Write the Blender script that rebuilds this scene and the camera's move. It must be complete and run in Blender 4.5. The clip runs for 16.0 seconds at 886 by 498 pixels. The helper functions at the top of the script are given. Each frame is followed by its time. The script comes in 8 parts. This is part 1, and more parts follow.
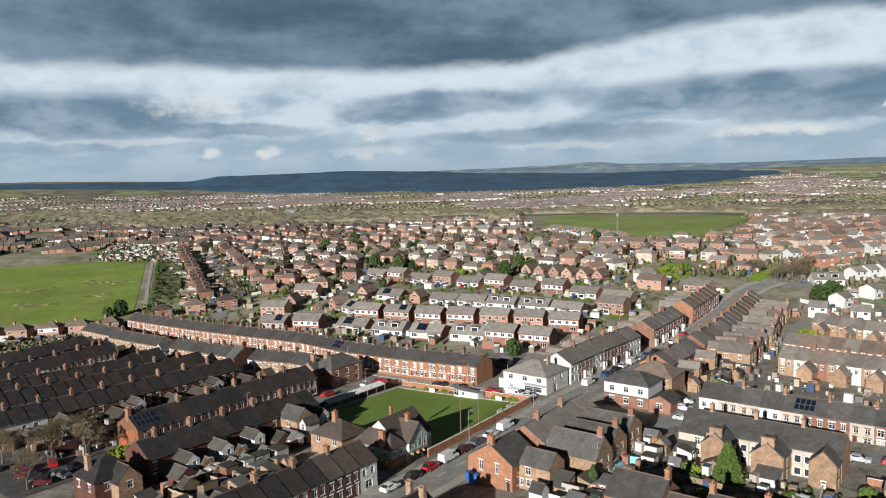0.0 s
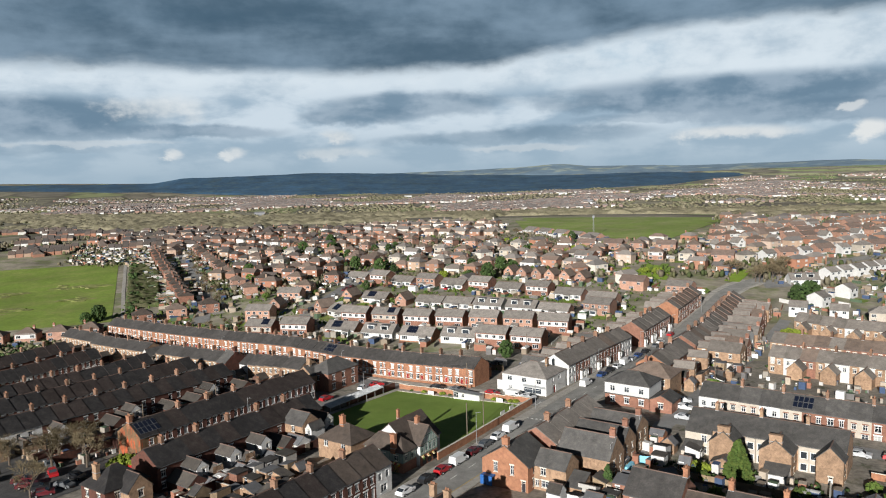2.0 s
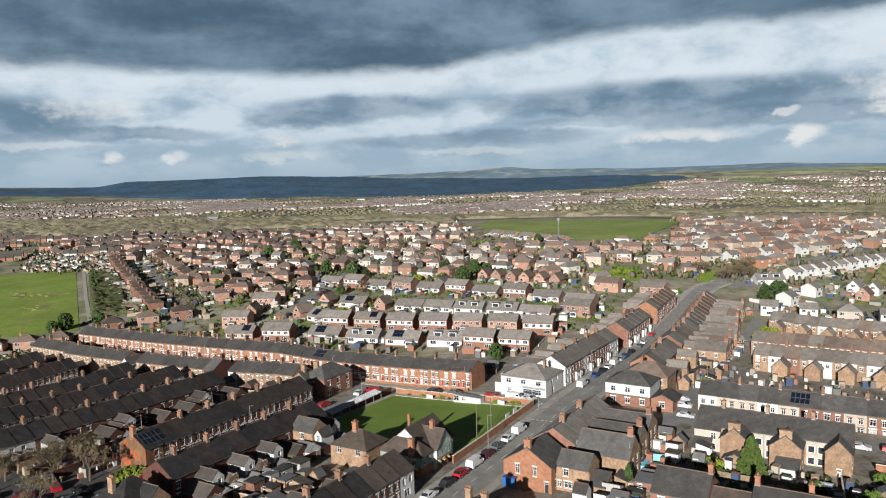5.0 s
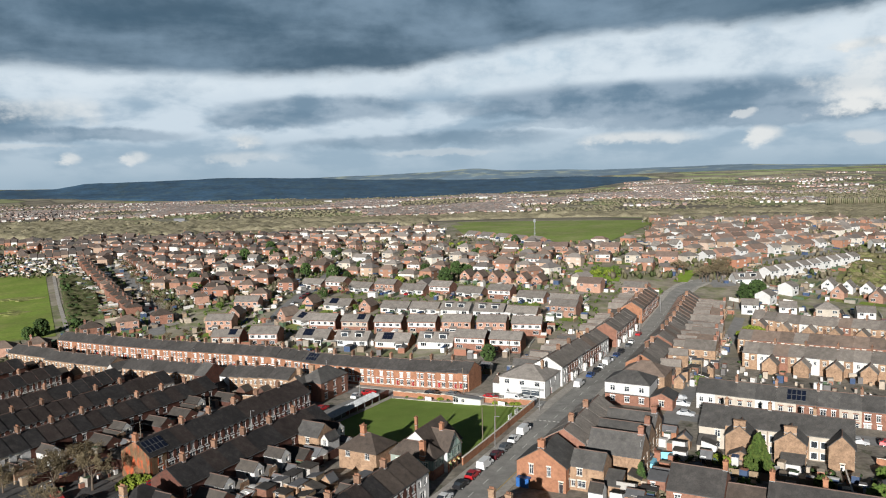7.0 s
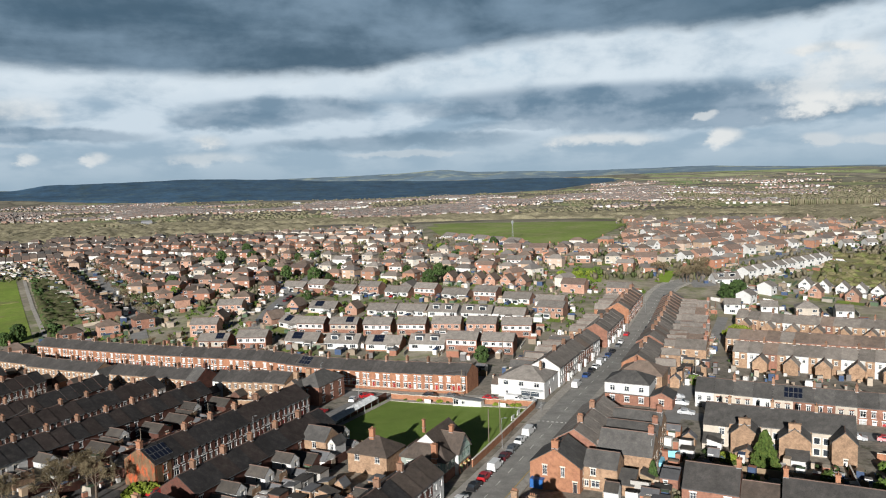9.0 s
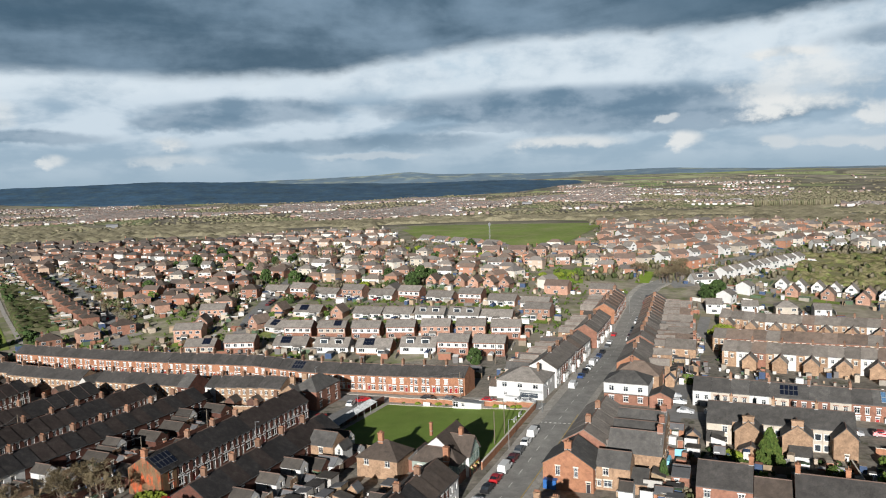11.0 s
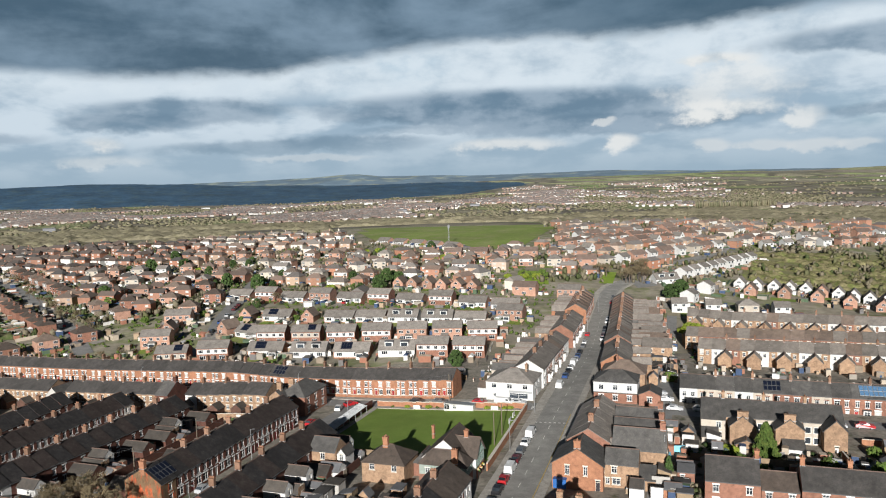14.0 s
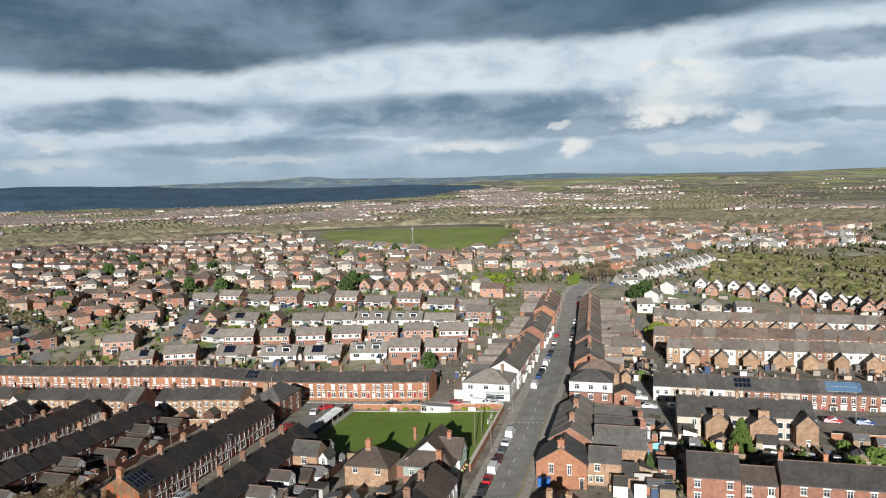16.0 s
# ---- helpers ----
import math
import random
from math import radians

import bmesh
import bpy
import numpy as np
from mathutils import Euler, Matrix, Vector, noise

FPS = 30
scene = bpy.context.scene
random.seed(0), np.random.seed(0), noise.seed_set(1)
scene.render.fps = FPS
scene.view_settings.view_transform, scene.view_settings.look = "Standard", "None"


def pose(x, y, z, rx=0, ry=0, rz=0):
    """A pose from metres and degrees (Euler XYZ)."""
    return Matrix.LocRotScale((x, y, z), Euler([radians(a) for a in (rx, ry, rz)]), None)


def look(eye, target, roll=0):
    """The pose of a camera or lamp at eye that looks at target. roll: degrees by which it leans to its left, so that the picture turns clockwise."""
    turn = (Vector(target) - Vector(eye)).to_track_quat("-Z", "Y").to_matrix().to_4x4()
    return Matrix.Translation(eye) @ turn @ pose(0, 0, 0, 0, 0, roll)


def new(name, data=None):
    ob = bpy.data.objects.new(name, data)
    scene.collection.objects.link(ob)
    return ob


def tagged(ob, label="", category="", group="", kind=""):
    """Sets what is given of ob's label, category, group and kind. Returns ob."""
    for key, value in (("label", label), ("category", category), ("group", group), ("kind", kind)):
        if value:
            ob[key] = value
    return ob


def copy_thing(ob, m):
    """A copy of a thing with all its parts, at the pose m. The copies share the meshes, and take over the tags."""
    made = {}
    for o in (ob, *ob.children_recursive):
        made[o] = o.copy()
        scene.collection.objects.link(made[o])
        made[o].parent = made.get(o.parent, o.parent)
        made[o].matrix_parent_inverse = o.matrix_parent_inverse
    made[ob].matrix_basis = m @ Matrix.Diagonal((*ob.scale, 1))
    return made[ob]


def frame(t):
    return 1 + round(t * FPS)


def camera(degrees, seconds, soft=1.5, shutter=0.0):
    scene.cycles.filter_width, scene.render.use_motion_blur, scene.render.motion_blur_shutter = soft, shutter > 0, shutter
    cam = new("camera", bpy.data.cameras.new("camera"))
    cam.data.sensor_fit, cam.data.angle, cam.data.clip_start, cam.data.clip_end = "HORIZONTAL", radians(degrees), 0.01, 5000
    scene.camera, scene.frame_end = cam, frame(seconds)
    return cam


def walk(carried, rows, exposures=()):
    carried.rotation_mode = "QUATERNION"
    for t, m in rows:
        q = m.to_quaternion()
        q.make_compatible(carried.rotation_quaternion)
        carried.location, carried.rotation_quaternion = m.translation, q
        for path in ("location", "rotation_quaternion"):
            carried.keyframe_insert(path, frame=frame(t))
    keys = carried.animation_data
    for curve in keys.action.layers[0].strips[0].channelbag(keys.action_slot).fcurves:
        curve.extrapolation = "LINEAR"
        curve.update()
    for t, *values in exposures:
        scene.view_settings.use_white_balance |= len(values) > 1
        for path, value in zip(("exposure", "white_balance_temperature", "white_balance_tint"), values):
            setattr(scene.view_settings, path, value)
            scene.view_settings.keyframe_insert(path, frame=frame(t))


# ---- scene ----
cam = camera(61.5, 16.0, soft=1.1)
PATH = [
    (0, (-6.68, 0.62, 59.44), (-1.08, 99.93, 49.08), -1.62),
    (0.5, (-8.90, 0.67, 59.59), (-2.18, 99.91, 49.29), -1.61),
    (1, (-11.14, 0.77, 59.75), (-3.29, 99.93, 49.49), -1.61),
    (1.5, (-13.46, 0.90, 59.85), (-4.45, 99.96, 49.62), -1.61),
    (2, (-15.86, 1.03, 59.94), (-5.66, 99.98, 49.72), -1.60),
    (2.5, (-18.15, 1.17, 60.06), (-6.81, 100.00, 49.85), -1.60),
    (3, (-20.40, 1.37, 60.17), (-7.93, 100.06, 50.00), -1.60),
    (3.5, (-22.66, 1.60, 60.28), (-9.06, 100.15, 50.14), -1.60),
    (4, (-24.95, 1.91, 60.36), (-10.24, 100.31, 50.28), -1.60),
    (6.5, (-36.41, 3.69, 60.93), (-15.90, 101.06, 50.96), -1.69),
    (7, (-38.63, 4.20, 61.04), (-17.01, 101.33, 51.08), -1.69),
    (7.5, (-40.77, 4.68, 61.19), (-18.09, 101.56, 51.23), -1.69),
    (8, (-42.96, 5.19, 61.31), (-19.20, 101.82, 51.36), -1.69),
    (8.5, (-45.17, 5.75, 61.42), (-20.31, 102.10, 51.49), -1.69),
    (9, (-47.37, 6.33, 61.51), (-21.41, 102.39, 51.61), -1.69),
    (11.5, (-58.41, 9.51, 62.10), (-26.91, 103.92, 52.34), -1.80),
    (12, (-60.73, 10.25, 62.26), (-28.13, 104.28, 52.46), -1.80),
    (12.5, (-62.82, 11.09, 62.32), (-29.19, 104.76, 52.54), -1.80),
    (13, (-64.74, 11.96, 62.29), (-30.05, 105.25, 52.56), -1.81),
    (13.5, (-66.63, 12.74, 62.39), (-30.58, 105.51, 52.65), -1.78),
    (14, (-68.42, 13.40, 62.42), (-30.78, 105.54, 52.72), -1.74),
    (14.5, (-69.94, 14.05, 62.50), (-30.71, 105.52, 52.81), -1.71),
    (15, (-71.21, 14.63, 62.56), (-30.61, 105.50, 52.88), -1.73),
    (15.5, (-72.34, 15.14, 62.55), (-30.52, 105.46, 52.88), -1.71),
    (16, (-73.40, 15.54, 62.33), (-30.47, 105.35, 52.81), -1.65),
]
walk(cam, [(t, look(eye, target, roll)) for t, eye, target, roll in PATH])

# ---- light: low sun from behind, broken cloud ----
SUN_EL, SHADOW_AZ = 17.2, 30.8          # degrees; the shadows fall towards this azimuth (from +y to +x)
scene.view_settings.exposure = 0.0
sun_dir = Vector((-math.sin(radians(SHADOW_AZ)) * math.cos(radians(SUN_EL)), -math.cos(radians(SHADOW_AZ)) * math.cos(radians(SUN_EL)), math.sin(radians(SUN_EL))))
sun = new("sun", bpy.data.lights.new("sun", "SUN"))
sun.data.energy, sun.data.angle, sun.data.color = 6.3, radians(0.6), (1.0, 0.98, 0.945)
sun.matrix_world = look(sun_dir * 400, (0, 0, 0))


def sky_world():
    world = bpy.data.worlds.new("sky")
    scene.world = world
    world.use_nodes = True
    nt = world.node_tree
    nt.nodes.clear()
    N, L = nt.nodes.new, nt.links.new
    out, bg = N("ShaderNodeOutputWorld"), N("ShaderNodeBackground")
    sky = N("ShaderNodeTexSky")
    sky.sky_type, sky.sun_disc = "NISHITA", False
    sky.sun_elevation, sky.sun_rotation = radians(SUN_EL), radians(SHADOW_AZ + 180)
    sky.air_density, sky.dust_density, sky.ozone_density = 1.0, 0.6, 1.5
    tc, sep = N("ShaderNodeTexCoord"), N("ShaderNodeSeparateXYZ")
    L(tc.outputs["Generated"], sep.inputs[0])

    def math_node(op, a, b=None, clamp=False):
        n = N("ShaderNodeMath")
        n.operation, n.use_clamp = op, clamp
        for k, v in enumerate((a, b)):
            if v is None:
                continue
            if isinstance(v, (int, float)):
                n.inputs[k].default_value = v
            else:
                L(v, n.inputs[k])
        return n.outputs[0]

    # bearing and height of a direction, and from them long low bands of cloud
    zc = math_node("MAXIMUM", sep.outputs["Z"], 0.0)
    az = math_node("ARCTAN2", sep.outputs["X"], sep.outputs["Y"])
    comb = N("ShaderNodeCombineXYZ")
    L(math_node("MULTIPLY", az, 2.5), comb.inputs[0]), L(math_node("MULTIPLY", zc, 10.0), comb.inputs[1])

    def noise_tex(scale, detail, rough, dist=0.0, offset=(0, 0, 0), stretch=(1, 1, 1)):
        m = N("ShaderNodeMapping")
        m.inputs["Location"].default_value, m.inputs["Scale"].default_value = offset, stretch
        L(comb.outputs[0], m.inputs[0])
        n = N("ShaderNodeTexNoise")
        n.inputs["Scale"].default_value, n.inputs["Detail"].default_value = scale, detail
        n.inputs["Roughness"].default_value, n.inputs["Distortion"].default_value = rough, dist
        L(m.outputs[0], n.inputs["Vector"])
        return n.outputs["Fac"]

    def ramp(fac, *stops, mode="EASE"):
        r = N("ShaderNodeValToRGB")
        r.color_ramp.interpolation = mode
        while len(r.color_ramp.elements) < len(stops):
            r.color_ramp.elements.new(0.5)
        for e, (p, c) in zip(r.color_ramp.elements, stops):
            e.position, e.color = p, (c, c, c, 1) if isinstance(c, float) else (*c, 1)
        L(fac, r.inputs[0])
        return r.outputs[0]

    def mix(fac, a, b):
        m = N("ShaderNodeMix")
        m.data_type = "RGBA"
        if isinstance(fac, (int, float)):
            m.inputs[0].default_value = fac
        else:
            L(fac, m.inputs[0])
        for k, v in ((6, a), (7, b)):
            if isinstance(v, tuple):
                m.inputs[k].default_value = (*v, 1)
            else:
                L(v, m.inputs[k])
        return m.outputs[2]

    broad, mid, puff = noise_tex(1.0, 5, 0.5, 0.2, (2.3, 4.1, 0)), noise_tex(1.15, 6, 0.5, 0.2, (7.4, 1.2, 0)), noise_tex(3.0, 7, 0.55, 0.1, (1.1, 8.3, 0), (1.15, 0.8, 1))
    # finer billows, about as tall as they are wide
    round_place = N("ShaderNodeCombineXYZ")
    L(math_node("MULTIPLY", az, 10.0), round_place.inputs[0]), L(math_node("MULTIPLY", zc, 15.0), round_place.inputs[1])
    billow = N("ShaderNodeTexNoise")
    billow.inputs["Scale"].default_value, billow.inputs["Detail"].default_value, billow.inputs["Roughness"].default_value = 2.0, 9, 0.58
    L(round_place.outputs[0], billow.inputs["Vector"])
    fluff = billow.outputs["Fac"]
    gain = N("ShaderNodeVectorMath")
    gain.operation = "SCALE"
    L(sky.outputs[0], gain.inputs[0])
    gain.inputs[3].default_value = 0.085
    clear = mix(0.6, gain.outputs[0], (0.40, 0.58, 0.74))
    half = lambda src, k: math_node("MULTIPLY", math_node("SUBTRACT", src, 0.5), k)
    # a wavering place in the sky, in which single clouds have ragged rims
    place = N("ShaderNodeCombineXYZ")
    L(math_node("ADD", az, math_node("ADD", half(mid, 0.05), half(fluff, 0.07))), place.inputs[0])
    L(math_node("ADD", zc, math_node("ADD", half(puff, 0.014), half(fluff, 0.022))), place.inputs[1])

    def cloud(ca, cz, ra, rz):
        """1 in the middle of a cloud, 0 at its rim, below 0 outside."""
        v = N("ShaderNodeVectorMath")
        v.operation = "SUBTRACT"
        L(place.outputs[0], v.inputs[0])
        v.inputs[1].default_value = (ca, cz, 0)
        w = N("ShaderNodeVectorMath")
        w.operation = "DIVIDE"
        L(v.outputs[0], w.inputs[0])
        w.inputs[1].default_value = (ra, rz, 1)
        d = N("ShaderNodeVectorMath")
        d.operation = "LENGTH"
        L(w.outputs[0], d.inputs[0])
        return math_node("SUBTRACT", 1.0, d.outputs["Value"])

    # pale cloud over nearly all of it, brightest under the deck, with thin blue between
    pale = mix(ramp(puff, (0.38, 0.0), (0.60, 1.0)), (0.36, 0.475, 0.58), (0.655, 0.74, 0.81))
    body = mix(ramp(broad, (0.26, 0.1), (0.44, 1.0)), clear, pale)
    bright = math_node("MULTIPLY", ramp(zc, (0.095, 0.0), (0.122, 1.0), (0.17, 1.0), (0.2, 0.0)), ramp(fluff, (0.30, 0.35), (0.65, 0.9)))
    body = mix(bright, body, (0.76, 0.83, 0.88))
    tone = mix(ramp(math_node("ADD", half(fluff, 0.7), puff), (0.36, 0.0), (0.68, 1.0)), (0.165, 0.255, 0.345), (0.34, 0.43, 0.52))
    # long grey-blue bodies
    for ca, cz, ra, rz, deep in ((-0.39, 0.076, 0.16, 0.030, 1.0), (-0.22, 0.060, 0.13, 0.010, 0.8), (0.07, 0.091, 0.14, 0.018, 0.8), (0.0, 0.076, 0.09, 0.013, 0.8), (0.47, 0.088, 0.27, 0.027, 1.0), (0.62, 0.063, 0.20, 0.016, 0.95),
                                 (0.15, 0.044, 0.14, 0.011, 0.75), (0.26, 0.046, 0.13, 0.013, 0.75), (0.93, 0.143, 0.14, 0.020, 0.85), (0.97, 0.062, 0.13, 0.010, 0.7), (-0.42, 0.040, 0.14, 0.008, 0.5), (0.36, 0.062, 0.10, 0.006, 0.4)):
        lump = ramp(math_node("ADD", cloud(ca, cz, ra, rz), math_node("ADD", 0.12, math_node("ADD", half(puff, 0.5), half(fluff, 0.7)))), (0.0, 0.0), (0.55, deep))
        body = mix(lump, body, tone)
    # thin haze low down
    body = mix(ramp(zc, (0.0, 0.85), (0.025, 0.6), (0.07, 0.0)), body, (0.36, 0.47, 0.56))
    lit = mix(ramp(fluff, (0.36, 0.0), (0.60, 1.0)), (0.60, 0.655, 0.69), (0.86, 0.855, 0.83))
    # white heads of cumulus, sunlit, a tall one among them
    for ca, cz, ra, rz, white in ((-0.26, 0.088, 0.085, 0.022, 0.6), (-0.036, 0.050, 0.036, 0.013, 0.9), (-0.03, 0.030, 0.07, 0.009, 0.45), (-0.235, 0.032, 0.016, 0.009, 0.8), (-0.16, 0.032, 0.019, 0.009, 0.7),
                                  (0.48, 0.039, 0.095, 0.012, 0.75), (0.633, 0.039, 0.028, 0.013, 0.9), (0.76, 0.100, 0.10, 0.042, 0.65), (0.745, 0.072, 0.080, 0.019, 1.0), (0.743, 0.134, 0.060, 0.009, 0.95), (0.839, 0.058, 0.032, 0.018, 0.8)):
        heap = ramp(math_node("ADD", cloud(ca, cz, ra, rz), math_node("ADD", half(fluff, 1.9), half(puff, 0.4))), (0.0, 0.0), (0.75, white))
        body = mix(heap, body, lit)
    for ca, cz, ra, rz, white in ((0.739, 0.030, 0.032, 0.010, 0.7), (0.80, 0.028, 0.042, 0.009, 0.6), (0.858, 0.026, 0.042, 0.009, 0.65), (0.902, 0.025, 0.03, 0.008, 0.6), (0.606, 0.066, 0.014, 0.006, 0.8), (0.22, 0.030, 0.10, 0.005, 0.4), (-0.33, 0.047, 0.12, 0.005, 0.4)):
        heap = ramp(math_node("ADD", cloud(ca, cz, ra, rz), math_node("ADD", half(fluff, 1.9), half(puff, 0.4))), (0.0, 0.0), (0.55, white))
        body = mix(heap, body, (0.72, 0.74, 0.745))
    # the dark deck and its ragged lower edge
    turn = math_node("DIVIDE", math_node("ADD", az, 0.6), 1.8)
    edge = ramp(turn, (0.0, 0.140), (0.17, 0.136), (0.30, 0.134), (0.40, 0.136), (0.47, 0.148), (0.56, 0.170), (0.62, 0.182), (0.68, 0.166), (0.75, 0.179), (0.84, 0.19), (1.0, 0.17), mode="B_SPLINE")
    over = math_node("ADD", math_node("SUBTRACT", zc, edge), math_node("ADD", half(mid, 0.03), math_node("ADD", half(puff, 0.03), half(fluff, 0.022))))
    deck = mix(ramp(math_node("ADD", noise_tex(1.3, 6, 0.54, 0.3, (4.0, 2.0, 0), (1, 0.75, 1)), half(fluff, 0.25)), (0.34, 0.0), (0.66, 1.0)), (0.066, 0.122, 0.178), (0.215, 0.305, 0.395))
    deck = mix(ramp(az, (0.45, 0.0), (0.62, 0.55), (0.75, 0.55), (0.9, 0.0)), deck, (0.055, 0.112, 0.165))
    body = mix(ramp(math_node("ADD", over, 0.5), (0.490, 0.0), (0.512, 0.97)), body, deck)
    # unseen dark cloud overhead, added to dim the ambient light
    body = mix(ramp(zc, (0.235, 0.0), (0.34, 1.0)), body, (0.022, 0.032, 0.050))
    air = N("ShaderNodeVectorMath")
    air.operation = "MULTIPLY"
    L(body, air.inputs[0])
    air.inputs[1].default_value = (0.975, 1.005, 1.03)
    L(air.outputs[0], bg.inputs[0])
    bg.inputs[1].default_value = SKY_STRENGTH
    L(bg.outputs[0], out.inputs[0])


SKY_STRENGTH = 0.95
sky_world()

# ---- materials ----
def material(name, base, rough=0.85, spread=0.35, scale=1.2, fine=9.0, tint=None, tint_at=(0.45, 0.7), metal=0.0, per_object=0.0, bump=0.0, spec=0.3, streak=None, per_island=0.0):
    """Paint, stone or earth: two scales of noise, an optional second colour in patches, and a change from object to object."""
    m = bpy.data.materials.new(name)
    m.use_nodes = True
    nt = m.node_tree
    N, L = nt.nodes.new, nt.links.new
    b = nt.nodes["Principled BSDF"]
    b.inputs["Roughness"].default_value, b.inputs["Metallic"].default_value = rough, metal
    b.inputs["Specular IOR Level"].default_value = spec
    geo = N("ShaderNodeNewGeometry")
    vec = geo.outputs["Position"]
    if streak:
        mp = N("ShaderNodeMapping")
        mp.inputs["Scale"].default_value = streak
        L(vec, mp.inputs[0])
        vec = mp.outputs[0]

    def noise_fac(s, detail):
        n = N("ShaderNodeTexNoise")
        n.inputs["Scale"].default_value, n.inputs["Detail"].default_value, n.inputs["Roughness"].default_value = s, detail, 0.6
        L(vec, n.inputs["Vector"])
        return n.outputs["Fac"]

    def remap(src, a, c):
        r = N("ShaderNodeMapRange")
        r.inputs[1].default_value, r.inputs[2].default_value = 0.25, 0.75
        r.inputs[3].default_value, r.inputs[4].default_value = a, c
        L(src, r.inputs[0])
        return r.outputs[0]

    def times(a, c):
        n = N("ShaderNodeMath")
        n.operation = "MULTIPLY"
        L(a, n.inputs[0]), L(c, n.inputs[1])
        return n.outputs[0]

    coarse, small = noise_fac(scale, 4), noise_fac(fine, 3)
    value = times(remap(coarse, 1 - spread * 0.6, 1 + spread * 0.6), remap(small, 1 - spread * 0.5, 1 + spread * 0.5))
    if per_object:
        info = N("ShaderNodeObjectInfo")
        r = N("ShaderNodeMapRange")
        r.inputs[3].default_value, r.inputs[4].default_value = 1 - per_object, 1 + per_object
        L(info.outputs["Random"], r.inputs[0])
        value = times(value, r.outputs[0])
    if per_island:
        r = N("ShaderNodeMapRange")
        r.inputs[3].default_value, r.inputs[4].default_value = 1 - per_island, 1 + per_island
        L(geo.outputs["Random Per Island"], r.inputs[0])
        value = times(value, r.outputs[0])
    colour = None
    if tint:
        mx = N("ShaderNodeMix")
        mx.data_type = "RGBA"
        mr = N("ShaderNodeMapRange")
        mr.inputs[1].default_value, mr.inputs[2].default_value = tint_at
        L(noise_fac(scale * 2.3, 5), mr.inputs[0])
        L(mr.outputs[0], mx.inputs[0])
        mx.inputs[6].default_value, mx.inputs[7].default_value = (*base, 1), (*tint, 1)
        colour = mx.outputs[2]
    mul = N("ShaderNodeVectorMath")
    mul.operation = "SCALE"
    if colour:
        L(colour, mul.inputs[0])
    else:
        mul.inputs[0].default_value = base
    L(value, mul.inputs[3])
    L(mul.outputs[0], b.inputs["Base Color"])
    if bump:
        bp = N("ShaderNodeBump")
        bp.inputs["Strength"].default_value, bp.inputs["Distance"].default_value = bump, 0.08
        L(small, bp.inputs["Height"])
        L(bp.outputs[0], b.inputs["Normal"])
    return m


def island_palette(name, colours, rough=0.9, spread=0.25, through_light=0.0):
    """One surface for many small separate pieces: each island takes a colour of the list."""
    m = bpy.data.materials.new(name)
    m.use_nodes = True
    nt = m.node_tree
    N, L = nt.nodes.new, nt.links.new
    b = nt.nodes["Principled BSDF"]
    b.inputs["Roughness"].default_value = rough
    b.inputs["Specular IOR Level"].default_value = 0.2
    geo, r, no, mr, mul = N("ShaderNodeNewGeometry"), N("ShaderNodeValToRGB"), N("ShaderNodeTexNoise"), N("ShaderNodeMapRange"), N("ShaderNodeVectorMath")
    r.color_ramp.interpolation = "CONSTANT"
    while len(r.color_ramp.elements) < len(colours):
        r.color_ramp.elements.new(0.5)
    for k, c in enumerate(colours):
        r.color_ramp.elements[k].position, r.color_ramp.elements[k].color = k / len(colours), (*c, 1)
    L(geo.outputs["Random Per Island"], r.inputs[0])
    no.inputs["Scale"].default_value = 0.9
    L(geo.outputs["Position"], no.inputs["Vector"])
    mr.inputs[3].default_value, mr.inputs[4].default_value = 1 - spread, 1 + spread
    L(no.outputs["Fac"], mr.inputs[0])
    mul.operation = "SCALE"
    L(r.outputs[0], mul.inputs[0]), L(mr.outputs[0], mul.inputs[3])
    L(mul.outputs[0], b.inputs["Base Color"])
    if through_light:
        thin, both = N("ShaderNodeBsdfTranslucent"), N("ShaderNodeMixShader")
        L(mul.outputs[0], thin.inputs[0])
        both.inputs[0].default_value = through_light
        L(b.outputs[0], both.inputs[1]), L(thin.outputs[0], both.inputs[2])
        L(both.outputs[0], nt.nodes["Material Output"].inputs["Surface"])
    return m


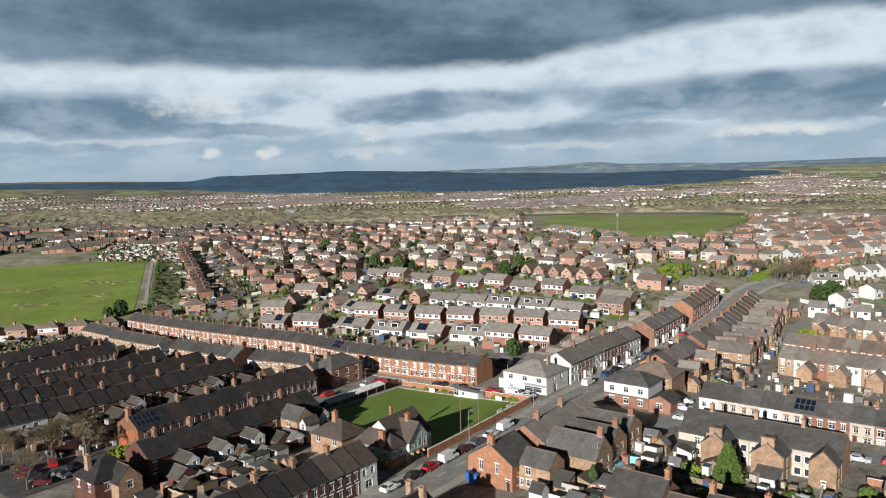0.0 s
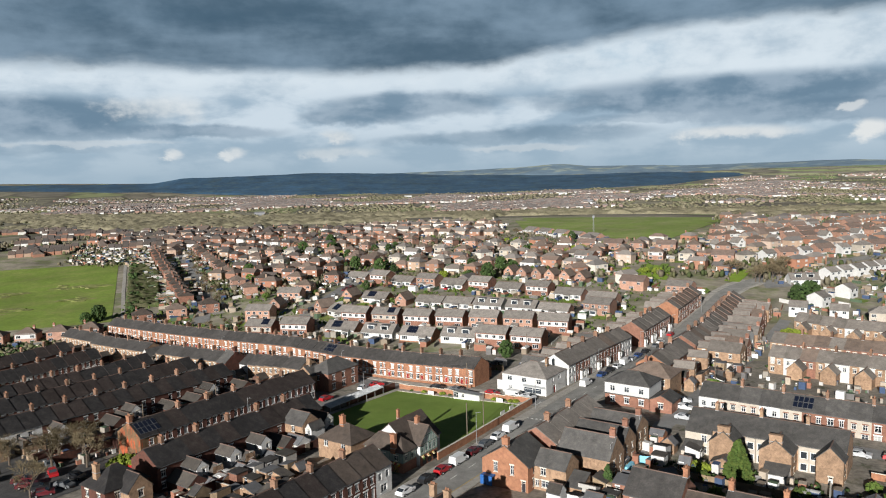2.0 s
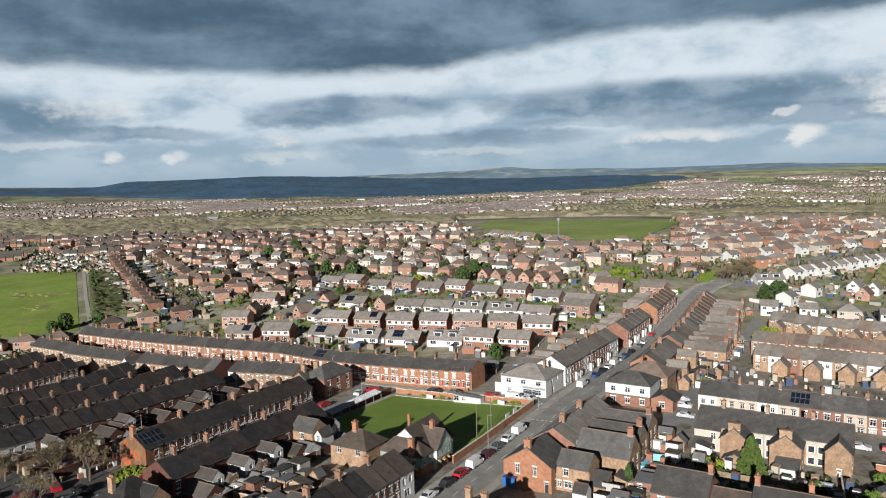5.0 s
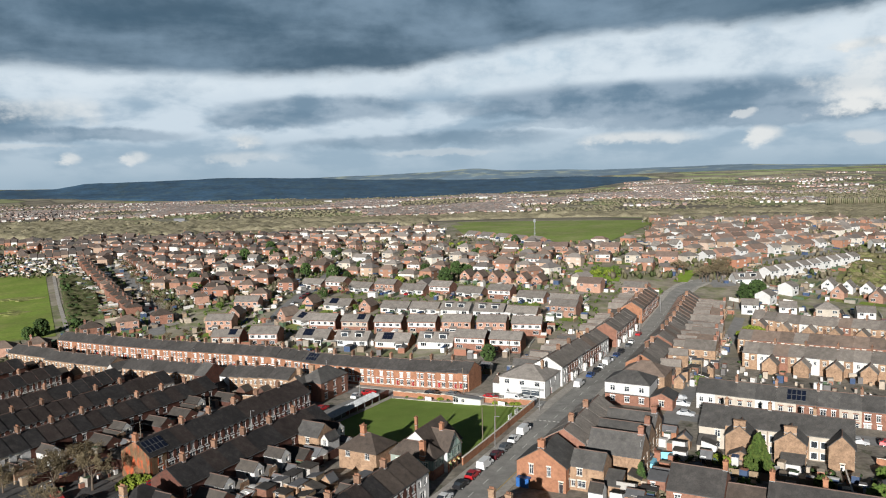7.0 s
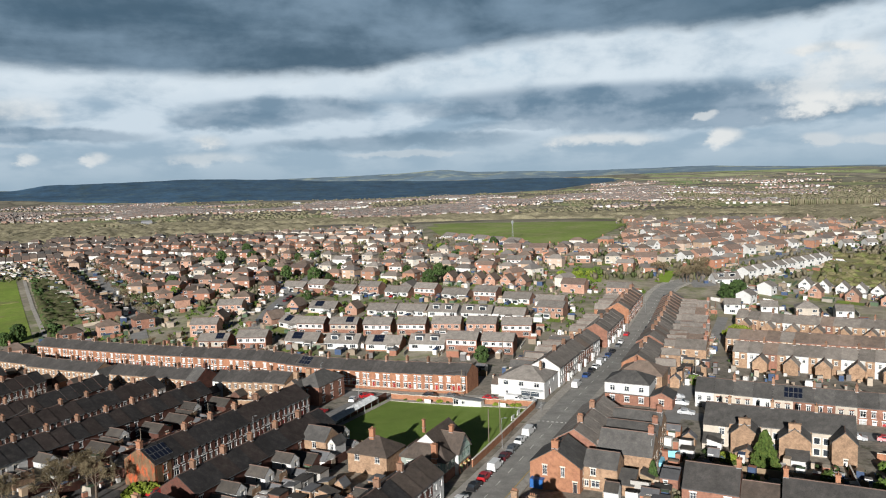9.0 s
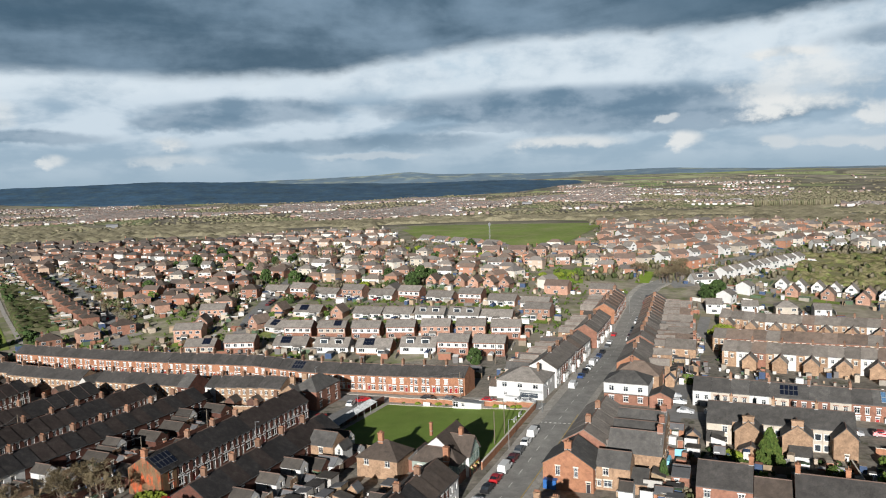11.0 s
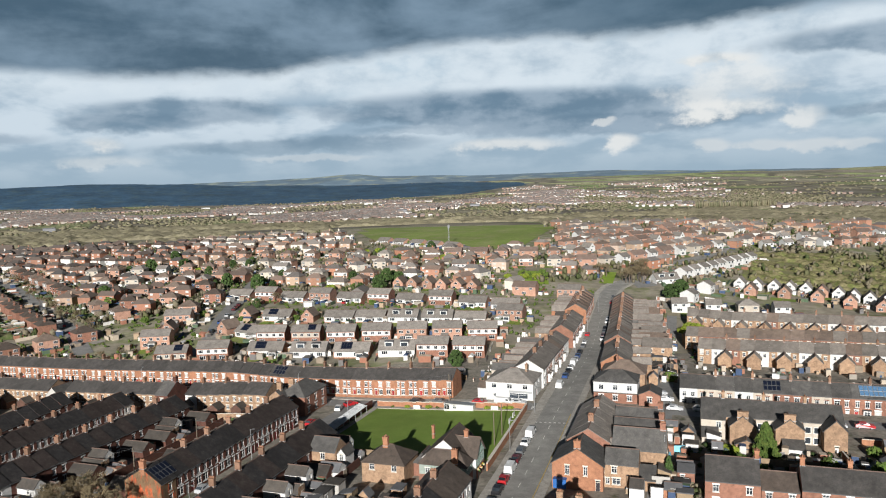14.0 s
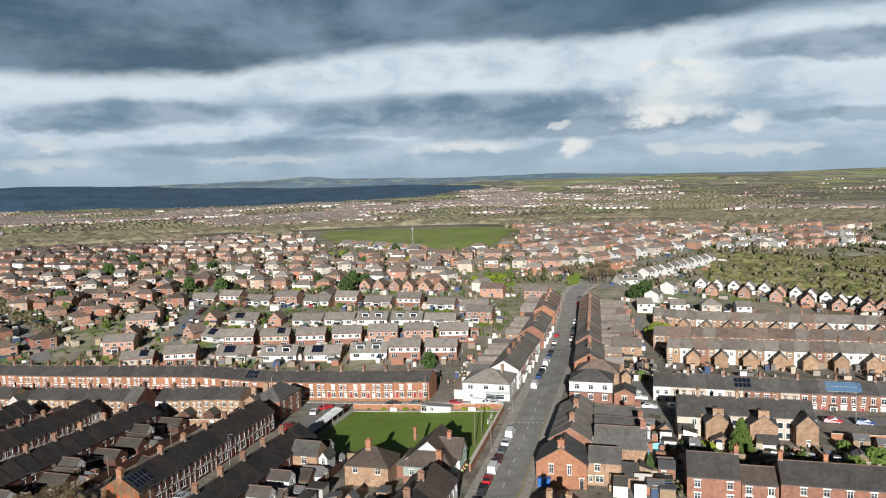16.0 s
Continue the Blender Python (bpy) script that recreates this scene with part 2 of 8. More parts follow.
def patchwork(name, colours, size, edge, rough=0.97):
    """Fields parted by dark hedges: cells of a few crops and their borders."""
    m = bpy.data.materials.new(name)
    m.use_nodes = True
    nt = m.node_tree
    N, L = nt.nodes.new, nt.links.new
    b = nt.nodes["Principled BSDF"]
    b.inputs["Roughness"].default_value, b.inputs["Specular IOR Level"].default_value = rough, 0.1
    geo = N("ShaderNodeNewGeometry")
    flat = N("ShaderNodeMapping")
    flat.inputs["Scale"].default_value = (1, 0.45, 0)
    L(geo.outputs["Position"], flat.inputs[0])
    cell, rim = N("ShaderNodeTexVoronoi"), N("ShaderNodeTexVoronoi")
    rim.feature = "DISTANCE_TO_EDGE"
    for v in (cell, rim):
        v.inputs["Scale"].default_value = 1.0 / size
        L(flat.outputs[0], v.inputs["Vector"])
    sep, r = N("ShaderNodeSeparateColor"), N("ShaderNodeValToRGB")
    L(cell.outputs["Color"], sep.inputs[0])
    r.color_ramp.interpolation = "CONSTANT"
    while len(r.color_ramp.elements) < len(colours):
        r.color_ramp.elements.new(0.5)
    for k, c in enumerate(colours):
        r.color_ramp.elements[k].position, r.color_ramp.elements[k].color = k / len(colours), (*c, 1)
    L(sep.outputs[0], r.inputs[0])
    no, nr, mul = N("ShaderNodeTexNoise"), N("ShaderNodeMapRange"), N("ShaderNodeVectorMath")
    no.inputs["Scale"].default_value, no.inputs["Detail"].default_value = 0.02, 6
    L(geo.outputs["Position"], no.inputs["Vector"])
    nr.inputs[1].default_value, nr.inputs[2].default_value, nr.inputs[3].default_value, nr.inputs[4].default_value = 0.3, 0.7, 0.65, 1.35
    L(no.outputs["Fac"], nr.inputs[0])
    mul.operation = "SCALE"
    L(r.outputs[0], mul.inputs[0]), L(nr.outputs[0], mul.inputs[3])
    er, mx = N("ShaderNodeMapRange"), N("ShaderNodeMix")
    er.inputs[1].default_value, er.inputs[2].default_value = 0.02, 0.07
    L(rim.outputs["Distance"], er.inputs[0])
    mx.data_type = "RGBA"
    L(er.outputs[0], mx.inputs[0])
    mx.inputs[6].default_value = (*edge, 1)
    L(mul.outputs[0], mx.inputs[7])
    L(mx.outputs[2], b.inputs["Base Color"])
    return m


M = {}
M["brick_mid"] = material("brick_mid", (0.125, 0.066, 0.048), 0.9, 0.45, 0.7, 14, (0.088, 0.05, 0.04), per_object=0.15)
M["brick_orange"] = material("brick_orange", (0.36, 0.172, 0.098), 0.9, 0.4, 0.7, 14, (0.27, 0.125, 0.076), per_object=0.12)
M["brick_red"] = material("brick_red", (0.28, 0.138, 0.094), 0.9, 0.4, 0.7, 14, (0.20, 0.10, 0.072), per_object=0.15)
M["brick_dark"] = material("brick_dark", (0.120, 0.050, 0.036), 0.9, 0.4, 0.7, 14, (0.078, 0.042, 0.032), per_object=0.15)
M["brick_brown"] = material("brick_brown", (0.35, 0.228, 0.145), 0.92, 0.5, 0.8, 11, (0.23, 0.148, 0.098), per_object=0.12)
M["brick_pink"] = material("brick_pink", (0.40, 0.235, 0.17), 0.9, 0.35, 0.7, 14, (0.33, 0.18, 0.128), per_object=0.2)
M["brick_stack"] = material("brick_stack", (0.235, 0.135, 0.088), 0.92, 0.4, 0.9, 12, (0.15, 0.095, 0.068), per_object=0.35)
M["render_white"] = material("render_white", (0.60, 0.59, 0.57), 0.85, 0.2, 0.5, 6, (0.48, 0.47, 0.45), (0.55, 0.85), per_object=0.05)
M["render_cream"] = material("render_cream", (0.50, 0.44, 0.365), 0.88, 0.2, 0.5, 6, (0.42, 0.37, 0.31), per_object=0.08)
M["render_grey"] = material("render_grey", (0.42, 0.40, 0.37), 0.9, 0.25, 0.5, 8, per_object=0.1)
M["slate"] = material("slate", (0.084, 0.080, 0.076), 0.75, 0.5, 0.45, 5.0, (0.118, 0.110, 0.100), (0.42, 0.75), per_object=0.2, bump=0.35)
M["slate_deep"] = material("slate_deep", (0.060, 0.056, 0.053), 0.75, 0.5, 0.45, 5.0, (0.088, 0.080, 0.073), (0.42, 0.75), per_object=0.15, bump=0.35)
M["slate_warm"] = material("slate_warm", (0.185, 0.163, 0.142), 0.8, 0.45, 0.45, 5.0, (0.235, 0.208, 0.182), (0.42, 0.75), per_object=0.22, bump=0.35)
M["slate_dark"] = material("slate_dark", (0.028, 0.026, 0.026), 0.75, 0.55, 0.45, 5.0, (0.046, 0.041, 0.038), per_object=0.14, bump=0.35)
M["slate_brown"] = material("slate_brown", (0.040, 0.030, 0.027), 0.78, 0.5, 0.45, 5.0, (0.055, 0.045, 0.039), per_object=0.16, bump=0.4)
M["tile_brown"] = material("tile_brown", (0.19, 0.142, 0.112), 0.85, 0.4, 0.5, 6, (0.15, 0.118, 0.098), per_object=0.2, bump=0.35)
M["tile_pub"] = material("tile_pub", (0.095, 0.074, 0.060), 0.85, 0.45, 0.5, 6, (0.070, 0.056, 0.048), per_object=0.12, bump=0.35)
M["tile_red"] = material("tile_red", (0.205, 0.148, 0.120), 0.85, 0.4, 0.5, 6, (0.165, 0.125, 0.105), per_object=0.18, bump=0.35)
M["tile_grey"] = material("tile_grey", (0.25, 0.225, 0.20), 0.88, 0.4, 0.5, 6, (0.185, 0.165, 0.145), per_object=0.2, bump=0.3)
M["ridge_tile"] = material("ridge_tile", (0.15, 0.10, 0.08), 0.85, 0.3, 1, 8, per_object=0.2)
M["pot"] = material("pot", (0.30, 0.15, 0.09), 0.8, 0.3, 2, 10, per_object=0.25)
M["upvc"] = material("upvc", (0.70, 0.70, 0.68), 0.45, 0.06, 2, 8)
M["stone_trim"] = material("stone_trim", (0.66, 0.61, 0.52), 0.8, 0.2, 1.5, 9, per_object=0.1)
M["door_red"] = material("door_red", (0.30, 0.03, 0.03), 0.4, 0.1, 2, 8, per_object=0.3)
M["door_dark"] = material("door_dark", (0.05, 0.045, 0.05), 0.4, 0.1, 2, 8, per_object=0.4)
M["glass"] = material("glass", (0.035, 0.042, 0.05), 0.08, 0.5, 0.4, 2, spec=0.6, per_object=0.6)
M["curtain_glass"] = material("curtain_glass", (0.45, 0.45, 0.43), 0.15, 0.25, 0.8, 3, spec=0.6, per_object=0.3)
M["gutter"] = material("gutter", (0.10, 0.10, 0.10), 0.5, 0.2)
M["asphalt"] = material("asphalt", (0.275, 0.266, 0.245), 0.92, 0.4, 0.22, 5, (0.33, 0.318, 0.29), (0.4, 0.7))
M["asphalt_side"] = material("asphalt_side", (0.26, 0.255, 0.245), 0.92, 0.3, 0.25, 5, (0.23, 0.222, 0.212))
M["paving"] = material("paving", (0.43, 0.40, 0.355), 0.92, 0.4, 0.4, 4, (0.34, 0.315, 0.28))
M["road_paint"] = material("road_paint", (0.70, 0.69, 0.64), 0.8, 0.3, 1.5, 8)
M["kerb"] = material("kerb", (0.34, 0.33, 0.31), 0.9, 0.2)
M["turf"] = material("turf", (0.165, 0.245, 0.042), 0.95, 0.2, 0.12, 3, (0.19, 0.265, 0.05), streak=(1, 1, 1))
M["grass"] = material("grass", (0.195, 0.275, 0.042), 0.95, 0.4, 0.03, 0.5, (0.265, 0.285, 0.08), (0.45, 0.75))
M["yard"] = material("yard", (0.25, 0.224, 0.185), 0.95, 0.7, 0.11, 0.9, (0.105, 0.108, 0.062), (0.56, 0.68), bump=0.2)
M["fence_wood"] = material("fence_wood", (0.26, 0.19, 0.12), 0.9, 0.4, 1.2, 8, per_object=0.3)
M["hedge"] = material("hedge", (0.070, 0.115, 0.022), 0.9, 0.5, 0.8, 4, (0.12, 0.15, 0.03), per_object=0.3)
M["leaf_dark"] = material("leaf_dark", (0.040, 0.072, 0.020), 0.9, 0.5, 0.8, 4, (0.065, 0.10, 0.025), per_object=0.25, per_island=0.35)
M["leaf_lime"] = material("leaf_lime", (0.17, 0.21, 0.025), 0.9, 0.4, 0.8, 4, per_object=0.1, per_island=0.3)
M["twig"] = material("twig", (0.185, 0.145, 0.085), 0.95, 0.3, 0.8, 4, per_object=0.2, per_island=0.3)
M["bark"] = material("bark", (0.13, 0.10, 0.075), 0.95, 0.4, 1.5, 8)
M["metal_grey"] = material("metal_grey", (0.45, 0.46, 0.46), 0.45, 0.1, 2, 8, metal=0.6)
M["pole_wood"] = material("pole_wood", (0.17, 0.14, 0.105), 0.9, 0.3, 2, 9)
M["panel_blue"] = material("panel_blue", (0.009, 0.013, 0.026), 0.35, 0.2, 2, 8, spec=0.25)
M["tyre"] = material("tyre", (0.02, 0.02, 0.02), 0.8, 0.2)
for cname, c in (("white", (0.80, 0.80, 0.79)), ("silver", (0.45, 0.46, 0.47)), ("black", (0.02, 0.02, 0.022)), ("red", (0.42, 0.02, 0.025)), ("blue", (0.03, 0.07, 0.20)), ("grey", (0.12, 0.125, 0.13)), ("maroon", (0.12, 0.015, 0.02))):
    M["car_" + cname] = material("car_paint_" + cname, c, 0.28, 0.06, 1, 4, spec=0.6)
M["tarp_blue"] = material("tarp_blue", (0.25, 0.62, 0.80), 0.55, 0.15, 1.2, 6)
M["shelter_sheet"] = material("shelter_sheet", (0.52, 0.53, 0.53), 0.6, 0.25, 0.8, 6, (0.40, 0.41, 0.41))
M["sign_blue"] = material("sign_blue", (0.03, 0.12, 0.35), 0.5, 0.1)
M["orange_wall"] = material("orange_wall", (0.42, 0.09, 0.035), 0.9, 0.6, 0.5, 5, (0.17, 0.105, 0.058), (0.40, 0.52), streak=(1, 1, 0.35))
M["roof_yard"] = material("roof_yard", (0.078, 0.068, 0.058), 0.85, 0.45, 0.5, 5, (0.062, 0.056, 0.052), per_object=0.3, bump=0.3)
M["panel_light"] = material("panel_light", (0.10, 0.20, 0.34), 0.2, 0.3, 1.5, 8, spec=0.6)
M["road_yellow"] = material("road_yellow", (0.55, 0.38, 0.10), 0.8, 0.4, 1.5, 8)
M["pub_pale"] = material("pub_pale", (0.30, 0.34, 0.30), 0.8, 0.25, 0.6, 6, per_object=0.1)
M["bunker"] = material("bunker", (0.21, 0.235, 0.065), 0.95, 0.5, 0.15, 2, (0.30, 0.28, 0.12))
M["flowers"] = island_palette("flowers", [(0.55, 0.38, 0.04), (0.45, 0.06, 0.04), (0.10, 0.18, 0.04), (0.60, 0.50, 0.30)])
M["gold_frame"] = material("gold_frame", (0.36, 0.22, 0.06), 0.5, 0.5, 1.5, 6, (0.08, 0.06, 0.04), (0.45, 0.55))
M["gallery_green"] = material("timber_paint_green", (0.16, 0.24, 0.20), 0.7, 0.2)
M["felt"] = material("felt", (0.14, 0.14, 0.145), 0.9, 0.3, 0.8, 5, per_object=0.3)
M["far_houses"] = island_palette("far_houses", [(0.42, 0.20, 0.125), (0.46, 0.33, 0.24), (0.72, 0.70, 0.66), (0.33, 0.18, 0.12), (0.42, 0.22, 0.15), (0.66, 0.60, 0.52), (0.36, 0.19, 0.125), (0.52, 0.40, 0.32)])
M["town_walls"] = island_palette("town_walls", [(0.38, 0.25, 0.20), (0.66, 0.64, 0.61), (0.33, 0.22, 0.18), (0.46, 0.40, 0.35), (0.28, 0.20, 0.17), (0.60, 0.57, 0.54), (0.34, 0.25, 0.21)])
M["town_roofs"] = island_palette("town_roofs", [(0.19, 0.16, 0.145), (0.23, 0.17, 0.145), (0.18, 0.17, 0.16), (0.25, 0.215, 0.195), (0.15, 0.13, 0.12)])
M["valley_trees"] = island_palette("valley_trees", [(0.36, 0.32, 0.215), (0.335, 0.30, 0.20), (0.38, 0.34, 0.235), (0.32, 0.30, 0.19), (0.27, 0.265, 0.16)], spread=0.2, through_light=0.45)
M["far_roofs"] = island_palette("far_roofs", [(0.205, 0.175, 0.150), (0.23, 0.175, 0.142), (0.20, 0.182, 0.168), (0.24, 0.175, 0.14), (0.27, 0.24, 0.215), (0.16, 0.142, 0.130)])
M["far_trees"] = island_palette("far_trees", [(0.22, 0.19, 0.13), (0.25, 0.22, 0.15), (0.18, 0.18, 0.09), (0.27, 0.235, 0.16), (0.10, 0.125, 0.05)], spread=0.4, through_light=0.35)
M["clutter"] = island_palette("clutter", [(0.38, 0.28, 0.19), (0.55, 0.53, 0.50), (0.16, 0.15, 0.145), (0.26, 0.21, 0.16), (0.09, 0.13, 0.08), (0.30, 0.27, 0.23), (0.06, 0.09, 0.16), (0.32, 0.15, 0.10), (0.70, 0.69, 0.66), (0.45, 0.38, 0.30)])
M["canopy"] = material("canopy", (0.345, 0.305, 0.205), 0.97, 0.6, 0.05, 0.5, (0.265, 0.245, 0.145), (0.45, 0.7), spec=0.05)
M["scrub_sheet"] = material("scrub_sheet", (0.215, 0.19, 0.10), 0.97, 0.7, 0.10, 1.1, (0.15, 0.165, 0.058), (0.46, 0.62), spec=0.05)
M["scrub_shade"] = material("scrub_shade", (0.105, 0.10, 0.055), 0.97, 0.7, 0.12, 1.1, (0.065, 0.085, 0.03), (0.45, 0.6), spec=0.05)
M["rough_grass"] = material("rough_grass", (0.215, 0.20, 0.10), 0.95, 0.4, 0.05, 0.8, (0.22, 0.25, 0.075), (0.5, 0.62))
M["field_grass"] = material("field_grass", (0.225, 0.295, 0.065), 0.95, 0.3, 0.02, 0.3, (0.30, 0.31, 0.125), (0.45, 0.7))
M["lawn_bright"] = material("lawn_bright", (0.22, 0.33, 0.035), 0.95, 0.3, 0.2, 2, (0.28, 0.34, 0.06))
M["far_lawn"] = island_palette("far_lawn", [(0.20, 0.27, 0.05), (0.16, 0.22, 0.05), (0.24, 0.27, 0.08), (0.30, 0.26, 0.18), (0.33, 0.31, 0.27)], spread=0.3)
M["scrub_dark"] = island_palette("scrub_dark", [(0.085, 0.095, 0.04), (0.13, 0.115, 0.07), (0.06, 0.08, 0.03), (0.16, 0.14, 0.085), (0.10, 0.10, 0.05)], spread=0.4)
M["old_roofs"] = island_palette("old_roofs", [(0.105, 0.088, 0.078), (0.14, 0.105, 0.088), (0.092, 0.085, 0.080), (0.16, 0.125, 0.105), (0.12, 0.10, 0.09)])
M["old_houses"] = island_palette("old_houses", [(0.36, 0.175, 0.115), (0.38, 0.27, 0.20), (0.66, 0.64, 0.60), (0.28, 0.15, 0.105), (0.34, 0.18, 0.125), (0.30, 0.16, 0.11)])
M["tarmac"] = material("tarmac", (0.085, 0.082, 0.08), 0.92, 0.5, 0.3, 4, (0.12, 0.115, 0.11))
M["far_white"] = island_palette("far_white", [(0.60, 0.60, 0.58), (0.24, 0.24, 0.25), (0.50, 0.49, 0.47)])
M["town_floor"] = material("town_floor", (0.31, 0.275, 0.21), 0.95, 0.6, 0.03, 0.2, (0.20, 0.215, 0.10), (0.48, 0.60))
M["valley"] = patchwork("valley", [(0.27, 0.25, 0.185), (0.24, 0.215, 0.165), (0.29, 0.31, 0.16), (0.22, 0.20, 0.16), (0.32, 0.29, 0.21)], 130.0, (0.16, 0.145, 0.11))
# cloud shade and blue distance haze are mixed into this base colour
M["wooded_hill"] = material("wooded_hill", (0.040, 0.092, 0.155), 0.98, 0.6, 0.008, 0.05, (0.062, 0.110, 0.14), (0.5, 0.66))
M["hill_fields"] = patchwork("hill_fields", [(0.38, 0.43, 0.20), (0.42, 0.39, 0.27), (0.31, 0.39, 0.17), (0.34, 0.30, 0.24), (0.45, 0.46, 0.26), (0.28, 0.26, 0.205)], 170.0, (0.19, 0.18, 0.135))
# the moor's blue-grey is distance haze painted into the surface
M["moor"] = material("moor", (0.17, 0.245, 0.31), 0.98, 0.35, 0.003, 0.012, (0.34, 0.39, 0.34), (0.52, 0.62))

# ---- the lie of the land ----
def smooth(a, b, x):
    s = min(max((x - a) / (b - a), 0.0), 1.0)
    return s * s * (3 - 2 * s)


def along(points, x):
    """Height by distance, eased between a few given places."""
    for (a, p), (b, q) in zip(points, points[1:]):
        if x <= b:
            return p + (q - p) * smooth(a, b, x)
    return points[-1][1]


def near_ground(x, y):
    z = 5.0 - 0.0393 * max(min(y, 250), -120) + 11.5 * math.tanh(max(y - 250, 0) / 260)
    far = smooth(250, 420, y)
    if x > -25:
        z += (1 - far) * smooth(-25, 25, x) * smooth(105, 185, y) * 2.0 * math.exp(-(((x - 50) / 45) ** 2)) + far * 5.5 * math.tanh(max(x, 0) / 150)
    k = max(-x - 40, 0)
    return z - 9 * math.tanh(k / 95) * (0.3 + 0.7 * smooth(170, 300, y)) * (1 - smooth(420, 700, y))


LEFT_HILL = [(700, 8), (1300, -4), (2000, -8), (2700, -13), (3350, 0), (3700, 15), (4150, 28), (5200, 28)]
RIGHT_HILL = [(700, 8), (1100, -9), (1900, -6), (2600, 6), (3300, 24), (4000, 38), (4600, 45), (5200, 36)]


def ground_z(x, y):
    d = math.hypot(x + 30, y)
    if d < 650:
        return near_ground(x, y)
    az = math.degrees(math.atan2(x + 30, y))
    if abs(az) > 110:
        return near_ground(x, y) * (1 - smooth(650, 1200, d))
    right = smooth(18, 40, az)
    z = (1 - right) * along(LEFT_HILL, d) + right * along(RIGHT_HILL, d)
    roll = noise.noise((x / 700, y / 700, 3.0)) * 9 + noise.noise((x / 240, y / 240, 8.0)) * 3.0
    z += roll * smooth(900, 2600, d)
    z += 34 * smooth(-8, -26, az) * smooth(2300, 3400, d)
    return near_ground(x, y) * (1 - smooth(650, 1000, d)) + z * smooth(650, 1000, d)


GRID = radians(49.0)                     # the main road's bearing, from +x
AX, AY = 20.6, 202.4                     # the white corner shop
UX, UY = math.cos(GRID), math.sin(GRID)


def at(u, v):
    """World place of a point u metres along the main road and v metres to its right, from the corner shop."""
    return AX + u * UX + v * UY, AY + u * UY - v * UX


# ---- mesh helpers ----
class Mesher:
    def __init__(self):
        self.v, self.f, self.m = [], [], []

    def face(self, pts, mat=0):
        n = len(self.v)
        self.v += [tuple(p) for p in pts]
        self.f.append(tuple(range(n, n + len(pts))))
        self.m.append(mat)

    def solid(self, pts, faces, mat=0):
        n = len(self.v)
        self.v += [tuple(p) for p in pts]
        for f in faces:
            self.f.append(tuple(n + k for k in f))
            self.m.append(mat)

    def box(self, x0, x1, y0, y1, z0, z1, mat=0, top=None):
        """A box; top: how far its upper face is drawn in."""
        t = top or 0.0
        p = [(x0, y0, z0), (x1, y0, z0), (x1, y1, z0), (x0, y1, z0), (x0 + t, y0 + t, z1), (x1 - t, y0 + t, z1), (x1 - t, y1 - t, z1), (x0 + t, y1 - t, z1)]
        self.solid(p, [(3, 2, 1, 0), (4, 5, 6, 7), (0, 1, 5, 4), (1, 2, 6, 5), (2, 3, 7, 6), (3, 0, 4, 7)], mat)

    def slab(self, pts, thick, mat=0):
        """A flat polygon (counter-clockwise from above) with thickness, downwards."""
        n = len(pts)
        lo = [(x, y, z - thick) for x, y, z in pts]
        self.solid(list(pts) + lo, [tuple(range(n)), tuple(range(2 * n - 1, n - 1, -1))] + [(k, n + k, n + (k + 1) % n, (k + 1) % n) for k in range(n)], mat)

    def tube(self, a, b, r0, r1, sides=6, mat=0, cap=True):
        a, b = Vector(a), Vector(b)
        w = (b - a).normalized()
        s = w.orthogonal().normalized()
        t = w.cross(s)
        ring = lambda c, r: [c + (s * math.cos(k * math.tau / sides) + t * math.sin(k * math.tau / sides)) * r for k in range(sides)]
        faces = [(k, (k + 1) % sides, sides + (k + 1) % sides, sides + k) for k in range(sides)]
        if cap:
            faces.append(tuple(range(sides, 2 * sides)))
        self.solid(ring(a, r0) + ring(b, r1), faces, mat)

    def blob(self, c, rx, ry, rz, mat=0, rnd=random, rough=0.25):
        """An uneven little clump of twelve corners."""
        g = 0.618 * 1.2
        base = [(-1, g, 0), (1, g, 0), (-1, -g, 0), (1, -g, 0), (0, -1, g), (0, 1, g), (0, -1, -g), (0, 1, -g), (g, 0, -1), (g, 0, 1), (-g, 0, -1), (-g, 0, 1)]
        tris = [(0, 11, 5), (0, 5, 1), (0, 1, 7), (0, 7, 10), (0, 10, 11), (1, 5, 9), (5, 11, 4), (11, 10, 2), (10, 7, 6), (7, 1, 8), (3, 9, 4), (3, 4, 2), (3, 2, 6), (3, 6, 8), (3, 8, 9), (4, 9, 5), (2, 4, 11), (6, 2, 10), (8, 6, 7), (9, 8, 1)]
        pts = []
        for x, y, z in base:
            k = 0.8 * (1 + rnd.uniform(-rough, rough))
            pts.append((c[0] + x * rx * k, c[1] + y * ry * k, c[2] + z * rz * k))
        self.solid(pts, tris, mat)

    def data(self, name, mats):
        me = bpy.data.meshes.new(name)
        me.from_pydata(self.v, [], self.f)
        for m in mats:
            me.materials.append(m)
        me.polygons.foreach_set("material_index", self.m)
        me.update()
        return me


def part(name, mesher, mats, parent, label="", loc=(0, 0, 0), turn=0.0):
    """One mesh object under a thing or a part."""
    data = mesher if isinstance(mesher, bpy.types.Mesh) else mesher.data(name, mats if isinstance(mats, (list, tuple)) else [mats])
    ob = new(name, data)
    ob.parent = parent
    ob.matrix_basis = pose(*loc, 0, 0, turn)
    if label:
        ob["label"] = label
    return ob


def thing(name, label, category, group="", kind="", m=None):
    ob = new(name)
    ob.empty_display_size = 0.5
    tagged(ob, label, category, group, kind)
    if m is not None:
        ob.matrix_basis = m
    return ob


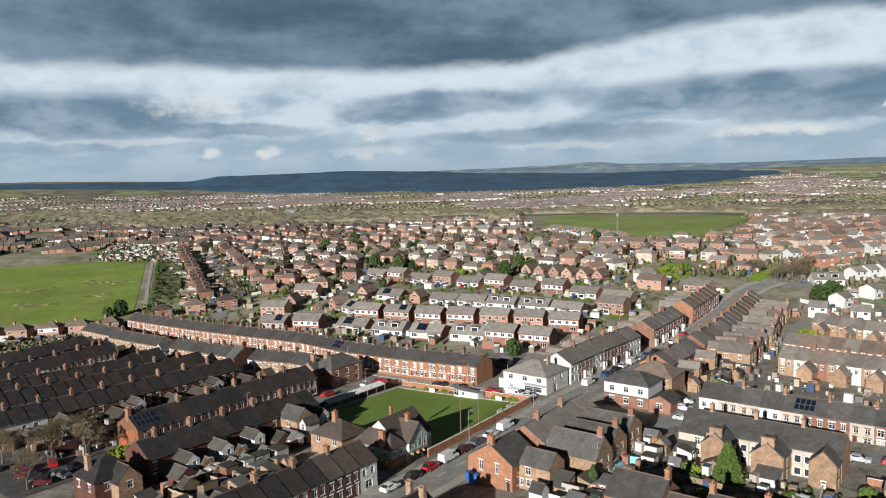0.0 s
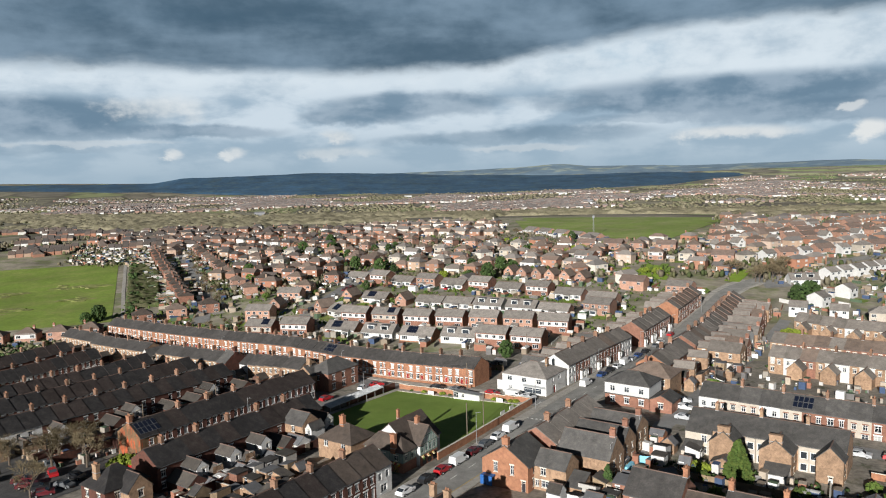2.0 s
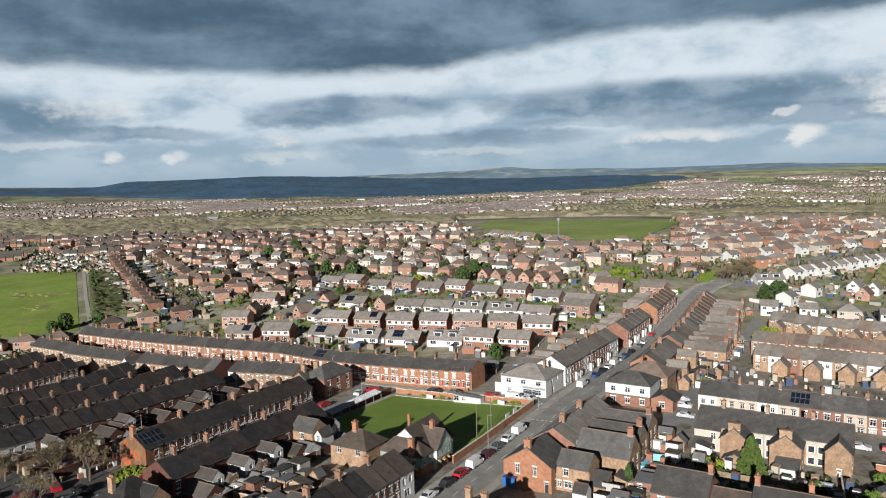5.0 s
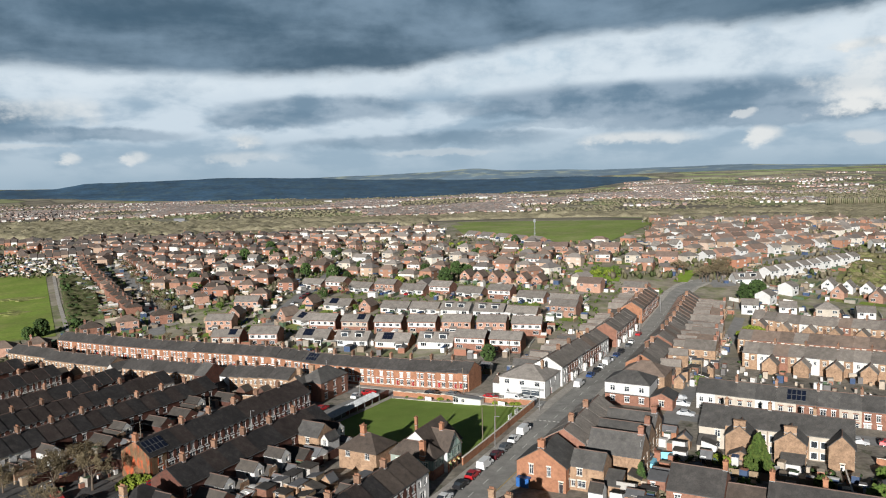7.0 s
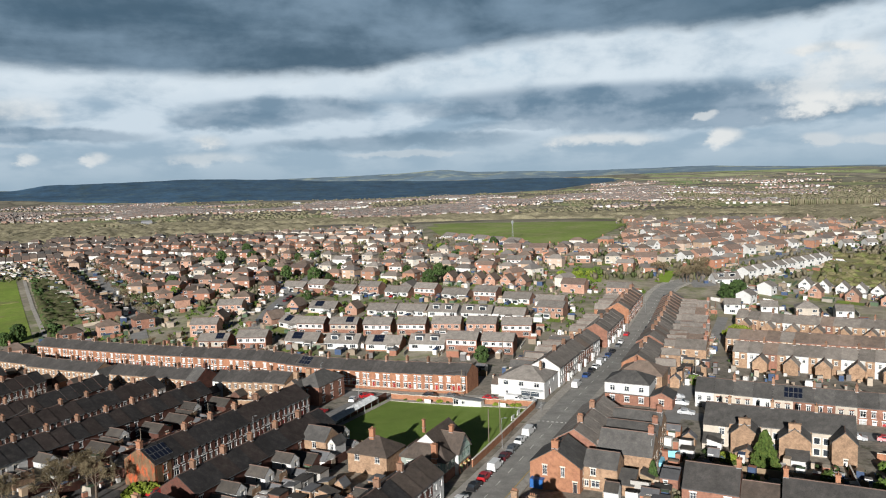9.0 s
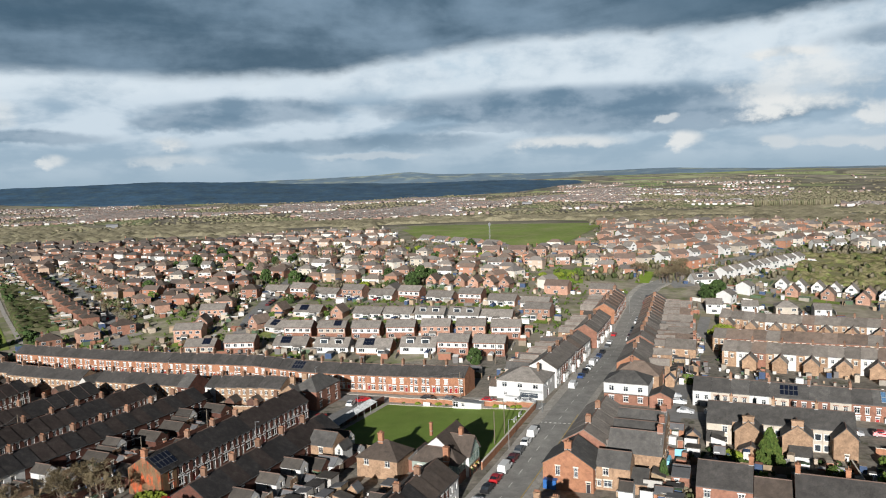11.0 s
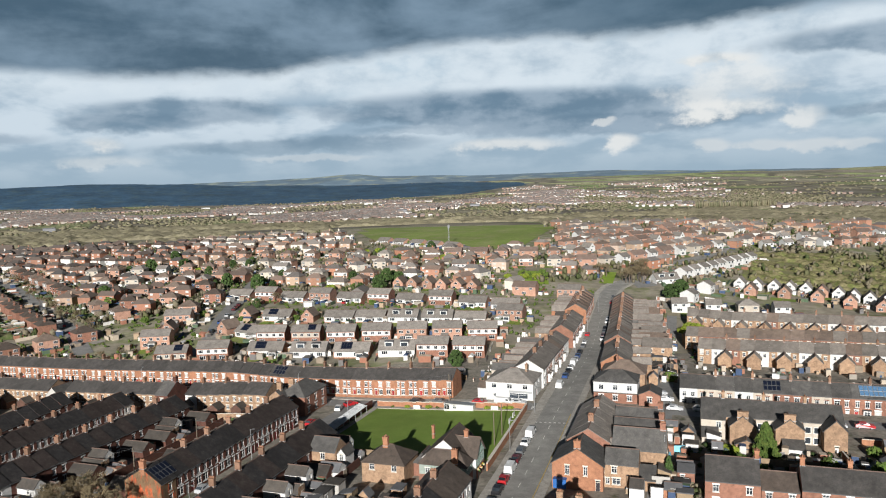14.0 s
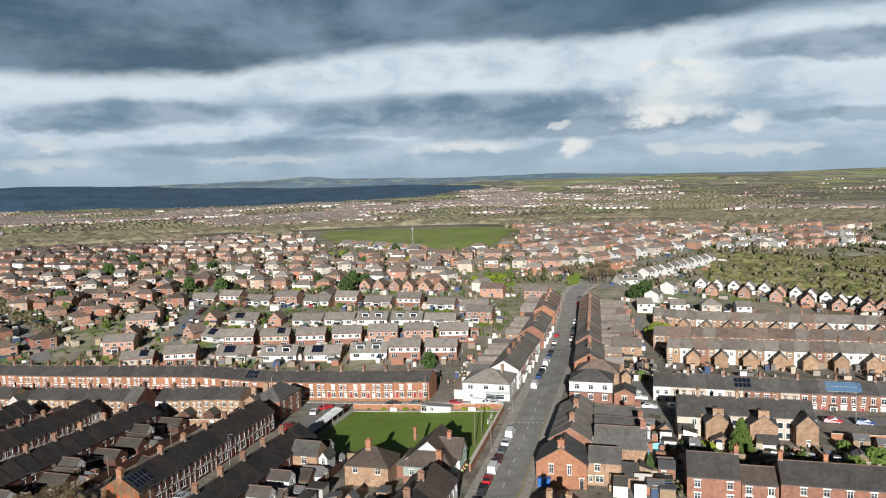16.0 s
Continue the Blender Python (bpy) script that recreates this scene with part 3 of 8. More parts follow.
def piece(name, mesher, mats, label, category, group="", kind="", m=None, soft=False):
    """A thing that is one mesh; soft: rounded by its normals."""
    ob = new(name, mesher.data(name, mats if isinstance(mats, (list, tuple)) else [mats]))
    if soft:
        ob.data.polygons.foreach_set("use_smooth", [True] * len(ob.data.polygons))
    tagged(ob, label, category, group, kind)
    if m is not None:
        ob.matrix_basis = m
    return ob


# ---- windows, doors, walls, roofs ----
_shared = {}


def shared(key, make):
    if key not in _shared:
        _shared[key] = make()
    return _shared[key]


def window_frame(w, h, trim, glass=None):
    """The frame with sill and lintel; glass: the pane is one with it."""
    def make():
        q = Mesher()
        if glass:
            q.box(-w / 2 + 0.05, w / 2 - 0.05, 0.025, 0.05, 0.05, h - 0.05, 2)
        t = 0.09
        for x0, x1, z0, z1 in ((-w / 2, w / 2, 0, t), (-w / 2, w / 2, h - t, h), (-w / 2, -w / 2 + t, t, h - t), (w / 2 - t, w / 2, t, h - t), (-0.04, 0.04, t, h - t), (-w / 2 + t, w / 2 - t, h * 0.62, h * 0.62 + 0.06)):
            q.box(x0, x1, -0.02, 0.06, z0, z1, 0)
        q.box(-w / 2 - 0.1, w / 2 + 0.1, -0.2, -0.02, -0.12, 0.0, 1)
        if trim:
            q.box(-w / 2 - 0.14, w / 2 + 0.14, -0.19, -0.1, h, h + 0.26, 1)
        return q.data("window_frame", [M["upvc"], M[trim or "stone_trim"], M[glass or "glass"]])
    return shared(("win", round(w, 2), round(h, 2), trim, glass), make)


def window_pane(w, h, glass):
    def make():
        q = Mesher()
        q.box(-w / 2 + 0.05, w / 2 - 0.05, 0.025, 0.05, 0.05, h - 0.05, 0)
        return q.data("pane", [M[glass]])
    return shared(("pane", round(w, 2), round(h, 2), glass), make)


def door_leaf(w, h, paint, trim):
    def make():
        q = Mesher()
        q.box(-w / 2, w / 2, 0.0, 0.06, 0, h - 0.42, 0)
        q.box(-w / 2 + 0.12, w / 2 - 0.12, -0.03, 0.0, 0.2, h * 0.4, 0)
        q.box(-w / 2, w / 2, 0.0, 0.05, h - 0.34, h, 2)
        for x in (-w / 2, w / 2 - 0.07):
            q.box(x, x + 0.07, -0.04, 0.0, 0, h, 1)
        q.box(-w / 2, w / 2, -0.04, 0.05, h - 0.42, h - 0.34, 1)
        q.box(-w / 2 - 0.12, w / 2 + 0.12, -0.19, -0.1, h, h + 0.26, 1)
        q.box(-w / 2, w / 2, -0.45, -0.14, -0.5, 0.0, 3)
        return q.data("door", [M[paint], M[trim or "upvc"], M["glass"], M["paving"]])
    return shared(("door", round(w, 2), round(h, 2), paint, trim), make)


def wall_side(q, length, z0, z1, holes, place):
    """One wall face with openings through it and their reveals; place turns (along, in, up) into a point."""
    xs = sorted({0.0, length, *[a for h in holes for a in h[:2]]})
    zs = sorted({z0, z1, *[a for h in holes for a in h[2:]]})
    for a, b in zip(xs, xs[1:]):
        for c, d in zip(zs, zs[1:]):
            mx, mz = (a + b) / 2, (c + d) / 2
            if any(h[0] < mx < h[1] and h[2] < mz < h[3] for h in holes):
                continue
            q.face([place(a, 0, c), place(b, 0, c), place(b, 0, d), place(a, 0, d)])
    for a, b, c, d in holes:
        r = 0.16
        q.face([place(a, 0, c), place(a, 0, d), place(a, r, d), place(a, r, c)])
        q.face([place(b, 0, d), place(b, 0, c), place(b, r, c), place(b, r, d)])
        q.face([place(a, 0, d), place(b, 0, d), place(b, r, d), place(a, r, d)])
        q.face([place(b, 0, c), place(a, 0, c), place(a, r, c), place(b, r, c)])
        q.face([place(a, r, c), place(b, r, c), place(b, r, d), place(a, r, d)])


def block(root, cx, cy, w, d, eave, ridge, wall, roof, style="gable", axis="x", openings=None, trim="stone_trim", wall_b=None, over=0.22, base=-1.6, names=("wall", "roof"), ridge_mat="ridge_tile", panes=True, verge=0.0):
    """A walled and roofed volume under a thing: w along local x, d along y. openings: side letter S (-y), N, W (-x), E to
    a list of (kind, place along that wall from its middle, sill height, width, height)."""
    openings = openings or {}
    x0, x1, y0, y1 = cx - w / 2, cx + w / 2, cy - d / 2, cy + d / 2
    sides = {
        "S": (w, lambda a, i, z: (x0 + a, y0 + i, z), lambda s: (cx + s, y0), 0),
        "E": (d, lambda a, i, z: (x1 - i, y0 + a, z), lambda s: (x1, cy + s), 90),
        "N": (w, lambda a, i, z: (x1 - a, y1 - i, z), lambda s: (cx - s, y1), 180),
        "W": (d, lambda a, i, z: (x0 + i, y1 - a, z), lambda s: (x0, cy - s), 270),
    }
    q = Mesher()
    for key, (length, place, spot, turn) in sides.items():
        holes = [(length / 2 + c - ow / 2, length / 2 + c + ow / 2, z, z + oh) for kind, c, z, ow, oh, *_ in openings.get(key, ())]
        wall_side(q, length, base, eave, holes, place)
    if style == "gable":
        if axis == "x":
            q.face([(x0, y0, eave), (x0, cy, ridge - 0.05), (x0, y1, eave)])
            q.face([(x1, y0, eave), (x1, y1, eave), (x1, cy, ridge - 0.05)])
        else:
            q.face([(x0, y0, eave), (x1, y0, eave), (cx, y0, ridge - 0.05)])
            q.face([(x1, y1, eave), (x0, y1, eave), (cx, y1, ridge - 0.05)])
    elif style == "mono":
        q.face([(x0, y0, eave), (x0, y1, ridge), (x0, y1, eave)])
        q.face([(x1, y0, eave), (x1, y1, eave), (x1, y1, ridge)])
        q.face([(x1, y1, eave), (x0, y1, eave), (x0, y1, ridge), (x1, y1, ridge)])
    body = part(names[0], q, M[wall], root)
    r, t = Mesher(), 0.16
    ox, oy = (verge, over) if axis == "x" else (over, verge)
    a0, a1, b0, b1 = x0 - ox, x1 + ox, y0 - oy, y1 + oy
    if style == "gable":
        if axis == "x":
            drop = (ridge - eave) * over / (d / 2)
            e = eave - drop + 0.1
            r.slab([(a0, b0, e), (a1, b0, e), (a1, cy, ridge + 0.1), (a0, cy, ridge + 0.1)], t)
            r.slab([(a1, b1, e), (a0, b1, e), (a0, cy, ridge + 0.1), (a1, cy, ridge + 0.1)], t)
            r.box(a0, a1, cy - 0.14, cy + 0.14, ridge + 0.04, ridge + 0.17, 1, 0.06)
            for s, yy in ((1, b0 - 0.1), (-1, b1)):
                r.box(a0, a1, yy, yy + 0.1, e - 0.22, e - 0.08, 2)
        else:
            drop = (ridge - eave) * over / (w / 2)
            e = eave - drop + 0.1
            r.slab([(a1, b0, e), (a1, b1, e), (cx, b1, ridge + 0.1), (cx, b0, ridge + 0.1)], t)
            r.slab([(a0, b1, e), (a0, b0, e), (cx, b0, ridge + 0.1), (cx, b1, ridge + 0.1)], t)
            r.box(cx - 0.14, cx + 0.14, b0, b1, ridge + 0.04, ridge + 0.17, 1, 0.06)
            for xx in (a0 - 0.1, a1):
                r.box(xx, xx + 0.1, b0, b1, e - 0.22, e - 0.08, 2)
    elif style == "hip":
        e = eave + 0.05
        a0, a1, b0, b1 = x0 - over, x1 + over, y0 - over, y1 + over
        if w >= d:
            k = min(d / 2 * 0.95, w / 2 - 0.1)
            p, s = (x0 + k, cy, ridge), (x1 - k, cy, ridge)
            r.slab([(a0, b0, e), (a1, b0, e), s, p], t), r.slab([(a1, b1, e), (a0, b1, e), p, s], t)
            r.slab([(a1, b0, e), (a1, b1, e), s], t), r.slab([(a0, b1, e), (a0, b0, e), p], t)
            r.box(p[0], s[0], cy - 0.13, cy + 0.13, ridge - 0.02, ridge + 0.1, 1)
        else:
            k = min(w / 2 * 0.95, d / 2 - 0.1)
            p, s = (cx, y0 + k, ridge), (cx, y1 - k, ridge)
            r.slab([(a1, b0, e), (a1, b1, e), s, p], t), r.slab([(a0, b1, e), (a0, b0, e), p, s], t)
            r.slab([(a0, b0, e), (a1, b0, e), p], t), r.slab([(a1, b1, e), (a0, b1, e), s], t)
            r.box(cx - 0.13, cx + 0.13, p[1], s[1], ridge - 0.02, ridge + 0.1, 1)
    elif style == "mono":
        r.slab([(x0 - 0.1, b0, eave), (x1 + 0.1, b0, eave), (x1 + 0.1, y1, ridge + 0.1), (x0 - 0.1, y1, ridge + 0.1)], 0.14)
    elif style == "flat":
        r.slab([(x0 - 0.12, y0 - 0.12, eave + 0.12), (x1 + 0.12, y0 - 0.12, eave + 0.12), (x1 + 0.12, y1 + 0.12, eave + 0.12), (x0 - 0.12, y1 + 0.12, eave + 0.12)], 0.2)
    part(names[1], r, [M[roof], M[ridge_mat], M["gutter"]], root)
    for key, (length, place, spot, turn) in sides.items():
        for kind, c, z, ow, oh, *opt in openings.get(key, ()):
            sx, sy = spot(c)
            inx, iny = -math.sin(radians(turn)) * 0.12, math.cos(radians(turn)) * 0.12
            loc = (sx + inx, sy + iny, z)
            if kind == "door":
                part("door", door_leaf(ow, oh, opt[0] if opt else "door_dark", trim), None, root, loc=loc, turn=turn)
            else:
                if not panes:
                    part("window", window_frame(ow, oh, trim, opt[0] if opt else "glass"), None, root, loc=loc, turn=turn)
                    continue
                win = part("window", window_frame(ow, oh, trim), None, root, loc=loc, turn=turn)
                part("pane", window_pane(ow, oh, opt[0] if opt else "glass"), None, win)
    return body


def chimney(root, x, y, z, brick="brick_red", wx=0.62, wy=1.15, h=1.5, pots=4, name="chimney"):
    def make():
        q = Mesher()
        q.box(-wx / 2, wx / 2, -wy / 2, wy / 2, -1.3, h, 0)
        q.box(-wx / 2 - 0.05, wx / 2 + 0.05, -wy / 2 - 0.05, wy / 2 + 0.05, h - 0.28, h - 0.14, 0)
        q.box(-wx / 2 - 0.09, wx / 2 + 0.09, -wy / 2 - 0.09, wy / 2 + 0.09, h - 0.12, h + 0.04, 0)
        q.box(-wx / 2 - 0.07, wx / 2 + 0.07, -wy / 2 - 0.07, wy / 2 + 0.07, -0.06, 0.06, 2)
        for k in range(pots):
            py = (k - (pots - 1) / 2) * (wy * 0.9 / max(pots, 1))
            q.tube((0, py, h), (0, py, h + 0.42), 0.12, 0.09, 6, 1)
        return q.data("chimney", [M[brick], M["pot"], M["metal_grey"]])
    return part(name, shared(("chim", brick, wx, wy, h, pots), make), None, root, loc=(x, y, z))


# ---- ground sheets and strips ----
def drape(name, corners, mat, label, category, lift=0.06, step=6.0, kind="structure"):
    """A four-cornered sheet laid on the ground."""
    a, b, c, d = [Vector(p) for p in corners]
    nu = max(2, int((b - a).length / step) + 1)
    nv = max(2, int((d - a).length / step) + 1)
    q = Mesher()
    grid = []
    for j in range(nv + 1):
        for i in range(nu + 1):
            s, t = i / nu, j / nv
            p = (a * (1 - s) + b * s) * (1 - t) + (d * (1 - s) + c * s) * t
            grid.append((p.x, p.y, ground_z(p.x, p.y) + lift))
    q.solid(grid, [(j * (nu + 1) + i, j * (nu + 1) + i + 1, (j + 1) * (nu + 1) + i + 1, (j + 1) * (nu + 1) + i) for j in range(nv) for i in range(nu)])
    return piece(name, q, M[mat], label, category, kind=kind)


def strip(name, line, offset0, offset1, mat, label, category, lift=0.06, step=5.0, kind="structure", thick=0.0):
    """A band along a line of places, from offset0 to offset1 to its right."""
    pts = []
    for (ax, ay), (bx, by) in zip(line, line[1:]):
        n = max(1, int(math.hypot(bx - ax, by - ay) / step))
        pts += [(ax + (bx - ax) * k / n, ay + (by - ay) * k / n) for k in range(n)]
    pts.append(line[-1])
    q, rows = Mesher(), []
    for k, (x, y) in enumerate(pts):
        x0, y0 = pts[max(k - 1, 0)]
        x1, y1 = pts[min(k + 1, len(pts) - 1)]
        ln = math.hypot(x1 - x0, y1 - y0)
        nx, ny = (y1 - y0) / ln, -(x1 - x0) / ln
        cols = max(1, int(abs(offset1 - offset0) / 4))
        rows.append([(x + nx * o, y + ny * o) for o in [offset0 + (offset1 - offset0) * c / cols for c in range(cols + 1)]])
    c = len(rows[0])
    q.solid([(x, y, ground_z(x, y) + lift) for r in rows for x, y in r], [(k * c + i, k * c + i + 1, (k + 1) * c + i + 1, (k + 1) * c + i) for k in range(len(rows) - 1) for i in range(c - 1)])
    if thick:
        for o in (0, c - 1):
            for k in range(len(rows) - 1):
                (x, y), (x2, y2) = rows[k][o], rows[k + 1][o]
                z, z2 = ground_z(x, y) + lift, ground_z(x2, y2) + lift
                q.face([(x, y, z), (x2, y2, z2), (x2, y2, z2 - thick), (x, y, z - thick)])
    return piece(name, q, M[mat], label, category, kind=kind)


def wall_line(name, line, h, t, mat, label, category="wall", coping=None, step=4.0, group="", kind=""):
    """A free-standing wall or fence along a line of places, following the ground, with its coping."""
    q = Mesher()
    for (ax, ay), (bx, by) in zip(line, line[1:]):
        ln = math.hypot(bx - ax, by - ay)
        n = max(1, round(ln / step))
        dx, dy = (bx - ax) / ln, (by - ay) / ln
        for k in range(n):
            s0, s1 = ln * k / n, ln * (k + 1) / n - (0.02 if mat == "fence_wood" else 0.0)
            x0, y0, x1, y1 = ax + dx * s0, ay + dy * s0, ax + dx * s1, ay + dy * s1
            z = (ground_z(x0, y0) + ground_z(x1, y1)) / 2
            nx, ny = -dy * t / 2, dx * t / 2

            def bar(z0, z1, w, m):
                px, py = nx * w, ny * w
                q.solid([(x0 - px, y0 - py, z0), (x1 - px, y1 - py, z0), (x1 + px, y1 + py, z0), (x0 + px, y0 + py, z0), (x0 - px, y0 - py, z1), (x1 - px, y1 - py, z1), (x1 + px, y1 + py, z1), (x0 + px, y0 + py, z1)],
                        [(3, 2, 1, 0), (4, 5, 6, 7), (0, 1, 5, 4), (1, 2, 6, 5), (2, 3, 7, 6), (3, 0, 4, 7)], m)
            bar(z - 0.8, z + h, 1.0, 0)
            if coping:
                bar(z + h, z + h + 0.1, 1.35, 1)
    return piece(name, q, [M[mat], M[coping or mat]], label, category, group=group, kind=kind)

# ---- ground ----
def ground_sheet():
    cx, cy = -30.0, 0.0
    radii = [0.0, 12.0, 24.0] + [36 + 6 * k for k in range(60)]
    while radii[-1] < 4950:
        radii.append(radii[-1] * 1.045)
    seg = 300
    verts, faces, mats = [(cx, cy, ground_z(cx, cy))], [], []
    for r in radii[1:]:
        for k in range(seg):
            a = math.tau * k / seg
            x, y = cx + r * math.sin(a), cy + r * math.cos(a)
            verts.append((x, y, ground_z(x, y)))

    def pick(r, k):
        az = math.degrees(math.tau * k / seg)
        az = az - 360 if az > 180 else az
        if r < 260:
            return 0
        if r < 760 + 60 * math.sin(az / 7):
            return 1
        if r < 2700 + 60 * math.sin(az / 5):
            return 2
        return 2 if az < 16 + 8 * math.sin(r / 300) or abs(az) > 110 else 3
    for k in range(seg):
        faces.append((0, 1 + (k + 1) % seg, 1 + k))
        mats.append(0)
    for j in range(1, len(radii) - 1):
        for k in range(seg):
            a, b = 1 + (j - 1) * seg + k, 1 + (j - 1) * seg + (k + 1) % seg
            faces.append((a, b, b + seg, a + seg))
            mats.append(pick(radii[j], k))
    me = bpy.data.meshes.new("ground")
    me.from_pydata(verts, [], faces)
    for n in ("yard", "town_floor", "valley", "hill_fields"):
        me.materials.append(M[n])
    me.polygons.foreach_set("material_index", mats)
    me.polygons.foreach_set("use_smooth", [True] * len(faces))
    me.update()
    tagged(new("ground", me), "rolling town ground with yards, fields, wooded hill and far moor", "ground", kind="structure")


ground_sheet()


def ridge_line(name, label, mat, crest, foot, d_crest, step, rough, seed):
    """A long hill: heights of its crest and foot by bearing, the foot's distance by bearing."""
    q, rows, az = Mesher(), 0, crest[0][0]
    deep = 9
    while az <= crest[-1][0] + 1e-6:
        d0, z0, z1 = along([(a, d) for a, d, _ in foot], az), along([(a, z) for a, _, z in foot], az), along(crest, az)
        z0 = ground_z(-40 + d0 * math.sin(radians(az)), d0 * math.cos(radians(az))) - 1
        for k in range(deep + 2):
            s = k / deep
            d = d0 + (d_crest - d0) * s
            x, y = -40 + d * math.sin(radians(az)), d * math.cos(radians(az))
            bump = rough * (noise.noise((x / 160, y / 160, seed)) + 0.6 * noise.noise((x / 45, y / 45, seed + 3)))
            z = z0 + (z1 - z0) * min(s, 1.0) ** 0.95 if s <= 1 else z1 - 25
            q.v.append((x, y, z + bump * min(s * 3, 1) - (4 if k == 0 else 0)))
        rows += 1
        az += step
    w = deep + 2
    for i in range(rows - 1):
        for k in range(w - 1):
            q.f.append((i * w + k, (i + 1) * w + k, (i + 1) * w + k + 1, i * w + k + 1)[::-1])
            q.m.append(0)
    return piece(name, q, M[mat], label, "hill", kind="structure")


ridge_line("wooded_hill", "long wooded hill beyond the town, cloud shade and haze in colour", "wooded_hill",
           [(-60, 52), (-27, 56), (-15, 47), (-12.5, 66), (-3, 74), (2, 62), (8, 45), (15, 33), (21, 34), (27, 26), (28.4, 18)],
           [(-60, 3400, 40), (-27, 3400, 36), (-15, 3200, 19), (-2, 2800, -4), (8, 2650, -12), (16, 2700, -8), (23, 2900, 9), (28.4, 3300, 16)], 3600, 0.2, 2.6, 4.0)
ridge_line("moor_ridge", "far moor on the skyline, distance haze in its blue-grey colour", "moor",
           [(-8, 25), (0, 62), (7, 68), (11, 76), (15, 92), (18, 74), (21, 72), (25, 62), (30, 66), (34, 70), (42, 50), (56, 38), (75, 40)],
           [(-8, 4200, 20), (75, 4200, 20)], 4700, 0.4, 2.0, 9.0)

# main road, side streets and pavements
MAIN = [at(-150, 23.6), at(-62, 23.3), at(-30, 22.8), at(0, 22.3), at(52, 21.2), at(94, 19.0), at(135, 17.0), at(180, 15.0), at(196, 16.4), at(210, 20.5), (185, 354), (201, 364), (245, 384), (300, 402)]
strip("road_line", [at(-66, 23.3), at(-30, 22.8), at(-12, 22.5)], 3.75, 3.92, "road_yellow", "worn yellow line along the kerb", "road marking", lift=0.114)
strip("road", MAIN, -4.1, 4.1, "asphalt", "worn grey asphalt main road with faded centre dashes", "road", lift=0.10)
strip("pavement", MAIN[:10], -6.6, -4.1, "paving", "grey slab pavement beside the main road", "pavement", lift=0.22, thick=0.16)
strip("pavement", MAIN[:10], 4.1, 5.9, "paving", "grey slab pavement beside the main road", "pavement", lift=0.22, thick=0.16)
strip("road", [at(-6.5, 17.5), at(-6.5, -46), at(-6.5, -205)], -3.2, 3.2, "asphalt_side", "grey asphalt side street before the brick terrace", "road", lift=0.09)
strip("pavement", [at(-1.6, 10), at(-1.6, -205)], -1.1, 1.0, "paving", "pavement before the brick terrace", "pavement", lift=0.2, thick=0.14)
strip("road", [at(-8, -37), at(-100, -38)], -3.4, 3.4, "asphalt_side", "asphalt street between dark terraces", "road", lift=0.09)
strip("road", [at(-22, -95), at(-110, -95)], -3.2, 3.2, "asphalt_side", "asphalt street between dark terraces", "road", lift=0.09)
strip("road", [at(-22, -143), at(-110, -143)], -3.2, 3.2, "asphalt_side", "asphalt street between dark terraces", "road", lift=0.09)
strip("road", [at(-5, 50), at(-5, 140)], -3.2, 3.2, "asphalt_side", "asphalt street before the red terrace", "road", lift=0.09)
strip("road", [at(-85, 51), at(0, 49), at(150, 47)], -2.2, 2.2, "asphalt_side", "narrow asphalt back lane behind the main road", "road", lift=0.08)
strip("road", [(-53, 306), (-45, 325), (-36, 363), (-19, 421), (-4, 470), (30, 560), (62, 640)], -3.8, 3.8, "asphalt_side", "asphalt estate road lined with parked cars", "road", lift=0.14)
strip("road", [(-92, 345), (-100, 395), (-122, 480), (-155, 580), (-185, 650)], -3.5, 3.5, "asphalt_side", "asphalt street between hipped semis", "road", lift=0.14)
strip("road", [(210, 455), (219, 470), (330, 589)], -3.5, 3.5, "asphalt_side", "straight asphalt estate road", "road", lift=0.25)

drape("car_park", [at(-112, -76), at(-87, -76), at(-87, -40.5), at(-112, -40.5)], "tarmac", "dark tarmac car park behind the terraces", "car park", lift=0.1, step=5)
# centre dashes on the main road
dash = Mesher()
dash.box(-1.4, 1.4, -0.07, 0.07, 0.0, 0.012)
dash_mesh = dash.data("lane_dash", [M["road_paint"]])
for k in range(34):
    u = -66 + k * 7.2
    x, y = at(u, 23.3 - (u + 66) * 0.0155 if u < 0 else 22.3 - u * 0.0212 if u < 52 else 21.2 - (u - 52) * 0.0484)
    ob = new("lane_dash", dash_mesh)
    ob.matrix_basis = pose(x, y, ground_z(x, y) + 0.112, 0, 0, 49.0 + (0.9 if u < 52 else 2.8))
    tagged(ob, "white painted centre dash on the road", "road marking", "centre dashes", kind="structure")

# broken give-way marks across the road and at the side streets
stud = Mesher()
stud.box(-0.25, 0.25, -0.3, 0.3, 0.0, 0.012)
stud_mesh = stud.data("road_stud", [M["road_paint"]])
for u, v in [(-19.5, 18.6 + 1.2 * k) for k in range(7)] + [(-8.5 + 1.1 * k, 15.2) for k in range(3)] + [(-8 + 1.1 * k, 27.3) for k in range(4)]:
    x, y = at(u, v)
    ob = new("road_stud", stud_mesh)
    ob.matrix_basis = pose(x, y, ground_z(x, y) + 0.118, 0, 0, 49.0)
    tagged(ob, "white painted mark across the road", "road marking", "junction marks", kind="structure")

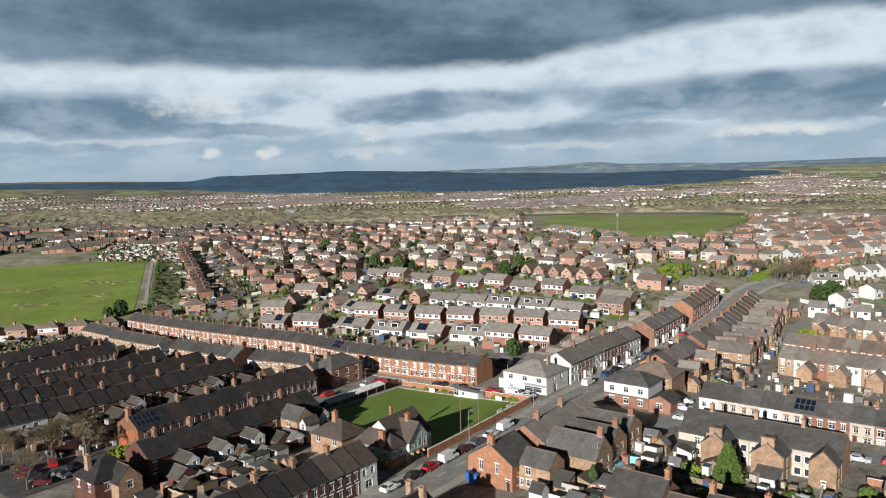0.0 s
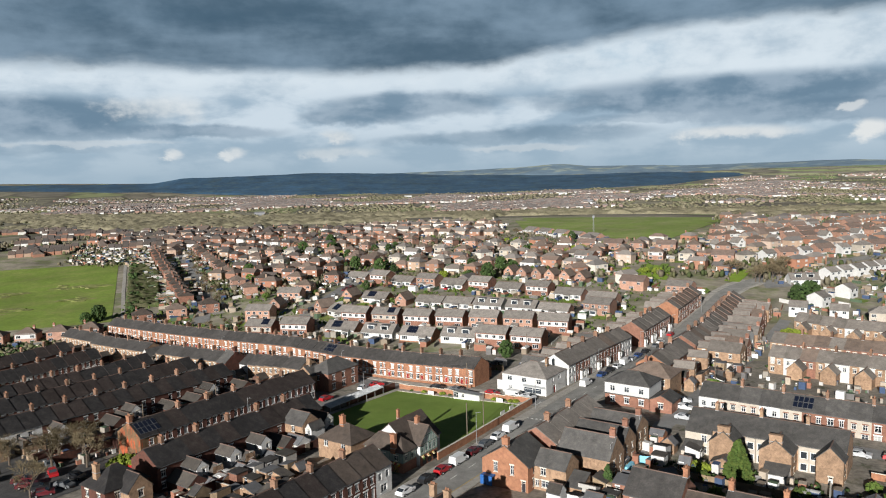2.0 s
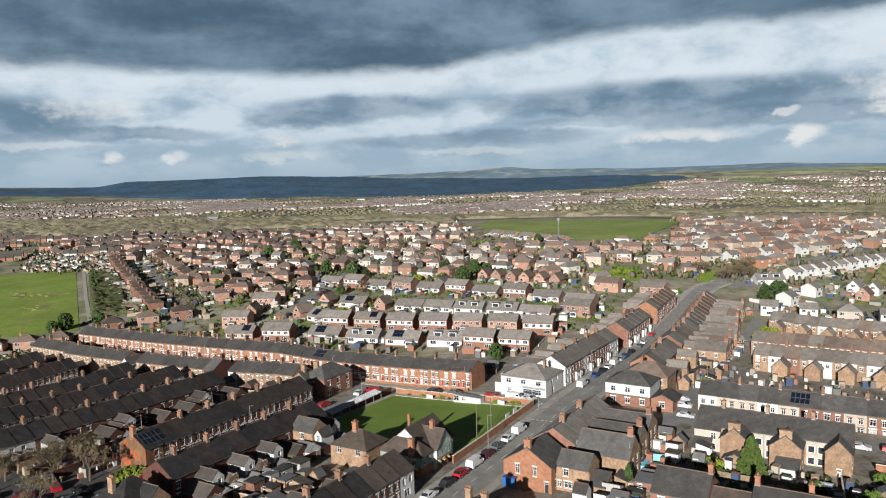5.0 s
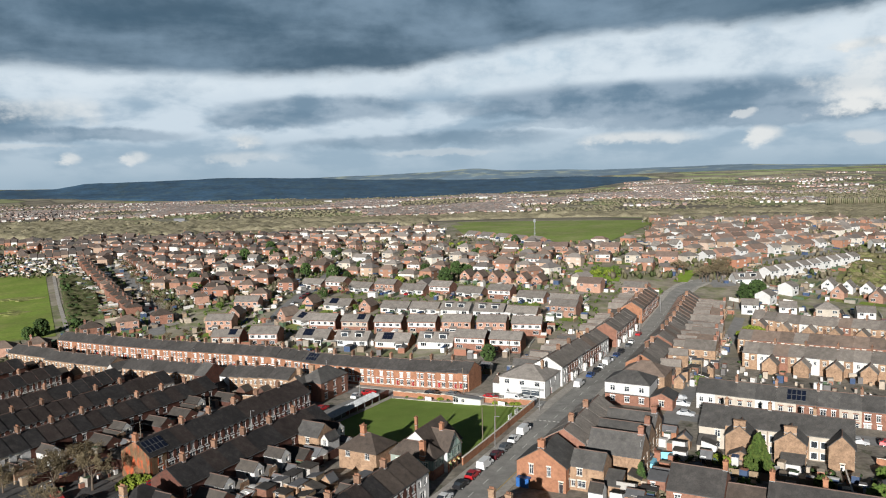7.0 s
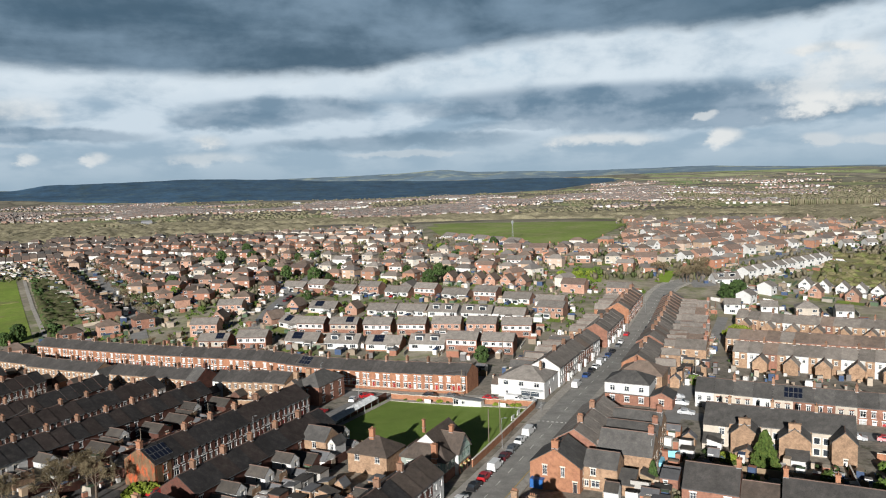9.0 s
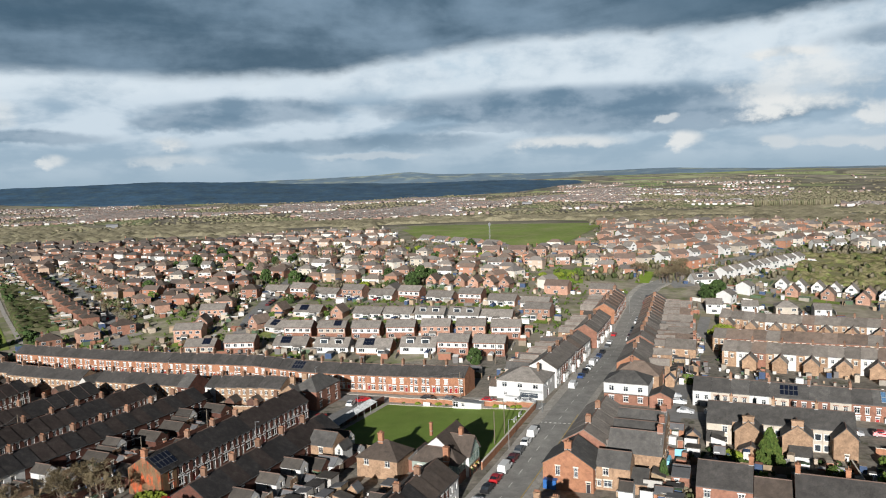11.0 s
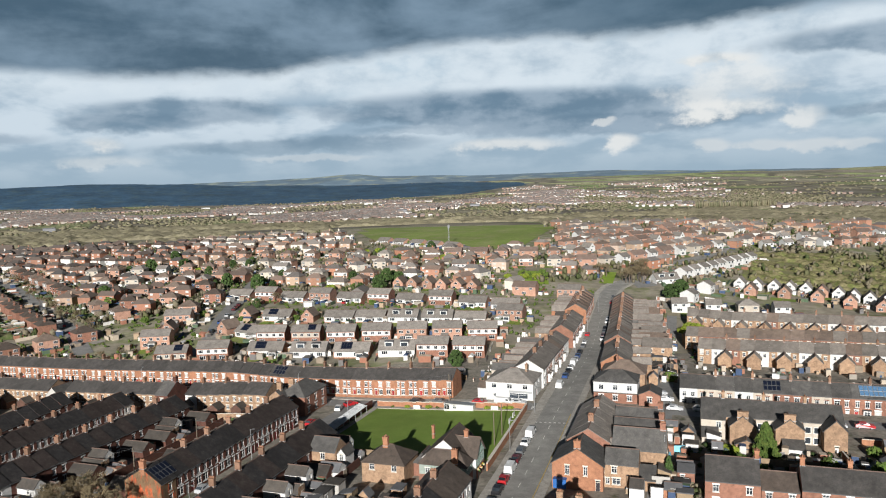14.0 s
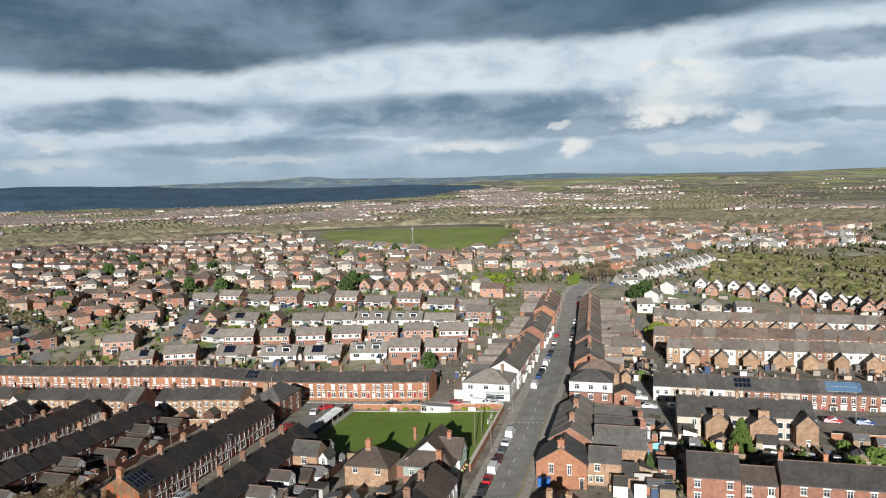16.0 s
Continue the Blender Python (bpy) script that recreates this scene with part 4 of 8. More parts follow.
# fields
drape("field", [(-330, 352), (-139, 368), (-196, 562), (-420, 530)], "grass", "rough green recreation field with worn bunkers", "field", lift=0.12, step=9)
strip("footpath", [(-133, 366), (-160, 455), (-191, 562)], -1.0, 1.0, "paving", "pale dirt footpath along the field", "path", lift=0.2)
drape("field", [(118, 625), (180, 484), (282, 608), (132, 730)], "field_grass", "bright green playing field beyond the houses", "field", lift=0.4, step=12)
drape("field", [(135, 660), (285, 612), (330, 660), (150, 780)], "field_grass", "bright green playing field beyond the houses", "field", lift=0.4, step=14)


def bunkers():
    """Low worn mounds with pale sandy faces on the recreation field."""
    r = random.Random(17)
    for cx, cy, n in ((-188, 476, 12), (-232, 462, 12), (-178, 436, 8), (-205, 412, 9)):
        q = Mesher()
        for k in range(n):
            x, y = cx + (k - n / 2) * 1.5 + r.gauss(0, 3.0), cy + r.gauss(0, 4.0)
            s = r.uniform(3.0, 6.0)
            q.blob((x, y, ground_z(x, y) - 0.25), s * 1.5, s, r.uniform(0.6, 1.1), 0, r, 0.25)
        piece("bunker", q, M["bunker"], "low grassy bunker mound with a worn sandy face", "mound", "field bunkers", kind="stuff")


bunkers()

# ---- terraced houses ----
rng = random.Random(7)


def house_pose(x, y, heading, dz=0.0):
    return pose(x, y, ground_z(x, y) + dz, 0, 0, heading)


def terraced(style, mirror, stack, plain):
    """One narrow house of a terrace, front to local -y."""
    s = STYLES[style]
    w, d, e, r = s["w"], s["d"], s["eave"], s["ridge"]
    sg = -1 if mirror else 1
    root = thing("terraced_house", s["label"], "house", s["group"])
    flip = lambda ops: [(k, c * sg, *rest) for k, c, *rest in ops]
    ops = {"S": flip(s["front"][:1] if plain == "front" else s["front"]), "N": flip(s["back"][:1] if plain == "back" else s["back"])}
    panes = style.startswith(("dark", "red"))
    block(root, 0, 0, w - 0.02, d, e, r, s["wall"], s["roof"], openings=ops, trim=s.get("trim", "stone_trim"), panes=panes)
    if s.get("wing"):
        k = s["wing"]
        if not (k.get("pair") and mirror):
            ww = k["w"]
            cx = sg * (w / 2 - ww / 2) if not k.get("pair") else -w / 2 + 0.0
            block(root, cx, d / 2 + k["len"] / 2 - 0.02, ww - 0.05, k["len"], k["eave"], k["ridge"], k["wall"], k.get("roof", s["roof"]), axis="y", openings={"N": k.get("back", [("window", 0.3, 3.0, 0.8, 1.1)]), "E": k.get("side", []), "W": k.get("side", [])}, names=("rear_wing", "rear_roof"), panes=False)
            if k.get("stack"):
                chimney(root, cx, d / 2 + k["len"] - 0.7, k["ridge"], s.get("stack_brick", "brick_brown"), 0.6, 0.9, 1.1, 2, "rear_chimney")
        if k.get("shed"):
            block(root, cx if not k.get("pair") or not mirror else 0, d / 2 + k["len"] + 1.4, k["w"] * 0.75, 2.8, 2.0, 2.7, k["wall"], "felt", axis="y", names=("outhouse", "outhouse_roof"))
    if s.get("bay"):
        bx = sg * s["bay"]
        block(root, bx, -d / 2 - 0.35, 1.7, 0.7, 2.7, 3.1, "upvc", s["roof"], "flat", openings={"S": [("window", 0, 0.9, 1.4, 1.5)]}, names=("bay_window", "bay_roof"), trim=None)
    if stack:
        chimney(root, -w / 2, 0, r, s.get("stack_brick", "brick_stack"))
    return root


def up(x, w=0.95, h=1.4, glass="glass", z=3.25):
    return ("window", x, z, w, h, glass)


def down(x, w=1.15, h=1.5, glass="glass", z=0.95):
    return ("window", x, z, w, h, glass)


def door(x, paint="door_dark"):
    return ("door", x, 0.15, 0.9, 2.35, paint)


BACK = [up(-0.7, 1.05, 1.4), down(-0.7, 1.05, 1.3), ("door", 0.95, 0.1, 0.85, 2.1, "upvc")]
STYLES = {
    "orange_a": dict(w=3.65, d=8.2, eave=5.6, ridge=8.0, wall="brick_orange", roof="slate_deep", front=[up(-0.55), up(0.85, 0.7), down(-0.6), door(0.95, "upvc")], back=BACK, trim="upvc", label="narrow orange-red brick terraced house with white lintels and slate roof", group="long brick terrace", wing=dict(w=2.0, len=4.0, eave=3.6, ridge=4.6, wall="brick_orange")),
    "orange_b": dict(w=3.65, d=8.2, eave=5.6, ridge=8.0, wall="brick_orange", roof="slate_deep", front=[up(-0.5, 1.2, 1.4, "curtain_glass"), down(-0.6, 1.2), door(0.95, "door_red")], back=BACK, trim="upvc", label="narrow orange-red brick terraced house with white lintels and slate roof", group="long brick terrace", wing=dict(w=2.0, len=4.0, eave=3.6, ridge=4.6, wall="brick_orange")),
    "orange_w": dict(w=3.65, d=8.2, eave=5.6, ridge=8.0, wall="render_white", roof="slate_deep", front=[up(-0.5, 1.1), down(-0.6, 1.2), door(0.95, "door_dark")], back=BACK, trim="upvc", label="white rendered terraced house in the brick row", group="long brick terrace"),
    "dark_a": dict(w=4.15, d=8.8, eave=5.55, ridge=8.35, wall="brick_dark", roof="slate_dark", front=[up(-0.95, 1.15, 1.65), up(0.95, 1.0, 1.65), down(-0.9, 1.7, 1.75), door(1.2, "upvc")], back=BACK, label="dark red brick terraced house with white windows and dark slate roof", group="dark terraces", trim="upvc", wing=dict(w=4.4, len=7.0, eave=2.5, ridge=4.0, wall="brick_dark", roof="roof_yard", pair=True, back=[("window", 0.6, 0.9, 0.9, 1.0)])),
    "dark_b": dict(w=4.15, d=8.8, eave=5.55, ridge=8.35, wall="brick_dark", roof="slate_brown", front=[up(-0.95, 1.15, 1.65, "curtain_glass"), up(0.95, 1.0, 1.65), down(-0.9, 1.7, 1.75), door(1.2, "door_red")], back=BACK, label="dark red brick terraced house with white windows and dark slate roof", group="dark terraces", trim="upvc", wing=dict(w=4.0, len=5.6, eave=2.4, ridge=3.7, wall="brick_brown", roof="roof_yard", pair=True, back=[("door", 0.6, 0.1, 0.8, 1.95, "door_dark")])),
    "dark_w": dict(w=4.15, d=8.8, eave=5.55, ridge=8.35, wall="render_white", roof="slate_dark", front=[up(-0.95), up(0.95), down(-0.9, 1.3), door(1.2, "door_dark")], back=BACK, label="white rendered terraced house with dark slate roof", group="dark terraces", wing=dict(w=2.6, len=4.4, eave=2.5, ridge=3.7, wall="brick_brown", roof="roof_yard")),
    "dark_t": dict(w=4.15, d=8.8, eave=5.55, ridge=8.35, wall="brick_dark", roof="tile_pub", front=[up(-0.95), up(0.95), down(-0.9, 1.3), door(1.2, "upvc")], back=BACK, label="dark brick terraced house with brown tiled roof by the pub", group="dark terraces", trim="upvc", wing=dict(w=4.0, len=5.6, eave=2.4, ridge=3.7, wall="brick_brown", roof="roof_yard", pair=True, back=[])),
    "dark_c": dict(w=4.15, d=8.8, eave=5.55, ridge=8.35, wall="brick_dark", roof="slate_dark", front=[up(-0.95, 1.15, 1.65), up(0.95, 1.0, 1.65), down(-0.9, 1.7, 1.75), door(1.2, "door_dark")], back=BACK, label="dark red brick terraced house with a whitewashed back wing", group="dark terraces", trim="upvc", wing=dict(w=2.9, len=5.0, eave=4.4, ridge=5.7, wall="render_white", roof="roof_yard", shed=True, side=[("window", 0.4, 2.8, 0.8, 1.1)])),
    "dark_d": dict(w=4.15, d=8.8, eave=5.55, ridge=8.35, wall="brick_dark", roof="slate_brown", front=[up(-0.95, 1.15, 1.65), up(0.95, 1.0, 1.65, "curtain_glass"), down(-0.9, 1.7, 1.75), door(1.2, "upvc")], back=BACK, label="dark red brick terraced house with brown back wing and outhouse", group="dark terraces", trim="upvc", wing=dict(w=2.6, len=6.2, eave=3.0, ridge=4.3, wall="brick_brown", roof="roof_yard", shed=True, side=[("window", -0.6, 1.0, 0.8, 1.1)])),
    "brown_a": dict(w=4.0, d=8.2, eave=5.5, ridge=7.9, wall="brick_brown", roof="slate_deep", front=[up(-0.8), down(-0.8), door(1.1)], back=[up(-0.8, 0.95, 1.3), up(0.95, 0.6, 1.0), down(-0.8, 1.0, 1.2)], label="brown brick terraced house with slate roof, rear yard", group="brown terraces", wing=dict(w=3.4, len=3.6, eave=2.2, ridge=3.5, wall="brick_mid", roof="roof_yard", pair=True, back=[])),
    "brown_w": dict(w=4.0, d=8.2, eave=5.5, ridge=7.9, wall="render_white", roof="slate_deep", front=[up(-0.8), down(-0.8), door(1.1)], back=[up(-0.8, 0.95, 1.3), down(-0.8, 1.0, 1.2)], label="white rendered terraced house with slate roof", group="brown terraces", wing=dict(w=3.0, len=4.0, eave=2.7, ridge=4.0, wall="render_grey")),
    "rear_a": dict(w=4.4, d=8.2, eave=5.5, ridge=7.9, wall="brick_brown", roof="slate_warm", front=[up(-0.95), up(0.95), down(-0.9, 1.3), door(1.2)], back=[up(0.9, 1.2, 1.7, "curtain_glass"), up(-0.9, 0.9, 1.2), down(0.9, 1.0, 1.3)], label="brown brick terraced house with gabled rear wings", group="right-hand terraces", wing=dict(w=4.2, len=5.0, eave=3.6, ridge=5.6, wall="brick_brown", pair=True, back=[])),
    "rear_w": dict(w=4.4, d=8.2, eave=5.5, ridge=7.9, wall="render_white", roof="slate_warm", front=[up(-0.95), up(0.95), down(-0.9, 1.3), door(1.2)], back=[up(0.9, 1.0, 1.3), up(-0.9, 0.9, 1.2), down(0.9, 1.0, 1.3)], label="white rendered terraced house with gabled rear wings", group="right-hand terraces", wing=dict(w=4.2, len=5.0, eave=3.6, ridge=5.6, wall="brick_brown", pair=True, back=[])),
    "rear_r": dict(w=4.4, d=8.2, eave=5.5, ridge=7.9, wall="brick_red", roof="tile_brown", front=[up(-0.95, 1.0, 1.3, "curtain_glass"), up(0.95), down(-0.9, 1.3), door(1.2, "upvc")], back=[up(0.9, 1.0, 1.3), up(-0.9, 0.9, 1.2), down(0.9, 1.0, 1.3)], label="red brick terraced house with gabled rear wings", group="right-hand terraces", wing=dict(w=4.2, len=5.0, eave=3.6, ridge=5.6, wall="brick_brown", pair=True, back=[])),
    "red_a": dict(w=4.6, d=8.4, eave=5.7, ridge=8.2, wall="brick_red", roof="slate", front=[up(-1.1, 1.0, 1.5), up(1.1, 0.9, 1.5), door(1.3, "door_red")], back=BACK, bay=-1.0, trim="upvc", label="red brick terraced house with white bay window", group="red terrace"),
    "red_b": dict(w=4.6, d=8.4, eave=5.7, ridge=8.2, wall="brick_red", roof="slate", front=[up(-1.1, 1.3, 1.5), up(1.1, 0.9, 1.5), down(-1.1, 1.5, 1.6, "curtain_glass"), door(1.3, "upvc")], back=BACK, trim="upvc", label="red brick terraced house with white lintels", group="red terrace"),
    "red_c": dict(w=4.6, d=8.4, eave=5.7, ridge=8.2, wall="render_cream", roof="slate", front=[up(-1.1, 1.0, 1.3), up(1.1, 1.0, 1.3), down(-1.1, 1.4, 1.5), door(1.3, "door_dark")], back=BACK, trim="brick_red", label="cream rendered terraced house with red window surrounds", group="red terrace"),
    "red_w": dict(w=4.6, d=8.4, eave=5.7, ridge=8.2, wall="render_white", roof="slate", front=[up(-1.1, 1.0, 1.3), up(1.1, 1.0, 1.3), down(-1.1, 1.4, 1.5), door(1.3, "door_dark")], back=BACK, trim="upvc", label="white rendered terraced house with slate roof", group="red terrace"),
    "road_a": dict(w=5.0, d=9.0, eave=5.9, ridge=8.6, wall="brick_red", roof="slate_warm", front=[up(-1.1, 1.3, 1.6), up(1.2, 0.9, 1.5), door(1.4, "door_dark")], back=BACK, bay=-1.1, trim="upvc", label="red brick roadside house with white bays and slate roof", group="main road houses", wing=dict(w=2.8, len=6.0, eave=5.0, ridge=6.5, wall="brick_brown", side=[("window", -1.0, 3.0, 0.8, 1.1)])),
    "road_t": dict(w=5.0, d=9.0, eave=5.9, ridge=8.6, wall="brick_red", roof="tile_brown", front=[up(-1.1, 1.3, 1.6), up(1.2, 0.9, 1.5), down(-1.1, 1.6, 1.7), door(1.4, "upvc")], back=BACK, trim="upvc", label="red brick roadside house with brown tiled roof", group="main road houses", wing=dict(w=3.4, len=6.6, eave=4.6, ridge=6.6, wall="brick_orange", roof="slate_warm")),
    "road_w": dict(w=5.0, d=9.0, eave=5.9, ridge=8.6, wall="render_white", roof="slate_warm", front=[up(-1.1, 1.3, 1.6), up(1.2, 0.9, 1.5), down(-1.1, 1.6, 1.7), door(1.4, "door_red")], back=BACK, trim="upvc", label="white rendered roadside house with slate roof", group="main road houses", wing=dict(w=3.0, len=7.4, eave=4.8, ridge=6.4, wall="render_cream", roof="slate")),
    "road_o": dict(w=5.0, d=9.0, eave=5.9, ridge=8.6, wall="brick_orange", roof="slate_warm", front=[up(-1.1, 1.3, 1.6), up(1.2, 0.9, 1.5), down(-1.1, 1.6, 1.7), door(1.4, "upvc")], back=BACK, trim="upvc", label="orange brick roadside house with slate roof", group="main road houses", wing=dict(w=3.2, len=4.6, eave=3.1, ridge=4.6, wall="brick_red", roof="roof_yard")),
}
_made = {}


def put_house(style, mirror, stack, plain, m):
    key = (style, mirror, stack, plain)
    if key in _made:
        return copy_thing(_made[key], m)
    ob = terraced(style, mirror, stack, plain)
    ob.matrix_basis = m
    _made[key] = ob
    return ob


def terrace(a, b, styles, plain="back", width=None, dz=0.0, stack_every=2, skip=()):
    """A row of houses with its ridge from a to b (places along and across the road), fronts to the right of that way."""
    (ax, ay), (bx, by) = at(*a), at(*b)
    ln, heading = math.hypot(bx - ax, by - ay), math.degrees(math.atan2(by - ay, bx - ax))
    w = width or STYLES[styles[0]]["w"]
    n = max(1, round(ln / w))
    for k in range(n):
        if k in skip:
            continue
        t = (k + 0.5) * w / ln
        x, y = ax + (bx - ax) * t, ay + (by - ay) * t
        st = styles[k] if len(styles) == n else rng.choice(styles)
        put_house(st, k % 2 == 1, k % stack_every == 0 and k > 0, plain, house_pose(x, y, heading, dz))
    # end stack
    return n


O3 = ["orange_a"] * 12 + ["orange_b"] * 10 + ["orange_w"]
terrace((5.5, -200), (5.5, -11), O3)
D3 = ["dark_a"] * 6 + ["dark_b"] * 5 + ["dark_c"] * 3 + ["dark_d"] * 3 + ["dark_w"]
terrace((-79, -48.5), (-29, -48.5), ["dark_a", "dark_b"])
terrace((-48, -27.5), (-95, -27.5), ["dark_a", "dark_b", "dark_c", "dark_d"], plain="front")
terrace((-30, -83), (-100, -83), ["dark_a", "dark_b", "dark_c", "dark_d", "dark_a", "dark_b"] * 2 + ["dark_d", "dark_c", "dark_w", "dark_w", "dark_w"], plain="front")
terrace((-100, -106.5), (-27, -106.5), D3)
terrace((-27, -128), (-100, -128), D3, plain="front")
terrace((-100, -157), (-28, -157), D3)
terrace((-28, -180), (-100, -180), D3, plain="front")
terrace((-15.5, -60), (-15.5, -89), ["brown_a", "brown_a", "brown_a", "brown_a", "brown_a", "brown_a", "brown_w"], plain="front")
terrace((-15.5, -98), (-15.5, -132), ["brown_a"], plain="front")
terrace((-15.5, -141), (-15.5, -176), ["brown_a"], plain="front")
terrace((-14, -178), (-14, -203), ["brown_a"], plain="front")
# right of the main road
terrace((8.5, 53), (8.5, 118), ["red_w", "red_c", "red_c", "red_w", "red_c", "red_a", "red_b", "red_c", "red_b", "red_a", "red_b", "red_a", "red_b", "red_a"], dz=-1.3)
R3 = ["rear_a"] * 4 + ["rear_w"] * 3 + ["rear_r"]
terrace((55, 137), (63, 56), ["rear_a", "rear_w", "rear_r", "rear_a", "rear_w", "rear_w", "rear_a", "rear_r", "rear_w", "rear_a", "rear_w", "rear_a", "rear_a", "rear_w", "rear_a", "rear_r", "rear_w", "rear_a"], plain="front")
terrace((87, 54), (77, 140), ["rear_r", "rear_r", "rear_a"])
terrace((109, 145), (128, 54), R3, plain="front")
# along the main road, both sides
G3 = ["road_a"] * 3 + ["road_w"] * 3 + ["road_t"]
terrace((12.5, 9.9), (63, 9.3), G3)
terrace((75, 9.0), (105, 8.6), ["road_a"])
terrace((116, 8.2), (152, 7.2), ["road_o", "road_t", "road_a"])
terrace((150, 25.4), (62, 31.2), ["road_a", "road_o", "road_t", "road_o", "road_w", "road_t"])
terrace((54, 32.3), (26, 34.2), ["road_a", "road_o"])

# ---- the buildings round the green ----
GH = 49.0                                # heading of local x along the main road


def building(name, label, category, u, v, heading, dz=0.0, group=""):
    x, y = at(u, v)
    return thing(name, label, category, group, m=house_pose(x, y, heading, dz))


def windows(n, span, z, w=1.1, h=1.4, glass="glass"):
    return [("window", (k - (n - 1) / 2) * span / max(n - 1, 1), z, w, h, glass) for k in range(n)]


# white corner shop
b = building("corner_shop", "white rendered corner shop with brown tiled roof and shop front", "shop", 5.4, 7.2, GH - 90)
block(b, 0, 0, 13.6, 12.0, 5.2, 8.0, "render_white", "tile_grey", "hip", openings={"S": windows(3, 9.0, 3.4, 1.5, 1.3) + [("window", 2.6, 0.7, 5.4, 1.5), ("window", -4.3, 1.0, 0.9, 1.0)], "E": windows(2, 4, 3.4, 1.2, 1.3) + [("door", -1.0, 0.1, 1.2, 2.4, "door_red")]}, trim="upvc")
block(b, -8.45, -1.0, 3.2, 5.0, 2.6, 3.8, "render_white", "tile_brown", "gable", names=("side_wing", "side_roof"))
chimney(b, 3.5, 1.0, 7.4, "brick_brown")
q = Mesher()
q.box(-0.2, 6.6, -6.2, -6.05, 2.35, 2.95)
part("shop_sign", q, M["metal_grey"], b, "grey shop fascia board")

# red brick end house with the lit gable, and its row along the road
b = building("end_house", "orange brick end house with stone-dressed gable windows", "house", -54.0, 34.9, GH - 90)
block(b, 0, 0, 10.0, 9.0, 5.2, 8.4, "brick_orange", "slate", "gable", "y", openings={"S": [("window", -2.0, 3.0, 0.9, 1.9), ("window", 1.6, 3.0, 0.8, 1.9), ("door", 4.0, 0.1, 0.9, 2.2, "door_dark")], "E": [("window", -2, 3.4, 1.1, 1.4), ("window", -2, 0.9, 1.5, 1.5)]})
chimney(b, 0, -3.9, 8.4, "brick_orange", 1.3, 0.8, 1.5, 4)
block(b, 8.3, 0.6, 6.6, 5.4, 5.2, 7.4, "brick_brown", "slate", "gable", "x", openings={"S": [("window", -1.4, 3.2, 1.1, 1.4), ("window", -1.0, 0.9, 1.6, 1.3), ("window", -2.7, 0.9, 0.8, 1.2)]}, names=("rear_wing", "rear_roof"))
block(b, 13.2, -0.6, 3.2, 4.0, 2.6, 4.2, "brick_brown", "slate", "mono", names=("outhouse", "outhouse_roof"))
q = Mesher()
q.box(-4.6, -2.0, -6.0, -4.6, 2.2, 2.4), q.box(-4.6, -2.0, -6.0, -5.9, 0.6, 2.2)
part("awning", q, M["sign_blue"], b, "blue awning over the yard window")
terrace((-22, 35.5), (-47, 35.5), ["road_a"])
for k, (uu, hh) in enumerate(((-44, 9.4), (-36, 8.8), (-27, 8.4))):
    b = building("rear_building", "grey slate-roofed building behind the roadside row", "house", uu, 46.0 - k * 0.6, GH)
    block(b, 0, 0, 7.0, 11.0, 5.0, hh - 1.0, "brick_brown", "slate", "gable", "y", openings={"S": windows(2, 3, 3.0, 0.9, 1.2) + windows(2, 3, 0.8, 0.9, 1.2)})
    chimney(b, 0, -4.6, hh - 1.0, "brick_red", 0.7, 1.1, 1.4)
for k, (uu, vv, w, d, hh, wall, roof) in enumerate(((64, 44.5, 7.5, 10, 7.4, "brick_brown", "slate_warm"), (76, 43.0, 7.0, 11, 7.0, "brick_red", "tile_brown"), (88, 42.0, 8.0, 9, 7.6, "render_white", "slate_warm"), (101, 41.0, 7.0, 11, 7.2, "brick_brown", "tile_grey"), (114, 39.5, 7.5, 10, 7.4, "brick_red", "slate_warm"), (128, 38.0, 7.5, 9, 7.0, "brick_pink", "tile_brown"), (141, 37.0, 7.0, 10, 7.2, "brick_brown", "slate_warm"))):
    b = building("rear_building", "brick house with slate roof behind the roadside row", "house", uu, vv, GH)
    block(b, 0, 0, w, d, hh - 2.4, hh, wall, roof, "gable", "y", openings={"S": windows(2, 3, 2.9, 0.9, 1.2) + windows(2, 3, 0.8, 0.9, 1.2), "W": windows(2, 4, 2.9, 0.9, 1.2)}, panes=False)
    chimney(b, 0, -d / 2 + 0.6, hh, "brick_red", 0.7, 1.0, 1.3, 2)
b = building("near_house", "dark slate-roofed roadside house with brown brick stacks", "house", -86.5, 37.6, GH)
block(b, 0, 0, 10.0, 9.0, 5.4, 8.2, "brick_red", "slate_dark", "gable", "x", openings={"S": windows(2, 5, 3.2)})
chimney(b, 3.2, -1.4, 7.6, "brick_brown", 0.8, 1.0, 1.7, 3)
chimney(b, 3.9, 1.9, 7.2, "brick_brown", 0.8, 1.0, 2.1, 4)
# white and brick hipped house on the side street
b = building("hipped_house", "hipped house, white render above red brick", "house", 4.0, 36.5, GH - 90)
block(b, 0, 0, 11.5, 9.0, 2.9, 3.0, "brick_red", "slate", "flat", openings={"S": windows(3, 7.5, 0.9, 1.3, 1.4), "W": windows(2, 4, 0.9, 1.2, 1.4)}, trim="upvc")
block(b, 0, 0, 11.6, 9.1, 5.9, 8.4, "render_white", "slate", "hip", openings={"S": windows(3, 7.5, 3.7, 1.3, 1.4), "W": windows(2, 4, 3.7, 1.2, 1.4)}, base=3.05, trim="upvc", names=("upper_wall", "roof"))
b = building("hipped_house", "brown-tiled hipped house behind the corner", "house", 16.5, 37.5, GH - 90)
block(b, 0, 0, 12.0, 9.5, 5.6, 8.4, "brick_brown", "tile_brown", "hip", openings={"S": windows(3, 8, 3.4), "W": windows(2, 4, 3.4)})
